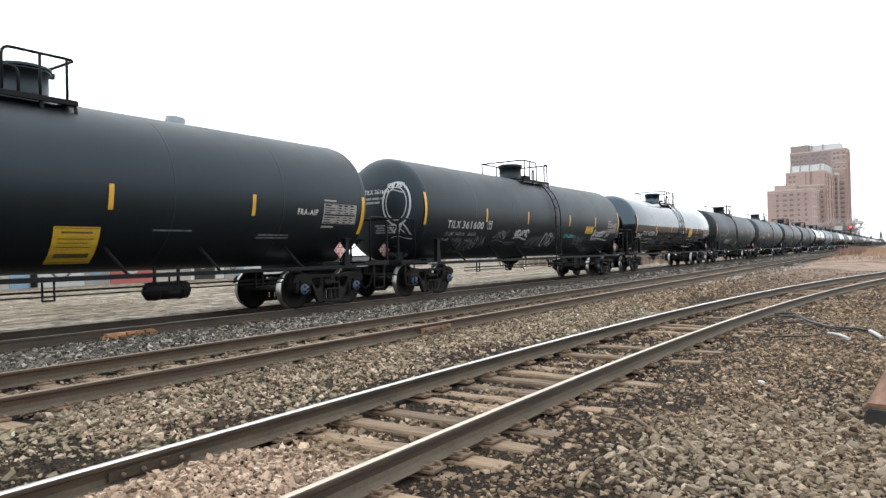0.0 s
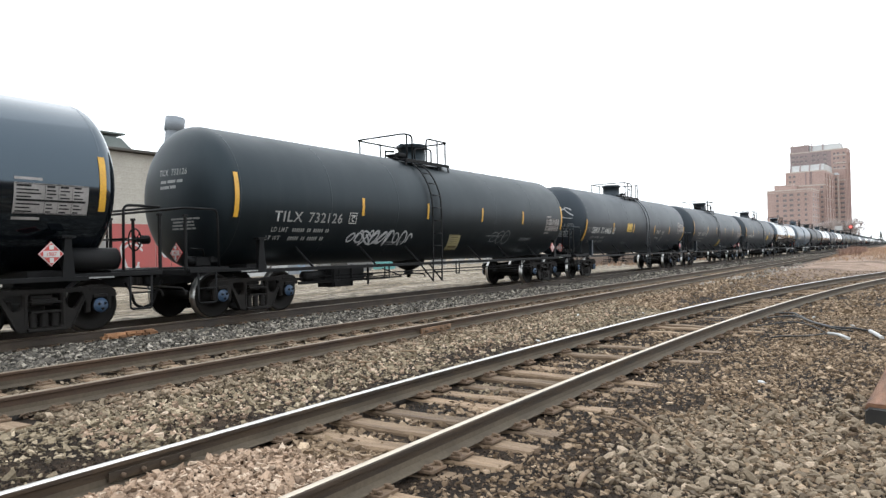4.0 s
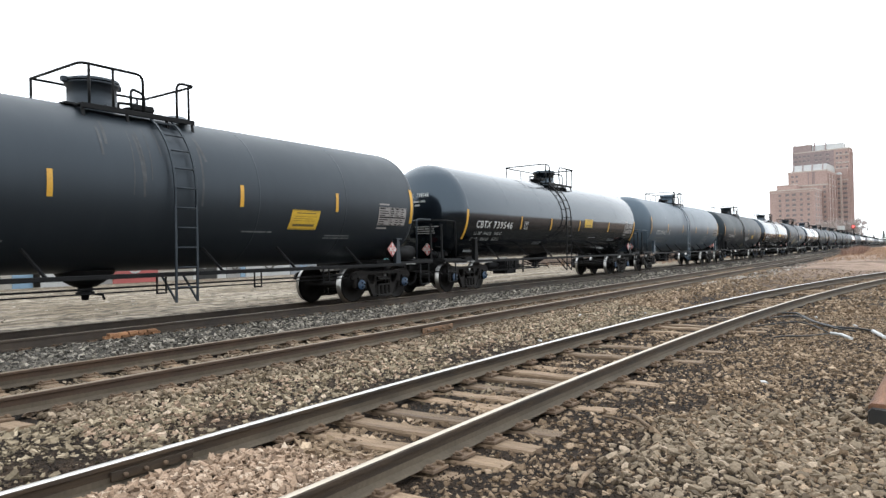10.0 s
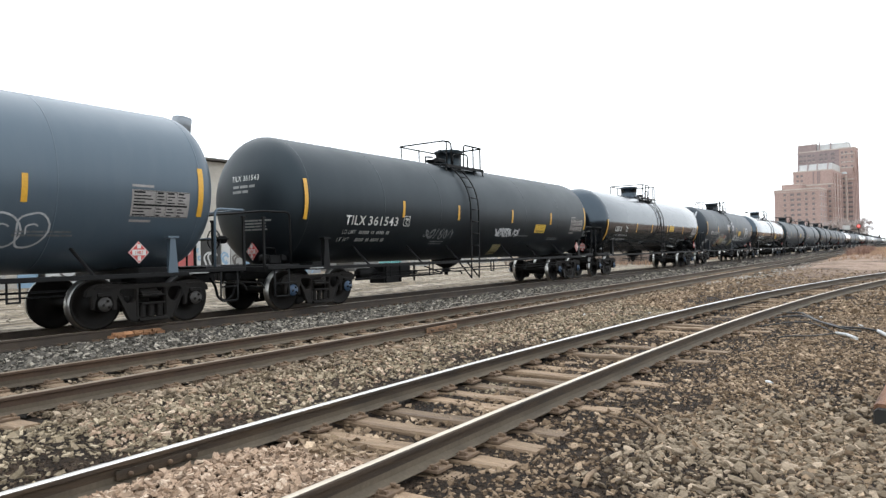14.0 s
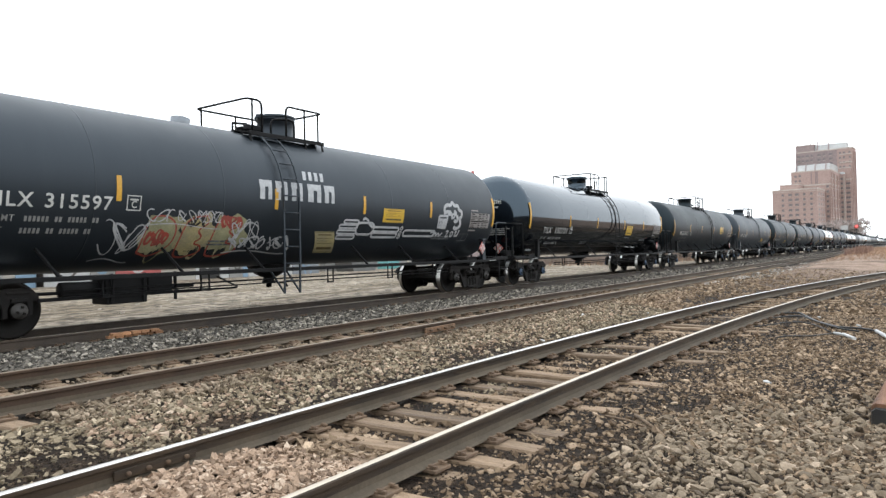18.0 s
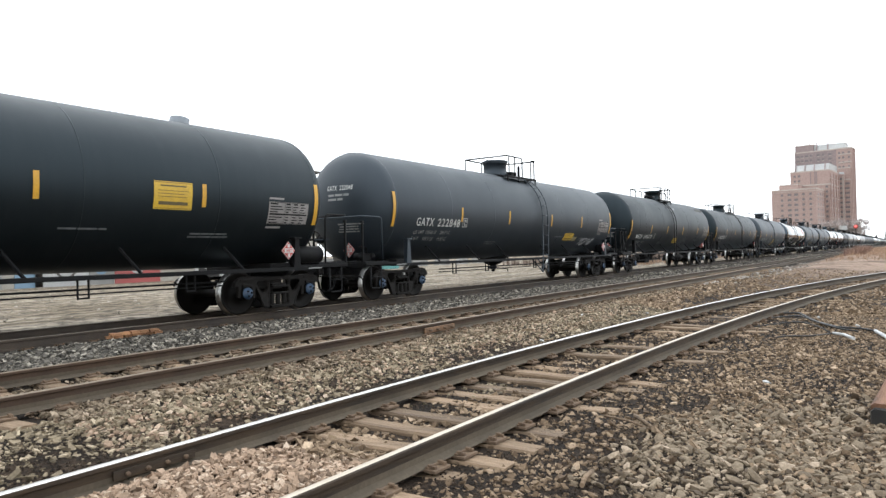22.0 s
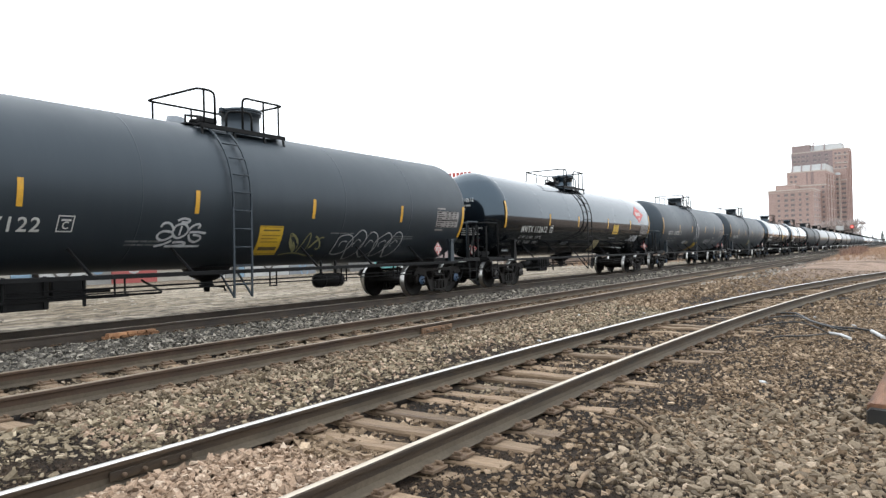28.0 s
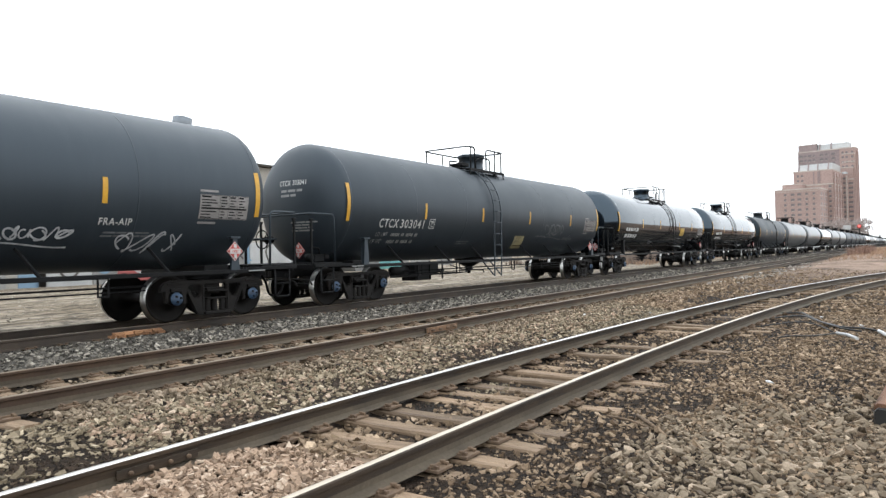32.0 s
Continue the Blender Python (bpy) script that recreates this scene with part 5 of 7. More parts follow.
    for i, (u, v, w, h, slant, faded) in enumerate(spec.get("notes", ())):
        sticker = part("warning_notice", build(quad, on_flank, u, v, u + w, v + h, 0.007, slant, 4), M_TAN if faded else M_YELLOW, car, "faded yellow notice sticker" if faded else "yellow warning notice sticker")
        tagged(part("notice_print", build(notice, on_flank, u, v, w, h, slant), M_PRINT, sticker), kind="stuff")
    for kind, side, u, v, w, h, ink, seed, pen in spec.get("tags", ()):
        how = on_flank if side == "f" else on_head
        if kind == "w":
            lettering(car, "stencil_words", how, seed, u, v, h, w, ink, 0.03, "white stencilled letters")
            continue
        name, fn = {"s": ("graffiti", scribble), "b": ("graffiti", bubble), "p": ("graffiti", patch), "t": ("faded_print", small_print)}[kind]
        if kind == "t":
            bm = build(small_print, how, u, v, w, h, 0.16, seed)
        elif kind == "p":
            bm = build(patch, how, u, v, w, h, seed)
        else:
            bm = build(fn, how, u, v, w, h, seed, pen, max(3, int(w / max(0.16, h * 0.75))))
        ob = put(name, to_mesh(name, bm, ink), car, None, None, "sprayed graffiti scrawl")
        if kind in "sbt":
            tagged(ob, kind="stuff")
    for extra in spec.get("extras", ()):
        extra(car)
    return car


def red_diamond_mark(car):
    """A red diamond with a broad white bar in place of its lettering."""
    bm = bmesh.new()
    for k in range(6):
        a, b = k / 6, (k + 1) / 6
        for s in (-1, 1):
            v0, v1 = 2.94 + s * 0.42 * (1 - a), 2.94 + s * 0.42 * (1 - b)
            bm.faces.new([bm.verts.new(on_flank(6.17 + q, v, 0.007)) for q, v in ((-0.75 * a, v0), (0.75 * a + 1e-4, v0), (0.75 * b, v1), (-0.75 * b, v1))])
    part("red_diamond", bm, M_RED, car, "red diamond emblem")
    for u0, v0, u1, v1 in ((5.78, 2.86, 5.98, 3.04), (6.02, 2.86, 6.22, 3.04), (6.26, 2.86, 6.46, 3.04), (6.10, 2.66, 6.26, 2.76)):
        part("emblem_bar", build(quad, on_flank, u0, v0, u1, v1, 0.010, 0, 2), M_WHITE, car)


def oval_drawing(car):
    """A white oval drawn on the end dome, filled with plain strokes."""
    bm = bmesh.new()
    for rx, rz, pen in ((0.40, 0.60, 0.05), (0.30, 0.46, 0.025)):
        stroke(bm, on_head, [(0.78 + rx * math.cos(a), 2.62 + rz * math.sin(a)) for a in (6.2832 * i / 30 for i in range(31))], pen, 0.012)
    scribble(bm, on_head, 0.52, 3.02, 0.5, 0.22, 4, 0.03, 4)
    scribble(bm, on_head, 0.55, 1.72, 0.55, 0.36, 8, 0.022, 4)
    part("graffiti", bm, M_SPRAY, car, "white oval line drawing")


def painted_words(car):
    """Two painted rows, one large and one small, kept as plain bars."""
    bm = bmesh.new()
    for u, w in ((-1.75, 0.36), (-1.32, 0.36), (-0.88, 0.36), (-0.40, 0.46), (0.12, 0.36)):
        quad(bm, on_flank, u, 2.40, u + w * 0.36, 2.80, 0.009, 0.02, 2)
        quad(bm, on_flank, u + w * 0.6, 2.40, u + w * 0.88, 2.80, 0.009, 0.02, 2)
        quad(bm, on_flank, u, 2.66, u + w * 0.9, 2.80, 0.0105, 0.0, 1)
    for u in (-0.50, -0.32, -0.14, 0.04):
        quad(bm, on_flank, u, 2.88, u + 0.10, 3.08, 0.009, 0.03, 2)
    part("graffiti", bm, M_SPRAY, car, "white painted bars")


def long_outlines(car):
    """Long sprayed outlines in a row: four thin ones, a knuckle, two long bars with rounded ends."""
    def bone(bm, u0, u1, v, half, pen=0.055):
        pts = [(u0 + half - half * math.cos(a) * 1.0, v + half * math.sin(a)) for a in (-math.pi / 2 + math.pi * i / 8 for i in range(9))]
        ring = pts + [(u1 - half + half * math.cos(a), v + half * math.sin(a)) for a in (math.pi / 2 - math.pi * i / 8 for i in range(9))]
        stroke(bm, on_flank, ring + ring[:1], pen, 0.009)

    for k, (v, u0) in enumerate(((2.00, 0.85), (1.91, 0.72), (1.80, 0.70), (1.70, 0.74))):
        part("graffiti", build(bone, u0, 1.36, v - 0.02 * k, 0.04, 0.045), M_SPRAY, car, "white sprayed outline")
    part("graffiti", build(bone, 1.32, 1.98, 1.85, 0.14), M_SPRAY, car, "white sprayed outline")
    part("graffiti", build(lambda bm: stroke(bm, on_flank, [(1.50, 2.06), (1.58, 2.10), (1.68, 2.06), (1.78, 1.96), (1.94, 1.88)], 0.06)), M_SPRAY, car, "white sprayed stroke")
    part("graffiti", build(bone, 1.98, 3.0, 1.84, 0.055), M_SPRAY, car, "white sprayed outline")
    part("graffiti", build(bone, 1.98, 2.98, 1.70, 0.055), M_SPRAY, car, "white sprayed outline")
    part("graffiti", build(bone, 3.25, 4.70, 1.76, 0.075), M_SPRAY, car, "white sprayed outline")
    for v in (1.88, 1.76, 1.66):
        part("graffiti", build(bone, 3.06, 3.16, v, 0.035, 0.03), M_SPRAY, car, "white sprayed dot")


def lagging_words(car):
    """Stencilled notice on the flank, and rows that cannot be read."""
    for words, u, v, size, width in (("THERMAL PROTECTION", 2.2, 2.11, 0.075, 0.86), ("SYSTEM EQUIPPED", 2.2, 2.00, 0.075, 0.68), ("0.5 INCH CERAMIC FIBER", 2.15, 1.76, 0.055, 0.70)):
        lettering(car, "stencil_words", on_flank, words, u, v, size, width, M_WHITE, 0.03, "white stencilled words")
    for k, (v, n) in enumerate(((2.13, 9), (2.05, 9), (1.97, 7))):
        part("stencil_row", build(small_print, on_flank, 3.28, v, 0.05 * n, 1, 0.05, k), M_DIM, car)
    for k in range(7):
        part("stencil_row", build(small_print, on_flank, 3.26 - 0.01 * k, 1.85 - 0.045 * k, 0.26 if k != 1 else 0.4, 1, 0.02, k), M_DIM, car)


def sketch(car, label, u0, v0, size, high, lines, pen, material):
    """Hand-drawn lines in tenths of the drawing's size, rounded between their corners."""
    bm = bmesh.new()
    for k, line in enumerate(lines):
        pts = [Vector((u0 + x * size / 10, v0 + y * high / 10)) for x, y in line]
        for _ in range(2):
            soft = [pts[0]]
            for p, q in zip(pts, pts[1:]):
                soft += [p.lerp(q, 0.25), p.lerp(q, 0.75)]
            pts = soft + [pts[-1]]
        stroke(bm, on_flank, pts, pen, 0.0080 + 0.0002 * (k % 8))
    part("graffiti", bm, material, car, label)


def grinning_block(car):
    """A white boxy grin under a cloud of curls, with a scrawl below."""
    curls = [[(3.0, 6.0), (2.6, 7.6), (4.0, 8.6), (5.2, 8.2), (6.0, 9.4), (6.8, 8.2), (8.4, 8.6), (8.6, 7.2), (10.0, 7.0), (10.0, 5.4), (9.0, 5.2), (10.0, 3.8), (9.6, 2.6), (8.2, 2.2), (7.4, 2.8)],
             [(2.6, 6.2), (4.2, 6.8), (5.8, 6.0), (6.2, 4.8)], [(6.6, 6.8), (7.6, 6.6), (7.4, 5.6)], [(8.0, 5.8), (8.6, 4.6), (7.6, 4.0), (7.0, 4.6)]]
    sketch(car, "white sprayed curls", 4.62, 1.66, 1.28, 1.10, curls, 0.10, M_SPRAY)
    ring = [(0.5 + 0.5 * math.cos(a), 0.5 * math.sin(a)) for a in (6.2832 * i / 10 for i in range(11))]
    sketch(car, "white sprayed rings", 4.62, 1.66, 1.28, 1.10, [[(4.4 + x * 1.1, 6.3 + y) for x, y in ring], [(6.0 + x, 5.6 + y) for x, y in ring]], 0.06, M_SPRAY)
    box_lines = [[(0.9, 5.4), (4.2, 5.6), (4.2, 5.6), (4.0, 2.4), (4.0, 2.4), (1.0, 2.6), (1.0, 2.6), (0.9, 5.4)], [(1.0, 4.5), (4.1, 4.5)]]
    sketch(car, "white sprayed box", 4.62, 1.66, 1.28, 1.10, box_lines + [[(1.7 + 0.62 * k, 4.4), (1.65 + 0.62 * k, 2.7)] for k in range(4)], 0.07, M_SPRAY)
    scrawl = [[(-1.0, 1.6), (0.4, 1.9), (0.0, 0.6), (1.2, 1.9), (1.4, 0.6), (2.2, 1.8), (2.6, 0.6), (3.6, 1.6)], [(5.0, 2.0), (6.0, 2.2), (5.2, 0.6), (6.4, 0.8)],
              [(7.0, 1.8), (7.8, 2.0), (8.0, 1.0), (7.2, 0.6), (7.0, 1.8)], [(8.6, 1.8), (9.4, 2.2), (8.8, 0.8), (9.8, 1.0)], [(10.2, 2.4), (10.0, 0.7)]]
    sketch(car, "white sprayed scrawl", 4.62, 1.60, 1.28, 1.15, scrawl, 0.05, M_SPRAY)
    part("faded_frame", build(lambda bm: [quad(bm, on_flank, a, b, c, d, 0.008) for a, b, c, d in ((6.02, 1.56, 6.50, 1.575), (6.02, 1.76, 6.50, 1.775), (6.02, 1.56, 6.035, 1.77), (6.24, 1.56, 6.255, 1.77), (6.485, 1.56, 6.50, 1.77))]), M_SPRAYD, car)


def fat_letters(car):
    """Three fat pale letters outlined in dull red, a red scribble at either end."""
    for k, (u, w, ink) in enumerate(((-4.22, 0.82, M_SPRAYO), (-3.48, 0.80, M_TAN), (-2.78, 0.86, M_SPRAYO))):
        part("graffiti", build(patch, on_flank, u, 1.22 + 0.02 * k, w, 0.80, 130 + k), ink, car, "pale fat sprayed letter")
    lines = [[(0.3, 1.0), (0.2, 4.4), (1.2, 5.4), (2.8, 4.6), (3.0, 2.0), (1.6, 0.4), (0.3, 1.0)], [(1.2, 1.8), (1.3, 3.8), (2.0, 3.2), (1.9, 2.0), (1.2, 1.8)],
             [(5.6, 5.4), (3.6, 5.0), (3.4, 1.2), (4.0, 0.2), (6.0, 0.8), (5.8, 1.8), (4.8, 2.0), (5.6, 2.8), (4.8, 3.6), (5.8, 4.4), (5.6, 5.4)],
             [(8.8, 5.2), (6.6, 5.4), (6.4, 1.4), (7.0, 0.2), (9.6, 0.9), (9.4, 1.9), (7.8, 2.1), (8.9, 2.9), (7.8, 3.6), (9.0, 4.2), (8.8, 5.2)]]
    sketch(car, "dull red letter outlines", -4.22, 1.18, 2.30, 1.55, lines, 0.032, M_SPRAYR)
    for u, v, w, seed in ((-4.10, 1.48, 0.42, 5), (-2.62, 1.80, 0.52, 7)):
        tagged(part("graffiti", build(scribble, on_flank, u, v, w, 0.22, seed, 0.045, 4), M_SPRAYR, car, "dull red sprayed scribble"), kind="stuff")
    tagged(part("graffiti", build(scribble, on_flank, -3.32, 1.80, 0.36, 0.2, 9, 0.04, 3), M_BLACKB, car, "black sprayed scribble"), kind="stuff")


def scuffs(car):
    """Pale rubbed streaks down the shoulder of the tank about the ladder."""
    rnd = random.Random(12)
    for _ in range(9):
        u, top = rnd.uniform(-0.9, 1.5), rnd.uniform(3.3, 3.75)
        foot, sway = top - rnd.uniform(0.4, 1.3), rnd.uniform(-0.08, 0.08)
        part("scuff", build(lambda bm: stroke(bm, on_flank, [(u + sway * i / 6, top + (foot - top) * i / 6) for i in range(7)], rnd.uniform(0.02, 0.06), 0.004)), M_SPRAYK, car, "pale rubbed streak")


def swirl_tag(car):
    """A white tag of mirrored loops about a leaf shape, underlined."""
    lines = [[(3.2, 7.4), (2.8, 5.4), (4.2, 3.4), (5.8, 4.6), (6.2, 6.6), (5.2, 8.2), (4.0, 8.2), (3.2, 7.4)], [(4.5, 7.6), (4.5, 4.6)],
             [(3.4, 9.2), (4.4, 10.0), (6.0, 9.6), (5.8, 8.6), (4.2, 8.8)], [(0.4, 7.0), (0.6, 8.2), (1.8, 8.6), (2.8, 7.2), (3.1, 6.0)],
             [(2.9, 5.6), (1.0, 6.0), (0.0, 4.6), (0.6, 3.2), (2.0, 3.0), (3.4, 4.6)], [(6.1, 6.2), (6.8, 7.8), (8.0, 8.4), (8.5, 7.6), (8.0, 7.0)],
             [(10.0, 5.4), (8.0, 5.8), (6.4, 5.6)], [(6.4, 5.0), (7.0, 3.0), (8.4, 2.4), (9.4, 3.4), (9.0, 4.6), (7.4, 4.8)],
             [(3.4, 3.0), (2.2, 1.8), (0.4, 1.2)], [(3.8, 2.4), (6.0, 2.6), (6.8, 1.6), (4.0, 1.2), (1.6, 1.2), (9.8, 1.2)]]
    sketch(car, "white looping spray tag", -2.22, 1.38, 1.02, 0.58, lines, 0.042, M_SPRAY)


S, B, PT = "s", "b", "p"
W_, D_, G_, R_, T_ = M_SPRAY, M_SPRAYD, M_SPRAYG, M_SPRAYR, M_SPRAYT
CARS = [
    dict(plan="B", coat="flat", fit=(0.42, 0.2, -0.35), rig=None, barrel=2.8, label="flat black tank car with a yellow warning sticker", notes=[(0.63, 1.17, 0.76, 0.60, -0.11, 0)], marks=(-4.4, -1.6, 1.38, 4.40),
         tags=[("w", "f", 5.62, 2.13, 0.62, 0.13, M_WHITE, "FRA-AIP", 0)], low=1.72, mid=2.06),
    dict(plan="A", coat="flat", rig=3.6, sign=7.3, number="TILX 361600", cols=(-6.69, -5.99, -5.88, -4.62), nz=1.95, weigh=("194700 LB", "88300 KG", "91300 LB", "41400 KG"), label="flat black tank car covered in white graffiti tags", notes=[(3.9, 1.90, 0.82, 0.30, 0, 0)], mid=2.17,
         tags=[(S, "f", -2.35, 1.72, 1.05, 0.26, W_, 11, 0.055), (S, "f", -1.15, 1.38, 1.2, 0.36, D_, 12, 0.03), (S, "f", 0.05, 1.38, 0.95, 0.50, W_, 13, 0.035),
               (S, "f", -3.75, 1.62, 1.0, 0.32, D_, 14, 0.03), (S, "f", 2.95, 1.50, 1.3, 0.28, D_, 15, 0.04), (S, "f", 4.85, 1.72, 1.9, 0.34, W_, 16, 0.05),
               (S, "f", 1.85, 1.71, 1.1, 0.14, T_, 17, 0.03), (S, "f", -5.9, 1.26, 1.25, 0.32, D_, 18, 0.03), (S, "f", -4.85, 1.36, 0.7, 0.36, D_, 19, 0.03)], extras=[oval_drawing]),
    dict(plan="A", coat="gloss", fit=(-0.12, 0, 0), number="TILX  192724", cols=(-6.71, -6.05, -5.83, -4.73), nz=1.905, label="glossy black tank car with faint grey tags", notes=[(2.5, 1.88, 0.75, 0.50, 0, 0)], marks=(-4.48, -1.56, 1.75, 4.49), mid=2.12,
         tags=[(S, "f", 1.02, 2.05, 0.42, 0.28, W_, 21, 0.035), (S, "f", 1.06, 2.36, 0.40, 0.26, W_, 27, 0.035), (S, "f", 1.00, 2.64, 0.36, 0.26, W_, 28, 0.035), (S, "f", 1.18, 2.86, 0.3, 0.2, W_, 29, 0.03), (S, "f", -7.7, 1.84, 0.95, 0.16, W_, 22, 0.03), (S, "f", -3.95, 1.68, 2.3, 0.28, M_SPRAYK, 23, 0.03), (S, "f", -4.9, 1.40, 1.3, 0.32, D_, 30, 0.02),
               (S, "f", 3.4, 1.5, 2.0, 0.5, D_, 24, 0.03), (S, "f", -6.75, 1.26, 1.4, 0.22, M_SPRAYK, 26, 0.03)]),
    dict(plan="B", coat="worn", number="TILX  732126", ink=M_DIM, label="dull dark grey tank car with one white scrawl", notes=[(0.32, 1.30, 0.62, 0.45, -0.25, 1)], marks=(-4.03, -1.26, 1.72, 4.51), mid=2.17,
         tags=[(S, "f", -4.4, 1.45, 2.7, 0.38, W_, 31, 0.04), (B, "f", 2.6, 1.5, 1.2, 0.4, D_, 32, 0.03)]),
    dict(plan="A", coat="satin", fit=(-0.5, -0.14, 0.05), number="GBRX  714466", cols=(-7.17, -6.25, -6.03, -4.82), nz=1.93, nh=0.27, weigh=("196700", "89200KG", "89300", "40500KG"), bold=0.05, low=1.60, mid=2.0, label="charcoal tank car with large white lettering",
         marks=(-4.55, -1.65, 1.82, 4.67), notes=[(-2.65, 2.04, 0.72, 0.41, 0, 0)], pz=2.16, extras=[lagging_words],
         tags=[(S, "h", 0.1, 2.65, 0.9, 0.4, W_, 41, 0.04), (S, "h", 0.1, 1.85, 0.9, 0.5, D_, 42, 0.035), (S, "f", -7.7, 1.93, 0.42, 0.28, D_, 43, 0.02)]),
    dict(plan="B", coat="satin", number="TILX  732171", cols=(-6.79, -6.08, -5.84, -4.74), nz=1.99, bold=0.01, ink=M_WHITE, label="charcoal tank car, plain and clean", notes=[(0.40, 1.305, 0.64, 0.47, -0.25, 0)], marks=(-4.11, -1.36, 1.58, 4.51), mid=2.2),
    dict(plan="A", coat="satin", number="TILX  193936", cols=(-6.8, -6.03, -5.86, -4.64), nz=2, weigh=("194 300", "88100 KG", "91 700", "41600 KG"), label="charcoal tank car with a yellow sticker near the tail", notes=[(3.45, 1.80, 0.85, 0.42, 0.05, 0)], extras=[scuffs]),
    dict(plan="B", coat="semi", fit=(0.8, -0.07, -0.23), nose=0.78, lead=-7.74, tick=-3.93, span=1.3, number="CBTX  739546", cols=(-7.16, -6.26, -6.09, -4.81), nz=1.98, weigh=("196400 LB", "89100 KG", "89600 LB", "40650 KG"), bold=0.04, low=1.62, mid=1.98, marks=(-4.18, -1.76, 0.97, 4.30), end=0, label="glossy black tank car with bold white lettering",
         notes=[(1.5, 2.14, 0.82, 0.34, 0, 0)]),
    dict(plan="B", coat="blue", fit=(0.2, 0.31, 0.03), nose=0.76, fat=0.024, tick=-4.52, sign=6.55, head=(-0.58, 3.14), number="CTCX  301662", cols=(-6.89, -6.16, -6.04, -5.03), nz=1.965, rig=-3.9, bold=0.05, label="blue-grey tank car with a worn pale band at the ladder", rings=(-1.12, -0.40), cap=M_CAPD, low=1.98, mid=2.11, marks=(-4.78, -1.61, 1.55, 4.72),
         tags=[(B, "f", 3.9, 1.42, 1.2, 0.55, W_, 81, 0.03), (S, "f", -5.2, 1.50, 1.0, 0.25, D_, 82, 0.025)], extras=[scuffs]),
    dict(plan="B", coat="flat", nose=0.68, number="TILX 361543", cols=(-6.54, -5.83, -5.71, -4.55), nz=1.935, bold=0.05, label="worn black tank car with yellow stickers", notes=[(1.19, 1.115, 0.53, 0.33, -0.25, 1), (3.38, 1.85, 0.82, 0.30, 0, 0)], marks=(-4.35, -1.70, 1.60, 4.57), mid=2.16,
         tags=[(S, "f", 0.6, 1.68, 1.6, 0.30, W_, 91, 0.04), (S, "f", -3.2, 1.6, 1.4, 0.3, D_, 92, 0.03)]),
    dict(plan="A", coat="semi", fit=(-0.41, -0.2, -0.4), nose=0.78, number="CBTX", nx=-7.15, nz=2.02, bold=0.04, low=1.62, mid=2.0, marks=(-3.87, -1.47, 1.30, 4.44), label="glossy black tank car with a yellow sticker",
         notes=[(1.68, 2.10, 0.78, 0.33, 0, 0)], tags=[(S, "f", 4.0, 1.5, 0.4, 0.25, D_, 101, 0.03)]),
    dict(plan="B", coat="satin", nose=0.68, sign=7.1, number="TILX  315597", cols=(-6.79, -6.09, -5.92, -4.85), nz=2.05, ink=M_WHITE, cap=M_CAPD, label="charcoal tank car with coloured graffiti and white painted bars", notes=[(2.25, 2.02, 0.85, 0.35, 0, 0), (0.30, 1.275, 0.64, 0.485, -0.33, 1)],
         marks=(-4.75, -1.3, 1.51, 4.32), mid=2.2,
         tags=[(S, "f", -4.95, 1.25, 0.75, 0.7, W_, 114, 0.022), (S, "f", -2.35, 1.5, 0.7, 0.5, W_, 118, 0.022), (S, "f", -4.2, 1.86, 1.6, 0.26, W_, 117, 0.02),
               (S, "f", -2.3, 1.36, 1.7, 0.3, W_, 115, 0.03), (S, "f", -7.9, 1.42, 0.7, 0.34, W_, 116, 0.05),
               (B, "h", -0.42, 3.02, 0.95, 0.50, W_, 119, 0.055), (S, "h", -0.30, 3.08, 0.8, 0.46, W_, 122, 0.05), (S, "h", 0.50, 2.80, 0.30, 0.80, W_, 121, 0.06), (S, "f", -7.28, 1.05, 0.16, 0.75, W_, 120, 0.04)], extras=[fat_letters, painted_words, grinning_block, long_outlines]),
    dict(plan="A", coat="gloss", fit=(-0.12, 0, 0), number="TILX  192731", cols=(-6.69, -6.01, -5.64, -4.59), nz=1.86, bold=0.04, label="glossy black tank car, clean white lettering", notes=[(2.25, 1.85, 0.83, 0.45, 0, 0)], mid=2.12, marks=(-4.4, -1.5, 1.9, 4.7)),
    dict(plan="A", coat="worn", fit=(0.12, 0.05, 0.02), low=1.90, pz=1.90, tick=-4.21, number="BRGX 1012", cols=(-6.66, -5.8, -5.6, -4.82), nz=1.95, weigh=("195200 LB", "88550 KG", "90800 LB", "41200 KG"), bold=0.05, label="dull brownish black tank car with a square yellow sticker", notes=[(3.8, 2.10, 0.78, 0.50, 0, 0)], marks=(-4.38, -1.47, 1.85, 4.84), mid=2.17),
    dict(plan="A", coat="slate", nose=0.72, tick=-4.52, fit=(0.1, 0, 0), low=1.93, number="GATX  222848", cols=(-6.84, -6.01, -5.82, -4.67), nz=1.97, weigh=("195500 LB", "88650 KG", "90500 LB", "41050 KG"), label="slate grey tank car with grey graffiti near the tail", notes=[(3.1, 1.60, 0.85, 0.28, 0.05, 0), (4.0, 1.58, 0.4, 0.16, 0, 1)], marks=(-4.59, -1.63, 1.66, 4.52), mid=2.12,
         tags=[(S, "f", 4.95, 1.39, 1.3, 0.32, W_, 141, 0.04)]),
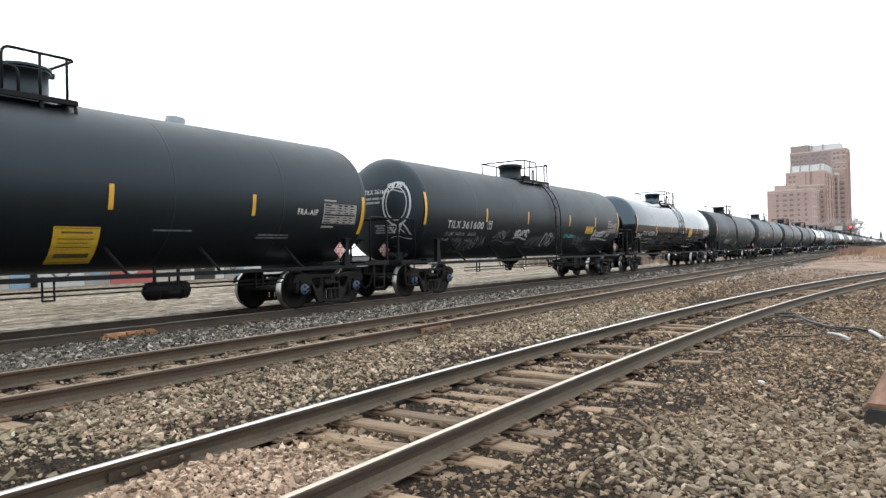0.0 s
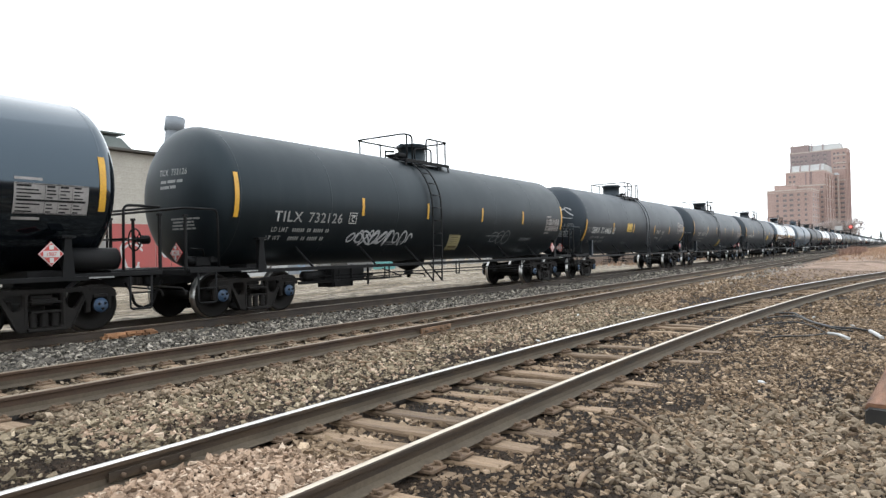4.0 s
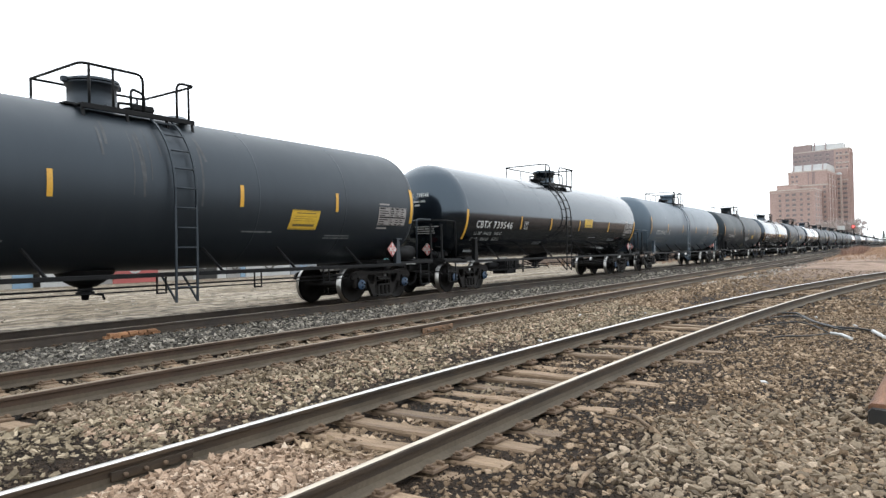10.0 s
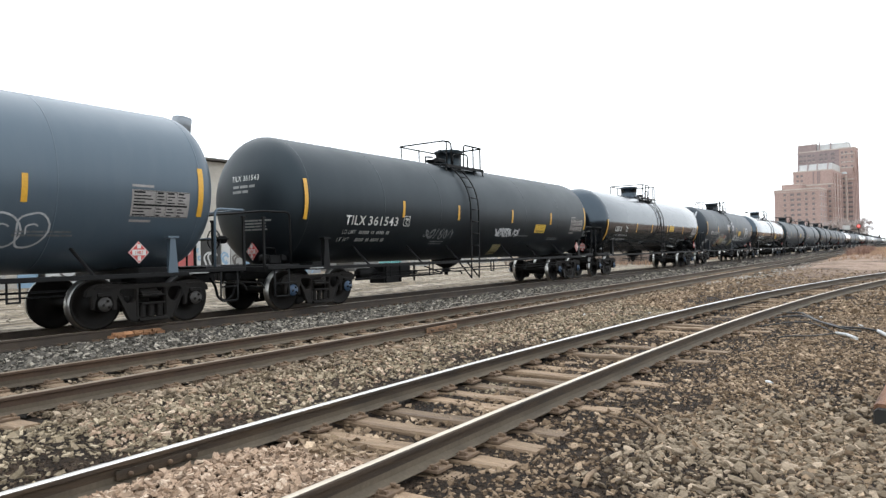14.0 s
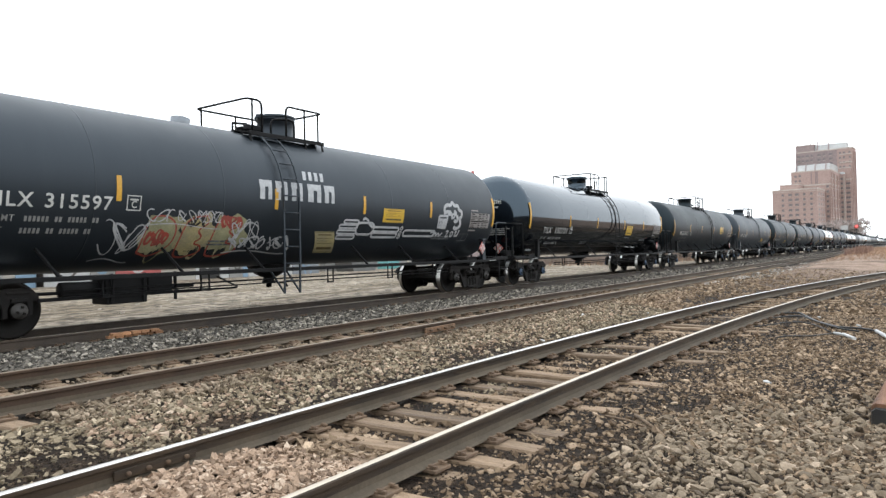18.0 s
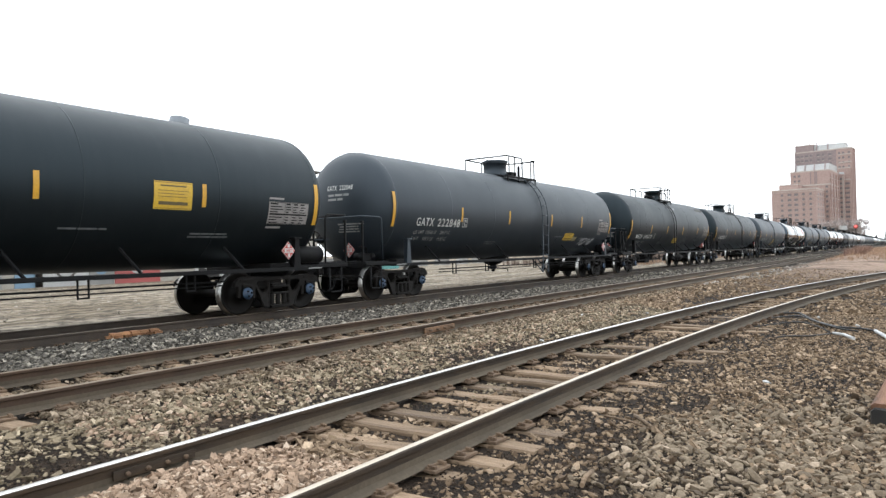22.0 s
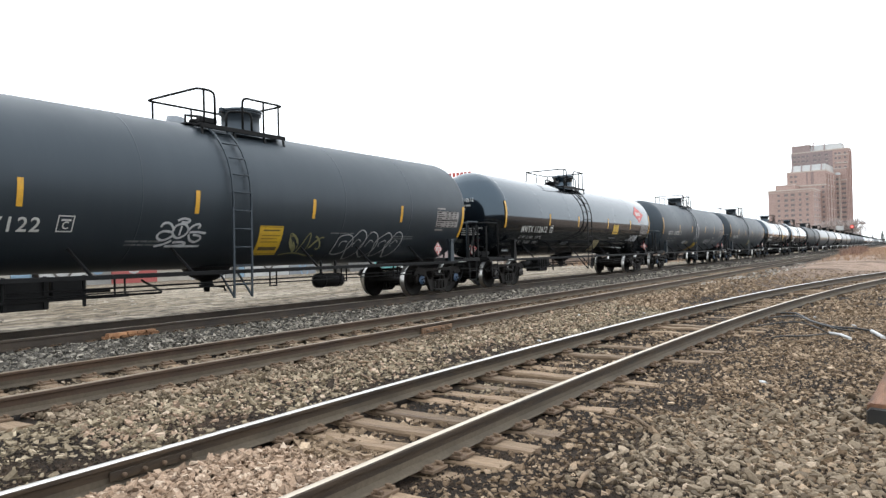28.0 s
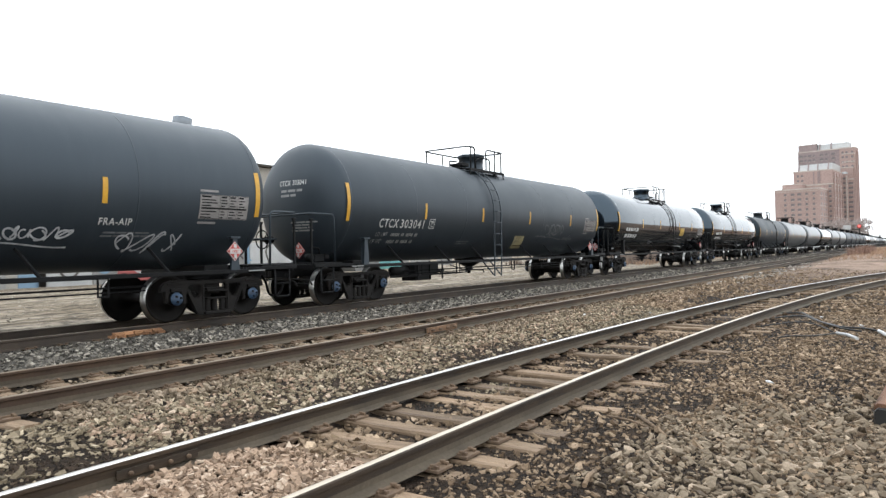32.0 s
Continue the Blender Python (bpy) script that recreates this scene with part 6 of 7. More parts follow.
    dict(plan="B", coat="worn", fat=0.046, barrel=2.7, sign=6.44, number="MTZX  300070", cols=(-6.83, -5.84, -5.6, -4.28), nz=1.725, weigh=("195400 LB", "88600 KG", "90600 LB", "41100 KG"), nh=0.19, bold=0.05, fit=(0.48, 0.06, -0.17), low=1.68, mid=1.98, end=1, rings=(-6.6, -5.6, -2.6, 2.6, 5.0), label="weathered black tank car with visible weld rings",
         notes=[(0.07, 1.50, 0.85, 0.275, -0.12, 0)], marks=(-4.68, -1.78, 1.42, 4.90), tags=[(S, "f", 0.82, 1.30, 0.5, 0.26, M_SPRAYD, 152, 0.022), (S, "f", 1.25, 1.45, 1.7, 0.30, M_SPRAYD, 151, 0.014), ("p", "f", 0.20, 3.44, 0.36, 0.07, W_, 153, 0), ("p", "f", 5.6, 3.52, 2.2, 0.22, M_RUSTP, 154, 0)]),
    dict(plan="A", coat="worn", fat=0.02, number="GATX 229032", bold=0.03, nz=1.78, low=1.68, mid=2.08, end=1, rings=(-6.6, -5.2, -3.8, -2.4, 2.4, 3.8, 5.2, 6.6), label="weathered black tank car with many weld rings", marks=(-4.39, -1.27, 1.95, 5.02)),
    dict(plan="B", coat="slate", fit=(0.5, 0.2, -0.09), barrel=2.6, number="GATX 227122", cols=(-6.51, -5.57, -5.33, -4.25), nz=1.68, bold=0.05, low=1.68, mid=2.05, end=1, label="slate grey tank car with a slanted yellow notice and tags", marks=(-4.6, -1.51, 1.54, 4.77),
         notes=[(0.24, 1.255, 0.65, 0.61, -0.16, 0)], sign=6.45, tags=[(B, "f", 2.6, 1.18, 2.5, 0.58, W_, 172, 0.025), (S, "f", 1.0, 1.30, 1.15, 0.42, G_, 173, 0.03)], extras=[swirl_tag]),
    dict(plan="B", coat="gloss", fit=(-0.3, 0.43, 0.55), nose=0.75, fat=-0.01, number="MWTX 112612", cols=(-6.62, -5.73, -5.57, -4.57), nz=1.89, weigh=("206900LB", "93 800 KG", "79100LB", "35 900 KG"), bold=0.05, cap=M_CAPD, label="glossy black tank car with a red diamond emblem", notes=[(2.46, 1.905, 0.68, 0.42, 0, 0), (0.86, 1.185, 0.66, 0.445, -0.28, 1)], marks=(-4.42, -1.66, 1.72, 4.79), mid=2.16,
         tags=[(S, "f", 5.05, 1.58, 1.15, 0.3, W_, 181, 0.045)], extras=[red_diamond_mark]),
    dict(plan="B", coat="slate", sign=7.2, marks=(-4.48, -1.56, 2.0, 4.60), fat=-0.008, number="GATX  224783", cols=(-6.78, -5.82, -5.62, -4.54), nz=1.98, weigh=("195100 LB", "88450 KG", "90900 LB", "41230 KG"), bold=0.05, label="slate grey tank car with white chalk-like graffiti", notes=[(0.20, 1.06, 0.90, 0.48, -0.18, 0), (-2.02, 1.45, 0.52, 0.15, 0, 1)], mid=2.15,
         tags=[("w", "f", 4.55, 1.80, 0.58, 0.12, M_WHITE, "FRA-AIP", 0), (S, "f", -0.55, 1.70, 0.5, 0.26, W_, 191, 0.03), (S, "f", -0.62, 1.98, 0.42, 0.26, W_, 195, 0.03), (S, "f", -0.66, 2.26, 0.36, 0.26, W_, 196, 0.03), (S, "f", -0.40, 2.52, 0.40, 0.24, W_, 197, 0.03), (S, "f", -0.08, 2.30, 0.36, 0.24, W_, 198, 0.03), (S, "f", 0.10, 2.05, 0.34, 0.24, W_, 199, 0.03), (S, "f", 0.16, 1.80, 0.34, 0.24, W_, 200, 0.03), (S, "f", -3.0, 1.45, 1.1, 0.22, W_, 192, 0.03), (S, "f", -2.75, 1.10, 0.95, 0.28, D_, 201, 0.03), (S, "f", -4.7, 1.45, 1.3, 0.42, M_SPRAYK, 202, 0.03), (S, "f", -2.75, 1.70, 0.9, 0.30, M_SPRAYK, 203, 0.025), (S, "f", 2.55, 1.52, 1.6, 0.24, W_, 193, 0.03), (S, "f", 4.9, 1.32, 1.3, 0.38, W_, 194, 0.025)]),
    dict(plan="B", coat="slate", number="CTCX 303041", cols=(-6.66, -5.89, -5.8, -4.76), nz=1.89, bold=0.02, label="slate grey tank car with faint graffiti", notes=[(0.95, 1.305, 0.69, 0.42, -0.25, 1)], tags=[(S, "f", 2.8, 1.72, 1.7, 0.5, D_, 201, 0.035)], marks=(-4.73, -1.69, 1.50, 4.98), mid=2.14),
    dict(plan="A", coat="gloss", label="glossy black tank car", notes=[(2.4, 1.9, 0.8, 0.42, 0, 0)], tags=[("t", "f", -6.9, 2.05, 2.1, 2, M_WHITE, 3, 0)]),
    dict(plan="B", coat="gloss", label="glossy black tank car", tags=[("t", "f", -6.9, 2.05, 2.1, 2, M_WHITE, 3, 0)]),
    dict(plan="A", coat="worn", label="rusty brown-black tank car"),
]
# the pale coats imitate brightness that distance gives to dark tanks
FAR_COATS = ["pale", "slate", "gloss", "pale", "satin", "pale", "slate", "semi", "pale", "worn", "gloss", "slate"]
TRAIN = []


def far_car(x, coat, simple):
    """A car that stays far off: shell, manway, rails, sills and running gear in few parts."""
    set_body()
    car = new("tank_car")
    tagged(car, {"worn": "weathered black tank car", "pale": "tank car paled for haze and sheen", "gloss": "glossy black tank car"}.get(coat, "dark grey tank car") + " far along the train", "tank car", "cars of the tank train")
    car.matrix_basis = pose(x, Y_TRAIN, 0)
    put("tank", shaped("tank", make_shell, M_IRON), car, None, PAINT[coat])
    put("manway_housing", kept("manway_housing", make_housing, M_IRON), car, pose(0.05, 0, 0))
    put("manway_cover", kept("manway_cover", make_cover, M_IRON), car, pose(0.05, 0, 0))
    put("side_sill", kept("side_sill", make_side_sill, M_IRON), car)
    put("walkway", kept("walkway", make_deck, M_IRON), car)
    for key in ("near_railA", "far_railA"):
        put("guard_rail", MESH[key], car)
    if not simple:
        for x_, y_ in POSTS[:5]:
            put("guard_post", MESH["guard_post"], car, pose(x_, y_, 0))
        for sx in (-7.86, 7.78, -4.48, -1.56, 2.13, 4.88):
            z1 = 2.92 if abs(sx) > 7 else 2.65
            decal(car, "reflector", ("far", sx), lambda bm: quad(bm, on_flank, sx - 0.05, 2.12, sx + 0.05, z1, 0.008, 0.0, 6), (M_STRIPE,))
    for key in ("end_sill", "end_rail", "coupler"):
        for s in ("_lead", "_tail"):
            if key != "end_rail" or not simple:
                put(key, MESH[key + s], car)
    for s in (-1, 1):
        if simple:
            truck = car
            for w in (-0.89, 0.89):
                put("wheelset", MESH["wheelset_grey"], car, pose(s * 7.04 + w, 0, R_WHEEL))
            put("side_frame", MESH["side_frame"], car, pose(s * 7.04, -1.0, 0))
        else:
            add_truck(car, 7.04 * s, M_CAPD)
    return car


def make_train():
    slack = {0: 0.0, 1: -0.04, 2: 0.05, 3: 0.06, 4: -0.03, 5: -0.04, 6: -0.08, 7: -0.05, 8: 0.07, 9: 0.07, 11: 0.02, 12: -0.04, 13: -0.11, 15: 0.16, 16: 0.02, 17: -0.02}
    for k in range(66):
        x = FIRST + PITCH * k + slack.get(k, 0.0)
        if k < len(CARS):
            TRAIN.append((tank_car(CARS[k], x), x))
        else:
            TRAIN.append((far_car(x, FAR_COATS[(k * 5) % 12], k > 32), x))


make_train()


# ---- surroundings ----
M_CREAM = surf("cream_block_wall", (0.315, 0.2925, 0.2536), (0.3915, 0.3663, 0.3204), 0.85, 0.6, 14, bumpy=0.3, dist=0.02)
# both far bricks are lightened: distance haze is put into their colour
M_BRICK = surf("hazed_red_brick", (0.3105, 0.2223, 0.1967), (0.3645, 0.2646, 0.2359), 0.9, 0.05, 1.2, island=0.03)
M_BRICKD = surf("hazed_dark_brick", (0.215, 0.172, 0.170), (0.275, 0.214, 0.206), 0.9, 0.05, 1.2)
M_BANDS = surf("pale_stone_band", (0.4374, 0.3744, 0.3281), (0.3766, 0.3276, 0.2893), 0.85, 0.1, 2.0)
M_ROOFM = surf("pale_roof_metal", (0.4212, 0.4212, 0.4107), (0.3393, 0.3393, 0.3355), 0.6, 0.1, 2.0)
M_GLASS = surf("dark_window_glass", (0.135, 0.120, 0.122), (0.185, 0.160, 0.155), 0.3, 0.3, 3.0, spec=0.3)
M_DARKROOF = surf("dark_roof_edge", (0.055, 0.05, 0.045), (0.09, 0.08, 0.07), 0.8, 1.0, 20)
M_GREEN = surf("grey_green_metal", (0.115, 0.14, 0.13), (0.16, 0.18, 0.17), 0.55, 1.0, 20)
M_FLUE = surf("galvanised_flue", (0.144, 0.1643, 0.185), (0.1872, 0.2044, 0.222), 0.5, 1.5, 30)
M_MURALR = surf("red_mural", (0.36, 0.075, 0.068), (0.31, 0.085, 0.078), 0.7, 0.8, 20)
M_MURALW = surf("white_mural", (0.44, 0.44, 0.43), (0.35, 0.35, 0.345), 0.7, 0.8, 20)
M_MURALB = surf("blue_mural", (0.2, 0.3, 0.39), (0.165, 0.25, 0.34), 0.7, 0.8, 20)
M_MURALG = surf("blue_grey_mural", (0.22, 0.235, 0.25), (0.17, 0.185, 0.205), 0.7, 0.8, 20)
M_MURALT = surf("teal_mural", (0.16, 0.4, 0.39), (0.12, 0.33, 0.33), 0.7, 0.8, 20)
M_MURALS = surf("salmon_mural", (0.38, 0.21, 0.155), (0.33, 0.185, 0.14), 0.7, 0.8, 20)
M_CONC = surf("concrete_block", (0.29, 0.285, 0.27), (0.22, 0.215, 0.205), 0.9, 0.8, 20, spread=0.2)
M_STRAW = surf("dry_grass", (0.3947, 0.2626, 0.1749), (0.287, 0.1844, 0.1186), 0.9, 1.0, 10, island=0.35)
M_BRUSH = surf("reddish_brush", (0.26, 0.1593, 0.1176), (0.195, 0.1161, 0.0868), 0.9, 1.0, 10, island=0.3)
M_TWIG = surf("bare_twigs", (0.156, 0.1176, 0.0968), (0.221, 0.1704, 0.1386), 0.9, 1.0, 10, island=0.3)
# lighter copy of the twig colour; the paleness imitates haze on far trees
M_HAZETWIG = surf("hazed_far_twigs", (0.34, 0.295, 0.275), (0.42, 0.37, 0.35), 0.9, 1.0, 10, island=0.2)
# needle green raised to a pale tone in place of distance haze
M_NEEDLE = surf("hazed_conifer", (0.08, 0.098, 0.088), (0.136, 0.147, 0.136), 0.9, 1.0, 10, island=0.4)
M_WIRE = surf("black_cable", (0.0072, 0.0072, 0.0072), (0.016, 0.0144, 0.0128), 0.5, 5, 40)
M_FOIL = surf("white_wrap", (0.5, 0.5, 0.49), (0.4, 0.4, 0.39), 0.5, 6, 30)
M_LAMP = surf("red_lamp_board", (0.375, 0.06, 0.048), (0.35, 0.072, 0.054), 0.5, 2, 20)


def lit_red():
    m, n, l, b = shader("lit_red_lens")
    b.inputs["Base Color"].default_value = (0.6, 0.03, 0.03, 1)
    b.inputs["Emission Color"].default_value, b.inputs["Emission Strength"].default_value = (1.0, 0.22, 0.2, 1), 1.2
    return m


M_REDLIGHT = lit_red()

WALL_Y, WALL_X0, WALL_X1, WALL_H = 36.0, -12.0, 36.4, 7.35


def block_wall(bm):
    box(bm, ((WALL_X0 + WALL_X1) / 2, WALL_Y + 6, WALL_H / 2 - 0.3), (WALL_X1 - WALL_X0, 12, WALL_H + 0.6))


def workshop():
    hall = new("workshop_building")
    tagged(hall, "cream painted block workshop with murals along its foot", "building")
    part("wall", build(block_wall), M_CREAM, hall)
    # courses of blocks, some of them proud
    course = to_mesh("block", build(lambda bm: box(bm, (0, 0, 0), (0.58, 0.03, 0.27))), M_CREAM)
    rnd = random.Random(3)
    for j in range(8):
        for i in range(24):
            x = 15.2 + i * 0.62 + (0.31 if j % 2 else 0)
            z = 4.25 + j * 0.31
            if 15.0 < x < 26.5 and not (16.4 < x < 19.3 and z < 6.05) and not (23.9 < x < 26.1 and z < 6.05) and rnd.random() < 0.75:
                put("block", course, hall, pose(x, WALL_Y + 0.009 - 0.004 * rnd.random(), z))
    part("roof_edge", build(lambda bm: box(bm, ((WALL_X0 + WALL_X1) / 2, WALL_Y + 5.8, WALL_H + 0.09), (WALL_X1 - WALL_X0 + 0.5, 12.4, 0.14))), M_DARKROOF, hall)
    part("fascia", build(lambda bm: box(bm, (12.6, WALL_Y - 0.05, 6.88), (9.8, 0.10, 0.92))), M_DARKROOF, hall, "dark stained fascia")
    for x, w in ((17.85, 1.75), (25.0, 1.0)):
        win = new("window")
        win.parent = hall
        win.matrix_basis = pose(x, WALL_Y, 5.15)
        part("window_frame", build(lambda bm: [box(bm, (0, -0.05, s * 0.66), (w + 0.24, 0.14, 0.14)) for s in (-1, 1)] + [box(bm, (s * (w / 2 + 0.05), -0.05, 0), (0.14, 0.139, 1.2)) for s in (-1, 1)]), M_MURALW, win)
        part("pane", build(lambda bm: box(bm, (0, 0.0, 0), (w, 0.06, 1.24))), M_DARKROOF, win)
        part("shutter_box", build(lambda bm: box(bm, (-0.02, -0.03, -0.02), (w * 0.52, 0.06, 0.84))), M_BLACKB, win)
        part("shutter", build(lambda bm: [box(bm, (-0.02, -0.08, z), (w * 0.40, 0.05, 0.11)) for z in (-0.32, -0.17, -0.02, 0.13, 0.28)]), M_ROOFM, win)
    for x, z in ((16.1, 2.9), (19.9, 2.7)):
        part("meter_box", build(lambda bm: box(bm, (x, WALL_Y - 0.12, z), (0.5, 0.24, 0.8))), M_CONC, hall)
        part("conduit", build(lambda bm: tube(bm, [(x, WALL_Y - 0.1, z + 0.4), (x, WALL_Y - 0.1, 4.3)], 0.04)), M_CONC, hall)
    part("drainpipe", build(lambda bm: tube(bm, [(16.64, WALL_Y - 0.14, 0.0), (16.64, WALL_Y - 0.14, 3.3)], 0.16, 8)), M_BLACKB, hall)
    part("conduit", build(lambda bm: tube(bm, [(15.2, WALL_Y - 0.06, 3.75), (19.6, WALL_Y - 0.06, 3.7)], 0.05)), M_DARKROOF, hall)
    part("stain_ledge", build(lambda bm: box(bm, (17.2, WALL_Y - 0.03, 6.1), (3.0, 0.06, 0.14))), M_CONC, hall)
    # murals: painted panels and outlined shapes
    paints = [(12.3, 15.0, -0.05, 2.3, M_CONC), (15.05, 15.9, 1.5, 2.7, M_MURALS), (15.55, 16.5, -0.05, 1.45, M_MURALB), (16.85, 19.2, -0.05, 2.8, M_MURALW), (19.25, 20.6, -0.05, 2.4, M_CONC),
              (20.65, 23.4, -0.05, 3.3, M_MURALR), (23.45, 24.4, 0.65, 3.25, M_MURALR), (24.45, 25.7, 0.65, 3.4, M_MURALR), (25.75, 26.0, -0.05, 3.0, M_MURALW), (26.05, 27.5, -0.05, 2.4, M_BLACKB), (27.55, 28.2, -0.05, 2.6, M_MURALW),
              (28.25, 29.3, -0.05, 2.2, M_CONC), (29.35, 29.75, -0.05, 2.4, M_MURALB), (29.8, 33.7, -0.05, 2.2, M_MURALW), (33.75, 36.35, -0.05, 1.6, M_MURALG)]
    for k, (a, b, z0, z1, mt) in enumerate(paints):
        part("mural_panel", build(lambda bm: box(bm, ((a + b) / 2, WALL_Y - 0.02, (z0 + z1) / 2), (b - a, 0.06, z1 - z0))), mt, hall)

        def shapes(bm):
            rnd = random.Random(40 + k)
            for q in range(2):
                cx, cz, r = (a + b) / 2 + rnd.uniform(-0.2, 0.2), (z0 + z1) / 2 + rnd.uniform(-0.3, 0.3), rnd.uniform(0.3, 0.5) * min(b - a, z1 - z0)
                pts = [(cx + r * 0.7 * math.cos(t) * (1 + 0.2 * math.sin(3 * t)), cz + r * math.sin(t)) for t in (0.5 + 5.2 * i / 16 for i in range(17))]
                stroke(bm, lambda u, v, q_: Vector((u, WALL_Y - 0.056 - q_, v)), pts, 0.12, 0.002 * q)
        part("mural_line", build(shapes), M_MURALW if mt in (M_MURALR, M_MURALT, M_BLACKB) else M_DARKROOF if k % 2 else M_MURALB, hall)
    # stack and roof box
    stack = new("roof_flue")
    tagged(stack, "leaning galvanised flue with a wide cowl on the workshop roof", "chimney")
    stack.matrix_basis = pose(25.65, 37.6, WALL_H + 0.10, 0, 8.5, 0)
    part("pipe", build(lambda bm: lathe(bm, [(-0.3, 0.50), (2.2, 0.50)], "Z", 24)), M_FLUE, stack)
    part("cowl", build(lambda bm: lathe(bm, [(1.85, 0.51), (1.86, 0.60), (2.72, 0.60), (2.73, 0.54), (2.65, 0.53), (2.6, 0.0)], "Z", 24)), M_FLUE, stack)
    unit = new("roof_unit")
    tagged(unit, "grey-green sheet metal box on the workshop roof", "roof unit")
    unit.matrix_basis = pose(20.6, 38.2, WALL_H + 0.18)
    part("casing", build(lambda bm: plate(bm, [(-5.6, 0), (3.4, 0), (2.6, 0.62), (2.2, 1.0), (-5.2, 1.25)], 0, 4)), M_GREEN, unit)
    part("lid", build(lambda bm: box(bm, (-1.4, 2, 1.25), (7.6, 4.2, 0.10))), M_GREEN, unit)
    skylight = new("roof_skylight")
    tagged(skylight, "pale glazed skylight ridge on the workshop roof", "skylight")
    skylight.matrix_basis = pose(28.2, 38.6, WALL_H + 0.18)
    part("glazing", build(lambda bm: plate(bm, [(-1.6, 0), (3.6, 0), (3.2, 0.42), (-1.2, 0.5)], 0, 2.5)), M_FLUE, skylight)
    part("curb", build(lambda bm: box(bm, (1.0, 1.25, 0.03), (5.6, 2.8, 0.08))), M_GREEN, skylight)


workshop()


def yard_clutter():
    rnd = random.Random(17)
    # row of concrete blocks and bins at the back of the lot
    x = 35.5
    for k in range(12):
        w = rnd.uniform(1.2, 2.4)
        ob = new("concrete_block")
        tagged(ob, "grey concrete barrier block at the back of the lot", "barrier", "barrier blocks")
        ob.matrix_basis = pose(x, 39 + 0.25 * k, -0.04, 0, 0, rnd.uniform(-5, 5))
        h = rnd.uniform(0.75, 1.15)
        part("block_body", build(lambda bm: plate(bm, [(-w / 2, 0), (w / 2, 0), (w / 2, h * 0.4), (w / 2 - 0.1, h), (-w / 2 + 0.1, h), (-w / 2, h * 0.4)], -0.35, 0.35)), M_CONC, ob)
        part("lifting_eye", build(lambda bm: tube(bm, bent([(-0.12, 0, h - 0.02), (-0.12, 0, h + 0.12), (0.12, 0, h + 0.12), (0.12, 0, h - 0.02)]), 0.02, 6)), M_IRON, ob)
        x += w + rnd.uniform(0.3, 2.6)
    tarp = new("teal_container")
    tagged(tarp, "small teal storage container with ribbed sides", "container")
    tarp.matrix_basis = pose(46.5, 37.5, -0.04)
    part("body", build(lambda bm: box(bm, (0, 0, 0.55), (1.6, 1.2, 1.1))), M_MURALT, tarp)
    for i in range(5):
        part("rib", build(lambda bm: box(bm, (-0.64 + i * 0.32, -0.62, 0.55), (0.10, 0.06, 0.95))), M_MURALT, tarp)
    bin_ = new("skip")
    tagged(bin_, "dark steel skip at the back of the lot", "skip")
    bin_.matrix_basis = pose(41.0, 36.4, -0.04)
    part("tub", build(lambda bm: plate(bm, [(-1.3, 0), (1.3, 0), (1.7, 1.2), (-1.7, 1.2)], -0.9, 0.9)), M_GREY, bin_)
    part("rim", build(lambda bm: box(bm, (0, 0, 1.22), (3.5, 1.95, 0.08))), M_IRON, bin_)


yard_clutter()


# a low bank of rubble and dry weeds beyond the lot
def bank(name, label, x0, x1, y0, y1, h, count, material, blade, seed, z_fn=None):
    """Tufts of thin blades, each its own little fan."""
    rng = np.random.default_rng(seed)
    vs, fs = [], []
    for _ in range(count):
        x, y = rng.uniform(x0, x1), rng.uniform(y0, y1)
        z = (z_fn or ground_z)(x, y) - 0.03
        hh = h * rng.uniform(0.4, 1.15)
        for _ in range(blade):
            a, lean = rng.uniform(0, 6.28), rng.uniform(0.1, 0.55) * hh
            w = hh * rng.uniform(0.02, 0.045)
            b = len(vs)
            dx, dy = math.cos(a), math.sin(a)
            vs += [(x - dy * w, y + dx * w, z), (x + dy * w, y - dx * w, z), (x + dx * lean, y + dy * lean, z + hh)]
            fs.append((b, b + 1, b + 2))
    ob = new(name, raw_mesh(name, vs, fs, material))
    return tagged(ob, label, "dry grass", kind="stuff")


bank("dry_grass", "tall tan dry grass on the bank beside the siding", 58, 170, -2, 5.0, 0.34, 3600, M_STRAW, 7, 1)
bank("dry_weeds", "reddish brown leafless brush by the siding bank", 70, 98, 2.9, 4.4, 0.85, 150, M_BRUSH, 9, 2)
bank("dry_weeds", "brown dead weeds behind the train", 52, 130, 17, 30, 0.9, 3200, M_TWIG, 6, 3)
bank("dry_grass", "low tan dry grass behind the train", 48, 160, 15.5, 24, 0.45, 3200, M_STRAW, 6, 4)


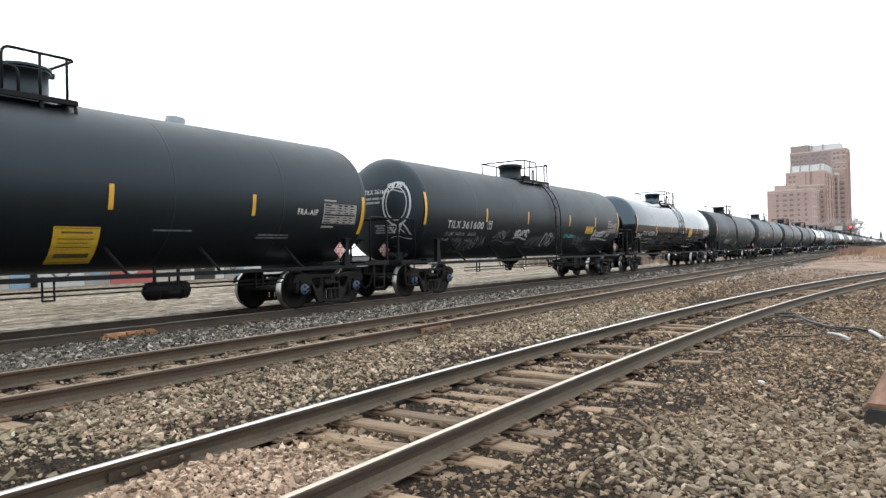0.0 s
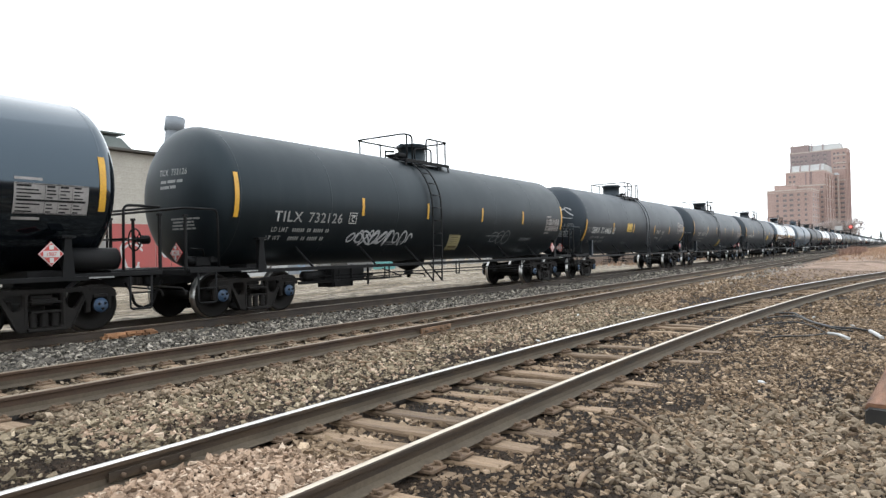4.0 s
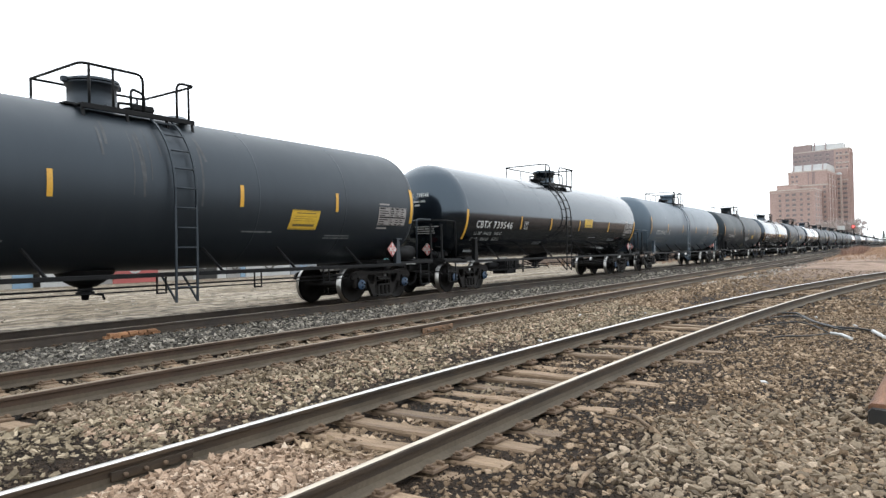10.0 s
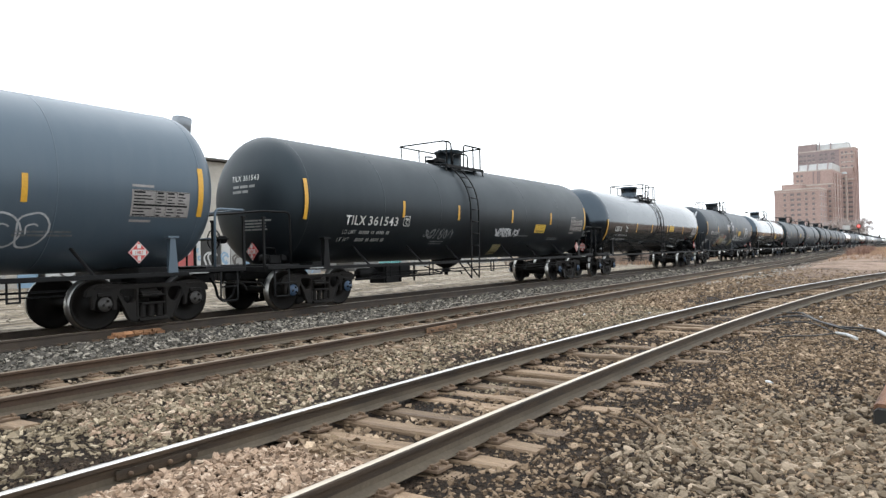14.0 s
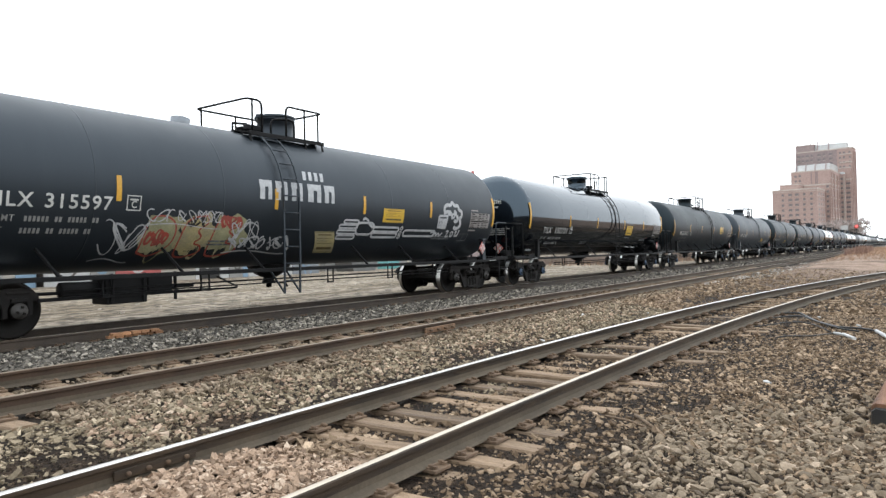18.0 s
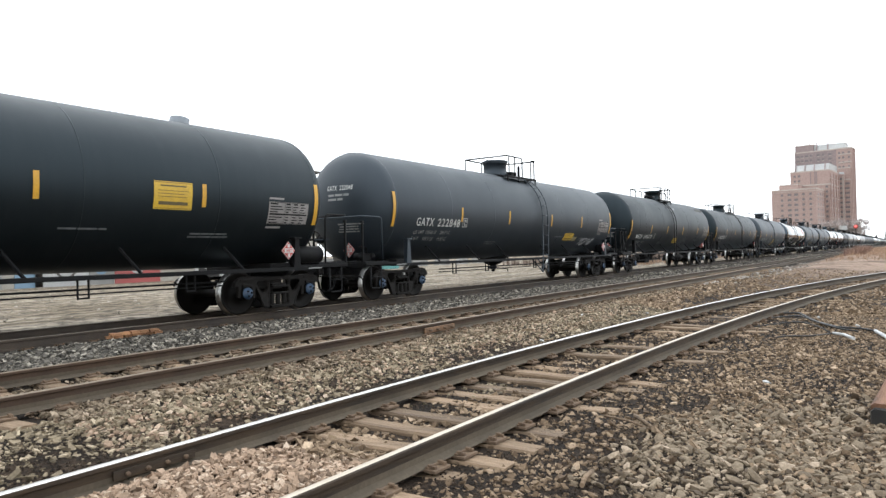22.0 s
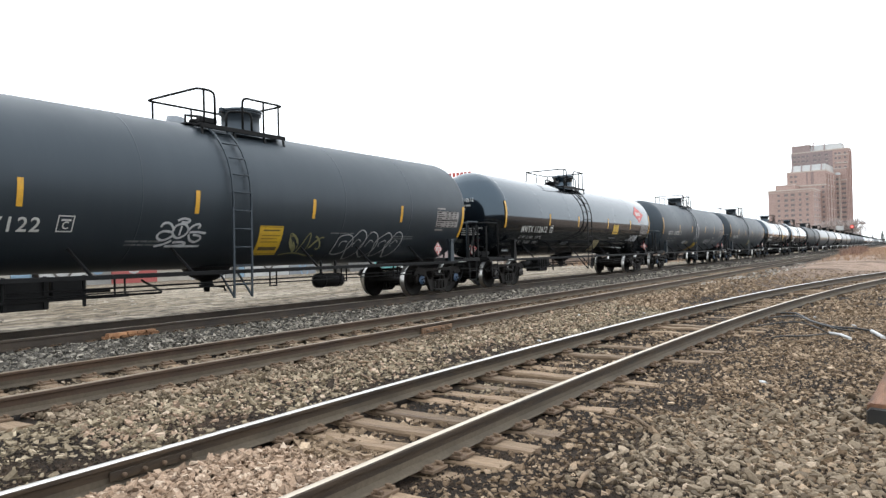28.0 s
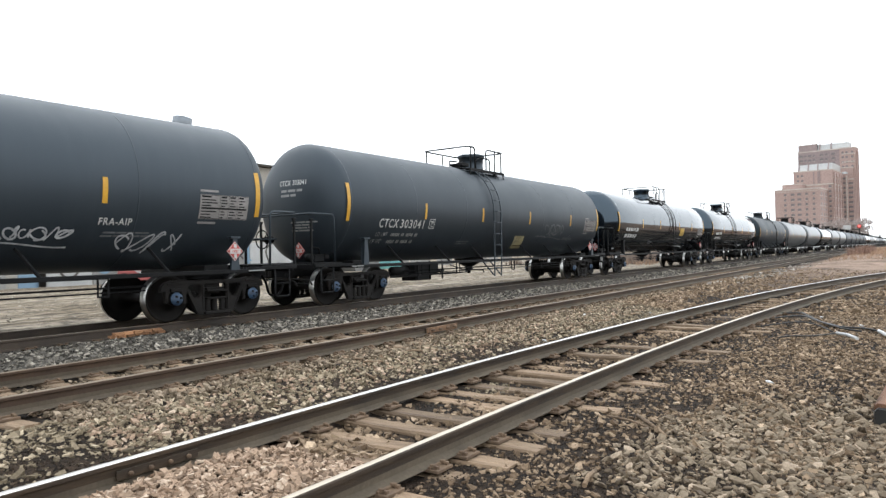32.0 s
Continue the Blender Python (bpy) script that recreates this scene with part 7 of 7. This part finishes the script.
def bare_tree(x, y, height, spread, seed, label, name="bare_tree"):
    """Trunk, limbs that fork four times, and a haze of thin twigs."""
    rnd = random.Random(seed)
    tree = new(name)
    tagged(tree, label, "tree")
    tree.matrix_basis = pose(x, y, -0.1)
    limbs, twigs = bmesh.new(), ([], [])

    def grow(p, d, length, r, level):
        q = p + d * length
        if level < 3:
            tube(limbs, [p, p.lerp(q, 0.5) + Vector((rnd.uniform(-1, 1), rnd.uniform(-1, 1), 0)) * length * 0.05, q], r, 5)
        for _ in range(rnd.choice((3, 4))):
            dd = (d + Vector((rnd.uniform(-1, 1), rnd.uniform(-1, 1), rnd.uniform(-0.3, 0.9))) * spread).normalized()
            if level < 4:
                grow(p.lerp(q, rnd.uniform(0.55, 1.0)), dd, length * rnd.uniform(0.55, 0.75), r * 0.6, level + 1)
            else:
                e, w = q + dd * length * 0.9, Vector((-dd.y, dd.x, 0)) * 0.085 * height / 8
                b = len(twigs[0])
                twigs[0].extend([q - w, q + w, e])
                twigs[1].append((b, b + 1, b + 2))
    trunk = bmesh.new()
    tube(trunk, [(0, 0, 0), (0.05, 0, height * 0.15), (0, 0.05, height * 0.3)], height * 0.025, 8)
    part("trunk", trunk, M_HAZETWIG, tree)
    for k in range(5):
        a = 2 * math.pi * k / 5 + rnd.random()
        grow(Vector((0, 0, height * rnd.uniform(0.18, 0.3))), Vector((math.cos(a) * spread, math.sin(a) * spread, 1)).normalized(), height * 0.26, height * 0.014, 1)
    part("limbs", limbs, M_HAZETWIG, tree)
    for _ in range(1300):
        out = Vector((rnd.gauss(0, 1), rnd.gauss(0, 1), rnd.gauss(0.1, 0.8))).normalized()
        q = Vector((0, 0, height * 0.58)) + Vector((out.x * 0.42, out.y * 0.42, out.z * 0.40)) * height * rnd.uniform(0.35, 0.9) ** 0.6
        e = q + (out + Vector((0, 0, 0.4))) * height * rnd.uniform(0.05, 0.13)
        w = Vector((-out.y, out.x, 0)).normalized() * height * 0.007
        b = len(twigs[0])
        twigs[0].extend([q - w, q + w, e])
        twigs[1].append((b, b + 1, b + 2))
    put("crown", raw_mesh("crown", [tuple(v) for v in twigs[0]], twigs[1], M_HAZETWIG), tree)


bare_tree(402, 17.0, 14.6, 0.75, 3, "bare grey tree by the apartment tower")
bare_tree(408, 21.5, 13.5, 0.75, 5, "bare grey tree before the apartment tower")
bare_tree(400, 41.0, 13, 0.8, 7, "bare grey tree before the apartment tower")
bare_tree(404, 27.0, 14.6, 0.8, 11, "wide bare grey tree before the apartment tower")
bare_tree(406, 33.5, 13.6, 0.8, 13, "wide bare grey tree before the apartment tower")
bare_tree(420, 20.0, 11, 0.8, 9, "low bare tree beside the line")


def conifer(x, y, h, seed):
    rnd = random.Random(seed)
    tree = new("conifer")
    tagged(tree, "narrow conifer far along the line, haze in its colour", "tree")
    tree.matrix_basis = pose(x, y, -0.1)
    part("trunk", build(lambda bm: lathe(bm, [(0, h * 0.025), (h * 0.9, h * 0.005), (h * 0.91, 0)], "Z", 8)), M_TWIG, tree)
    vs, fs = [], []
    for k in range(900):
        z = h * (0.08 + 0.92 * rnd.random() ** 1.2)
        r = (h - z) * 0.30 * rnd.uniform(0.3, 1.1)
        a = rnd.uniform(0, 6.28)
        s = h * 0.05 * rnd.uniform(0.6, 1.3)
        c = Vector((r * math.cos(a), r * math.sin(a), z))
        b = len(vs)
        vs += [tuple(c + Vector((rnd.uniform(-s, s), rnd.uniform(-s, s), rnd.uniform(-s, s * 0.4)))) for _ in range(3)]
        fs.append((b, b + 1, b + 2))
    put("crown", raw_mesh("crown", vs, fs, M_NEEDLE), tree)


conifer(700, 11.0, 12, 1)
conifer(720, 6.0, 9, 2)
conifer(690, 18.0, 9, 3)
conifer(740, 1.0, 8, 5)


# ---- apartment tower, far off ----
def tower():
    house = new("apartment_tower")
    tagged(house, "stepped red brick apartment tower with pale bands", "building")
    house.matrix_basis = pose(450, 42.9, 0, 0, 0, -5.5)

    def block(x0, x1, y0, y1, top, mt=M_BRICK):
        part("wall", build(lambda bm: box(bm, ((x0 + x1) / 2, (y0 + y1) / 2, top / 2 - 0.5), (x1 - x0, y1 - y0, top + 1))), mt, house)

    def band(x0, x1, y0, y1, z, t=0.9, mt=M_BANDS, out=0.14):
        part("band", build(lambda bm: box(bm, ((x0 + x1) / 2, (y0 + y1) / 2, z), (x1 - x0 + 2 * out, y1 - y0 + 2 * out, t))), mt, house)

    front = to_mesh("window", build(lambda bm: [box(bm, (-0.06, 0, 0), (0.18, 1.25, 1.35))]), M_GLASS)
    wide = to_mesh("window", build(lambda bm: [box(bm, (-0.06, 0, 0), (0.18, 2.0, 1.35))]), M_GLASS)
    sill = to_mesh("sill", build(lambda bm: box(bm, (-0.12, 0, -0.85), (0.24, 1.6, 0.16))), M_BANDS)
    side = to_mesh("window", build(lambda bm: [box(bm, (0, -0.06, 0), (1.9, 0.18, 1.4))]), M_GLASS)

    def windows_front(x, ys, z0, z1, mesh_of):
        z = z1
        while z > z0:
            for k, y in enumerate(ys):
                w = put("window", mesh_of(k), house, pose(x, y, z))
                put("sill", sill, w, pose(0, 0, 0))
            z -= 3.05

    def windows_side(y, xs, z0, z1):
        z = z1
        while z > z0:
            for x in xs:
                put("window", side, house, pose(x, y, z))
            z -= 3.05

    def pier(y, xs, z1):
        for x in xs:
            part("pier", build(lambda bm: box(bm, (x, y - 0.25, z1 / 2), (1.6, 0.7, z1))), M_BRICK, house)

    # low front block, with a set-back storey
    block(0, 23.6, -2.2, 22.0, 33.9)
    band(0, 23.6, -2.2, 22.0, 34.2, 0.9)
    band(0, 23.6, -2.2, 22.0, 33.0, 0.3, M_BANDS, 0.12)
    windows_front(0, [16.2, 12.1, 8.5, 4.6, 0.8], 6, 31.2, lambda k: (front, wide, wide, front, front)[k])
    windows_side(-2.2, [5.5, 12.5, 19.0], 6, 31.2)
    for z in (30.0, 24.0, 18.0, 12.0):
        part("band", build(lambda bm: box(bm, (11.8, -2.25, z), (23.0, 0.3, 0.35))), M_BANDS, house)
    block(12, 23.6, 9.6, 20.6, 38.0)
    band(12, 23.6, 9.6, 20.6, 38.2, 0.5)
    # middle block
    block(23.6, 53.7, -5.2, 16.6, 46.4)
    band(23.6, 53.7, -5.2, 16.6, 46.7, 0.8)
    band(23.6, 53.7, -5.2, 10.0, 38.0, 0.9, M_BANDS, 0.3)
    for y in (5.2, 2.8, 1.9):
        part("downpipe", build(lambda bm: box(bm, (23.5, y, 42.4), (0.3, 0.55, 7.6))), M_BRICKD, house)
    windows_front(23.6, [14.0, 11.6], 39, 44.0, lambda k: front)
    windows_front(23.6, [-3.6], 8, 36.5, lambda k: front)
    pier(-5.3, (26.0, 34.0, 43.5, 51.5), 45.0)
    windows_side(-5.2, [30.0, 38.8, 47.5], 8, 43.6)
    for z in (41.8, 35.7, 29.6, 23.5, 17.4):
        part("band", build(lambda bm: box(bm, (38.6, -5.35, z), (29.0, 0.4, 0.5))), M_BANDS, house)
    part("roof_cap", build(lambda bm: plate(bm, [(24.4, 47.1), (53, 47.1), (51, 51.0), (26.4, 51.0)], -4.6, 14.4)), M_ROOFM, house, "pale sloped metal roof")
    for y in (13.6, 8.4, 3.2, -2.6):
        part("roof_fin", build(lambda bm: plate(bm, [(23.7, 47.1), (26.6, 47.1), (26.0, 51.6)], y - 0.3, y + 0.3)), M_BRICKD, house)
    # stepped bays at the back of the middle block
    block(53.7, 60, -8.2, -2.0, 45.9)
    part("bay_top", build(lambda bm: lathe(bm, [(45.9, 1.9), (46.8, 1.75), (47.4, 1.1), (47.6, 0.0)], "Z", 16, (55.6, -6.3, 0))), M_ROOFM, house, "pale rounded bay roof")
    part("strip", build(lambda bm: box(bm, (53.55, -7.6, 23.0), (0.3, 0.8, 44.0))), M_BANDS, house)
    windows_front(53.7, [-6.4], 8, 43.0, lambda k: front)
    block(56.4, 60.4, -10.9, -2.9, 49.9)
    band(56.4, 60.4, -10.9, -2.9, 50.2, 0.7)
    band(56.4, 60.4, -10.9, -2.9, 42.6, 0.9, M_BANDS, 0.3)
    windows_front(56.4, [-8.9, -10.1], 8, 40.0, lambda k: front)
    pier(-10.9, (58.4,), 48.0)
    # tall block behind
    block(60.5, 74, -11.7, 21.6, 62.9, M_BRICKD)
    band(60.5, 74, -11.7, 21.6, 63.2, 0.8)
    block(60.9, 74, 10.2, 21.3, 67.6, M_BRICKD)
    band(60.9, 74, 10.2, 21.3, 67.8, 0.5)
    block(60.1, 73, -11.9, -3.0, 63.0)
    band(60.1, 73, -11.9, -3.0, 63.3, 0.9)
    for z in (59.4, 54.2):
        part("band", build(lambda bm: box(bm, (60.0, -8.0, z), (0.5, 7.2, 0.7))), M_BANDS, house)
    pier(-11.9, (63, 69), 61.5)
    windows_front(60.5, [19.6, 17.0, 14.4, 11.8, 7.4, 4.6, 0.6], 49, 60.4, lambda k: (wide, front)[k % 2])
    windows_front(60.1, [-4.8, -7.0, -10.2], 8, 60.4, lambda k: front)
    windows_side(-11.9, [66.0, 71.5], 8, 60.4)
    part("roof_cap", build(lambda bm: plate(bm, [(61.6, 63.5), (73, 63.5), (72, 67.5), (63.0, 67.5)], -8.0, 10.0)), M_ROOFM, house, "pale metal penthouse roof")
    for y, top in ((20.4, 69.0), (13.0, 69.2), (8.6, 69.4), (2.0, 68.8)):
        part("roof_fin", build(lambda bm: plate(bm, [(60.7, 63.4), (63.6, 63.4), (63.0, top)], y - 0.3, y + 0.3)), M_BRICKD, house)


tower()


def line_things():
    mast = new("signal_mast")
    tagged(mast, "signal mast with a lit red lamp beside the far line", "signal")
    mast.matrix_basis = pose(390, 18.6, -0.4)
    part("pole", build(lambda bm: lathe(bm, [(-0.1, 0.25), (10.4, 0.18), (10.42, 0)], "Z", 10)), M_IRON, mast)
    part("signal_board", build(lambda bm: lathe(bm, [(-0.45, 0), (-0.45, 1.05), (-0.2, 1.05), (-0.2, 0)], "X", 20, (0, 0, 10.0))), M_LAMP, mast, "round red signal board")
    part("lens", build(lambda bm: lathe(bm, [(-0.62, 0), (-0.58, 0.4), (-0.45, 0.55), (-0.44, 0)], "X", 16, (0, 0, 10.0))), M_REDLIGHT, mast, "lit red signal lens")
    part("cabinet", build(lambda bm: box(bm, (0, 5.2, 9.6), (0.8, 3.2, 2.2))), M_ROOFM, mast, "pale equipment cabinet")
    part("bracket", build(lambda bm: bar(bm, (0, 0, 8.4), (0, 6.6, 8.4), 0.2, 0.25)), M_IRON, mast)
    crane = new("distant_crane")
    tagged(crane, "thin lattice crane boom far off in the haze", "crane")
    crane.matrix_basis = pose(260, 53, 0)
    part("boom", build(lambda bm: [bar(bm, (s * 0.25, 2.4, 0), (s * 0.08, -2.1, 28.7), 0.05, 0.05) for s in (-1, 1)] + [bar(bm, (-0.2, 2.2 - 0.32 * k, 2.0 * k), (0.2, 1.9 - 0.32 * k, 2.0 * k + 2), 0.03, 0.03) for k in range(13)]), M_ROOFM, crane)
    part("cab", build(lambda bm: box(bm, (1.5, 0, 1.2), (3, 2.4, 2.6))), M_ROOFM, crane)
    sign = new("rooftop_sign")
    tagged(sign, "small red rooftop sign with illegible letters, far behind the train", "sign")
    sign.matrix_basis = pose(150, 95, 4.7)
    part("sign_frame", build(lambda bm: [box(bm, (0, y, 14.8), (0.3, 0.3, 5.0)) for y in (-3.0, 0, 3.0)] + [box(bm, (0, 0, 16.4), (0.3, 7.0, 0.25))]), M_IRON, sign)
    part("letter_bars", build(lambda bm: [box(bm, (-0.3, -3.0 + k * 1.2, 17.2), (0.25, 0.8, 1.1)) for k in range(6)]), M_LAMP, sign)
    shed = new("distant_shed")
    tagged(shed, "low flat roofed building under the rooftop sign", "building")
    shed.matrix_basis = pose(158, 101, 0)
    part("wall", build(lambda bm: box(bm, (0, 0, 9.6), (20, 16, 19.4))), M_BRICKD, shed)
    part("roof", build(lambda bm: box(bm, (0, 0, 19.4), (20.6, 16.6, 0.4))), M_DARKROOF, shed)


line_things()


# ---- small things about the tracks ----
def loose_things():
    rnd = random.Random(8)
    plank = new("broken_crossing_timber")
    tagged(plank, "split orange-brown timber lying against the main rail", "timber")
    plank.matrix_basis = pose(6.85, 11.36, -0.15, 3, 0, 1.5)
    for row, (y, z) in enumerate(((0.0, 0.03), (-0.035, 0.075))):
        u = -0.52 + 0.05 * row
        while u < 0.50 - 0.04 * row:
            d = rnd.uniform(0.11, 0.19)
            bm = bmesh.new()
            bmesh.ops.create_cube(bm, size=1.0)
            for v in bm.verts:
                v.co = Vector((v.co.x * d * rnd.uniform(0.82, 1.0), v.co.y * 0.10 * rnd.uniform(0.8, 1.1), v.co.z * 0.05 * rnd.uniform(0.75, 1.15)))
            bmesh.ops.transform(bm, matrix=pose(u + d / 2, y + rnd.uniform(-0.01, 0.01), z, rnd.uniform(-5, 5), rnd.uniform(-4, 4), rnd.uniform(-5, 5)), verts=bm.verts[:])
            part("splinter", bm, M_OLDWOOD, plank)
            u += d + rnd.uniform(0.0, 0.02)
    slab = new("rusty_joint_bar")
    tagged(slab, "rusty joint bar bolted to the old rail", "joint bar")
    slab.matrix_basis = pose(9.6, 6.63, -0.1)
    part("bar", build(lambda bm: box(bm, (0, 0, 0), (0.9, 0.03, 0.09))), M_RUSTBAR, slab)
    for i in range(4):
        part("bolt", build(lambda bm: lathe(bm, [(-0.06, 0), (-0.06, 0.022), (0, 0.022)], "Y", 6, (-0.33 + 0.22 * i, -0.01, 0))), M_PLATE, slab)
    joint = new("joint_bar")
    tagged(joint, "brown joint bar with bolts on the siding rail", "joint bar")
    joint.matrix_basis = pose(2.75, Y_NEAR + 0.753 - 0.030, Z_NEAR - 0.092)
    part("bar", build(lambda bm: [box(bm, (0, 0, 0), (0.62, 0.018, 0.062))]), M_RAILSIDE, joint)
    for i in range(4):
        part("bolt", build(lambda bm: lathe(bm, [(-0.022, 0), (-0.022, 0.016), (0, 0.016)], "Y", 6, (-0.22 + 0.147 * i, -0.016, 0.0))), M_PLATE, joint)
    # cable with a white wrapped end
    def cable(label, pts, r):
        ob = new("cable")
        tagged(ob, label, "cable")
        p3 = [(x, y, ground_z(x, y) + 0.03 + lift) for x, y, lift in pts]
        part("sheath", build(lambda bm: tube(bm, bent(p3, 0.6, 5), r, 8)), M_WIRE, ob)
        return ob, p3
    ob, p3 = cable("thick black cable lying on the ground", [(16.6, 2.75, 0.0), (16.4, 2.32, 0.03), (16.3, 1.88, 0.08), (14.77, 1.40, 0.03), (14.0, 0.98, 0.02), (13.95, 0.63, 0.02), (13.77, 0.41, 0.0)], 0.019)
    part("wrapped_end", build(lambda bm: tube(bm, [p3[-1], (p3[-1][0] - 0.45, p3[-1][1] - 0.11, p3[-1][2] - 0.01), (p3[-1][0] - 0.75, p3[-1][1] - 0.18, p3[-1][2] - 0.02)], 0.032, 8)), M_FOIL, ob, "white wrapped cable end")
    ob, p3 = cable("second black cable lying on the ground", [(12.2, 1.75, 0.0), (12.3, 1.60, 0.02), (12.56, 1.28, 0.0), (12.93, 0.98, 0.02)], 0.012)
    part("wrapped_end", build(lambda bm: tube(bm, [p3[-1], (12.76, 0.81, p3[-1][2]), (12.44, 0.66, p3[-1][2] - 0.02)], 0.026, 8)), M_FOIL, ob, "white wrapped cable end")
    cable("black cable looped beside the first", [(15.0, 2.62, 0.0), (15.22, 2.37, 0.0), (15.68, 1.80, 0.07), (14.66, 1.36, 0.02), (13.82, 0.95, 0.02), (13.67, 0.66, 0.0)], 0.015)
    cable("thin black cable across the stones", [(13.8, 2.35, 0.0), (14.07, 2.09, 0.02), (14.5, 1.67, 0.05), (14.06, 1.34, 0.03), (13.33, 1.06, 0.0)], 0.011)
    # timber with a dark end at the edge of the view
    beam = new("old_timber")
    tagged(beam, "reddish weathered timber with a black tarred end", "timber")
    beam.matrix_basis = pose(6.72, 0.08, -0.36, 0, -1.2, -4)
    put("body", to_mesh("body", tie_mesh(2.6, 0.36, 0.17, 31), M_REDWOOD), beam, pose(1.35, 0, 0.195, 0, 0, 90))
    put("tarred_end", to_mesh("tarred_end", tie_mesh(0.16, 0.34, 0.15, 12), M_BLACKB), beam, pose(0.02, 0, 0.165, 0, 0, 90))
    # weathered sticks and chips
    for k in range(34):
        x, y = rnd.uniform(3, 20), rnd.choice((rnd.uniform(4.6, 6.3), rnd.uniform(0.3, 2.2)))
        if k < 5:
            x, y = 9.6 + k * 0.7, 5.9 - 0.12 * k
        st = new("stick")
        tagged(st, "pale weathered stick on the gravel", "stick", "sticks on the gravel")
        st.matrix_basis = pose(x, y, ground_z(x, y) + 0.03, rnd.uniform(-4, 4), rnd.uniform(-4, 4), rnd.uniform(0, 180))
        d = rnd.uniform(0.15, 0.5)
        st.data = None
        part("wood", build(lambda bm: tube(bm, [(-d / 2, 0, 0), (0, rnd.uniform(-0.03, 0.03), 0.01), (d / 2, 0, 0)], rnd.uniform(0.008, 0.018), 6)), M_TIE, st)
    for k in range(8):
        x, y = rnd.uniform(5, 16), rnd.choice((rnd.uniform(4.7, 6.2), rnd.uniform(0.4, 2.0)))
        lit = new("litter_scrap")
        tagged(lit, "crumpled white paper scrap on the stones", "litter", "paper scraps")
        lit.matrix_basis = pose(x, y, ground_z(x, y) + 0.05, rnd.uniform(-20, 20), rnd.uniform(-20, 20), rnd.uniform(0, 180))
        bm = bmesh.new()
        bmesh.ops.create_icosphere(bm, subdivisions=1, radius=0.035)
        for v in bm.verts:
            v.co = Vector((v.co.x * rnd.uniform(0.8, 1.8), v.co.y * rnd.uniform(0.6, 1.2), v.co.z * rnd.uniform(0.3, 0.7)))
        part("paper", bm, M_FOIL, lit)


loose_things()


# ---- what moves ----
def motions():
    """The train rolls by, its speed rising a little; every wheelset turns with it."""
    times = [float(t) for t in range(0, 33, 2)]
    for car, x in TRAIN:
        walk(car, [(t, pose(x - travel(t), Y_TRAIN, 0)) for t in times])
    first = {}
    for k, ob in WHEELSETS:
        if k not in first:
            s = -0.89 if k == 0 else 0.89
            walk(ob, [(f / FPS, pose(s, 0, R_WHEEL, 0, -math.degrees(travel(f / FPS) / R_WHEEL), 0)) for f in range(0, 961)])
            first[k] = ob
        else:
            ob.rotation_mode = "QUATERNION"
            keys = ob.animation_data_create()
            keys.action = first[k].animation_data.action
            keys.action_slot = first[k].animation_data.action_slot


motions()
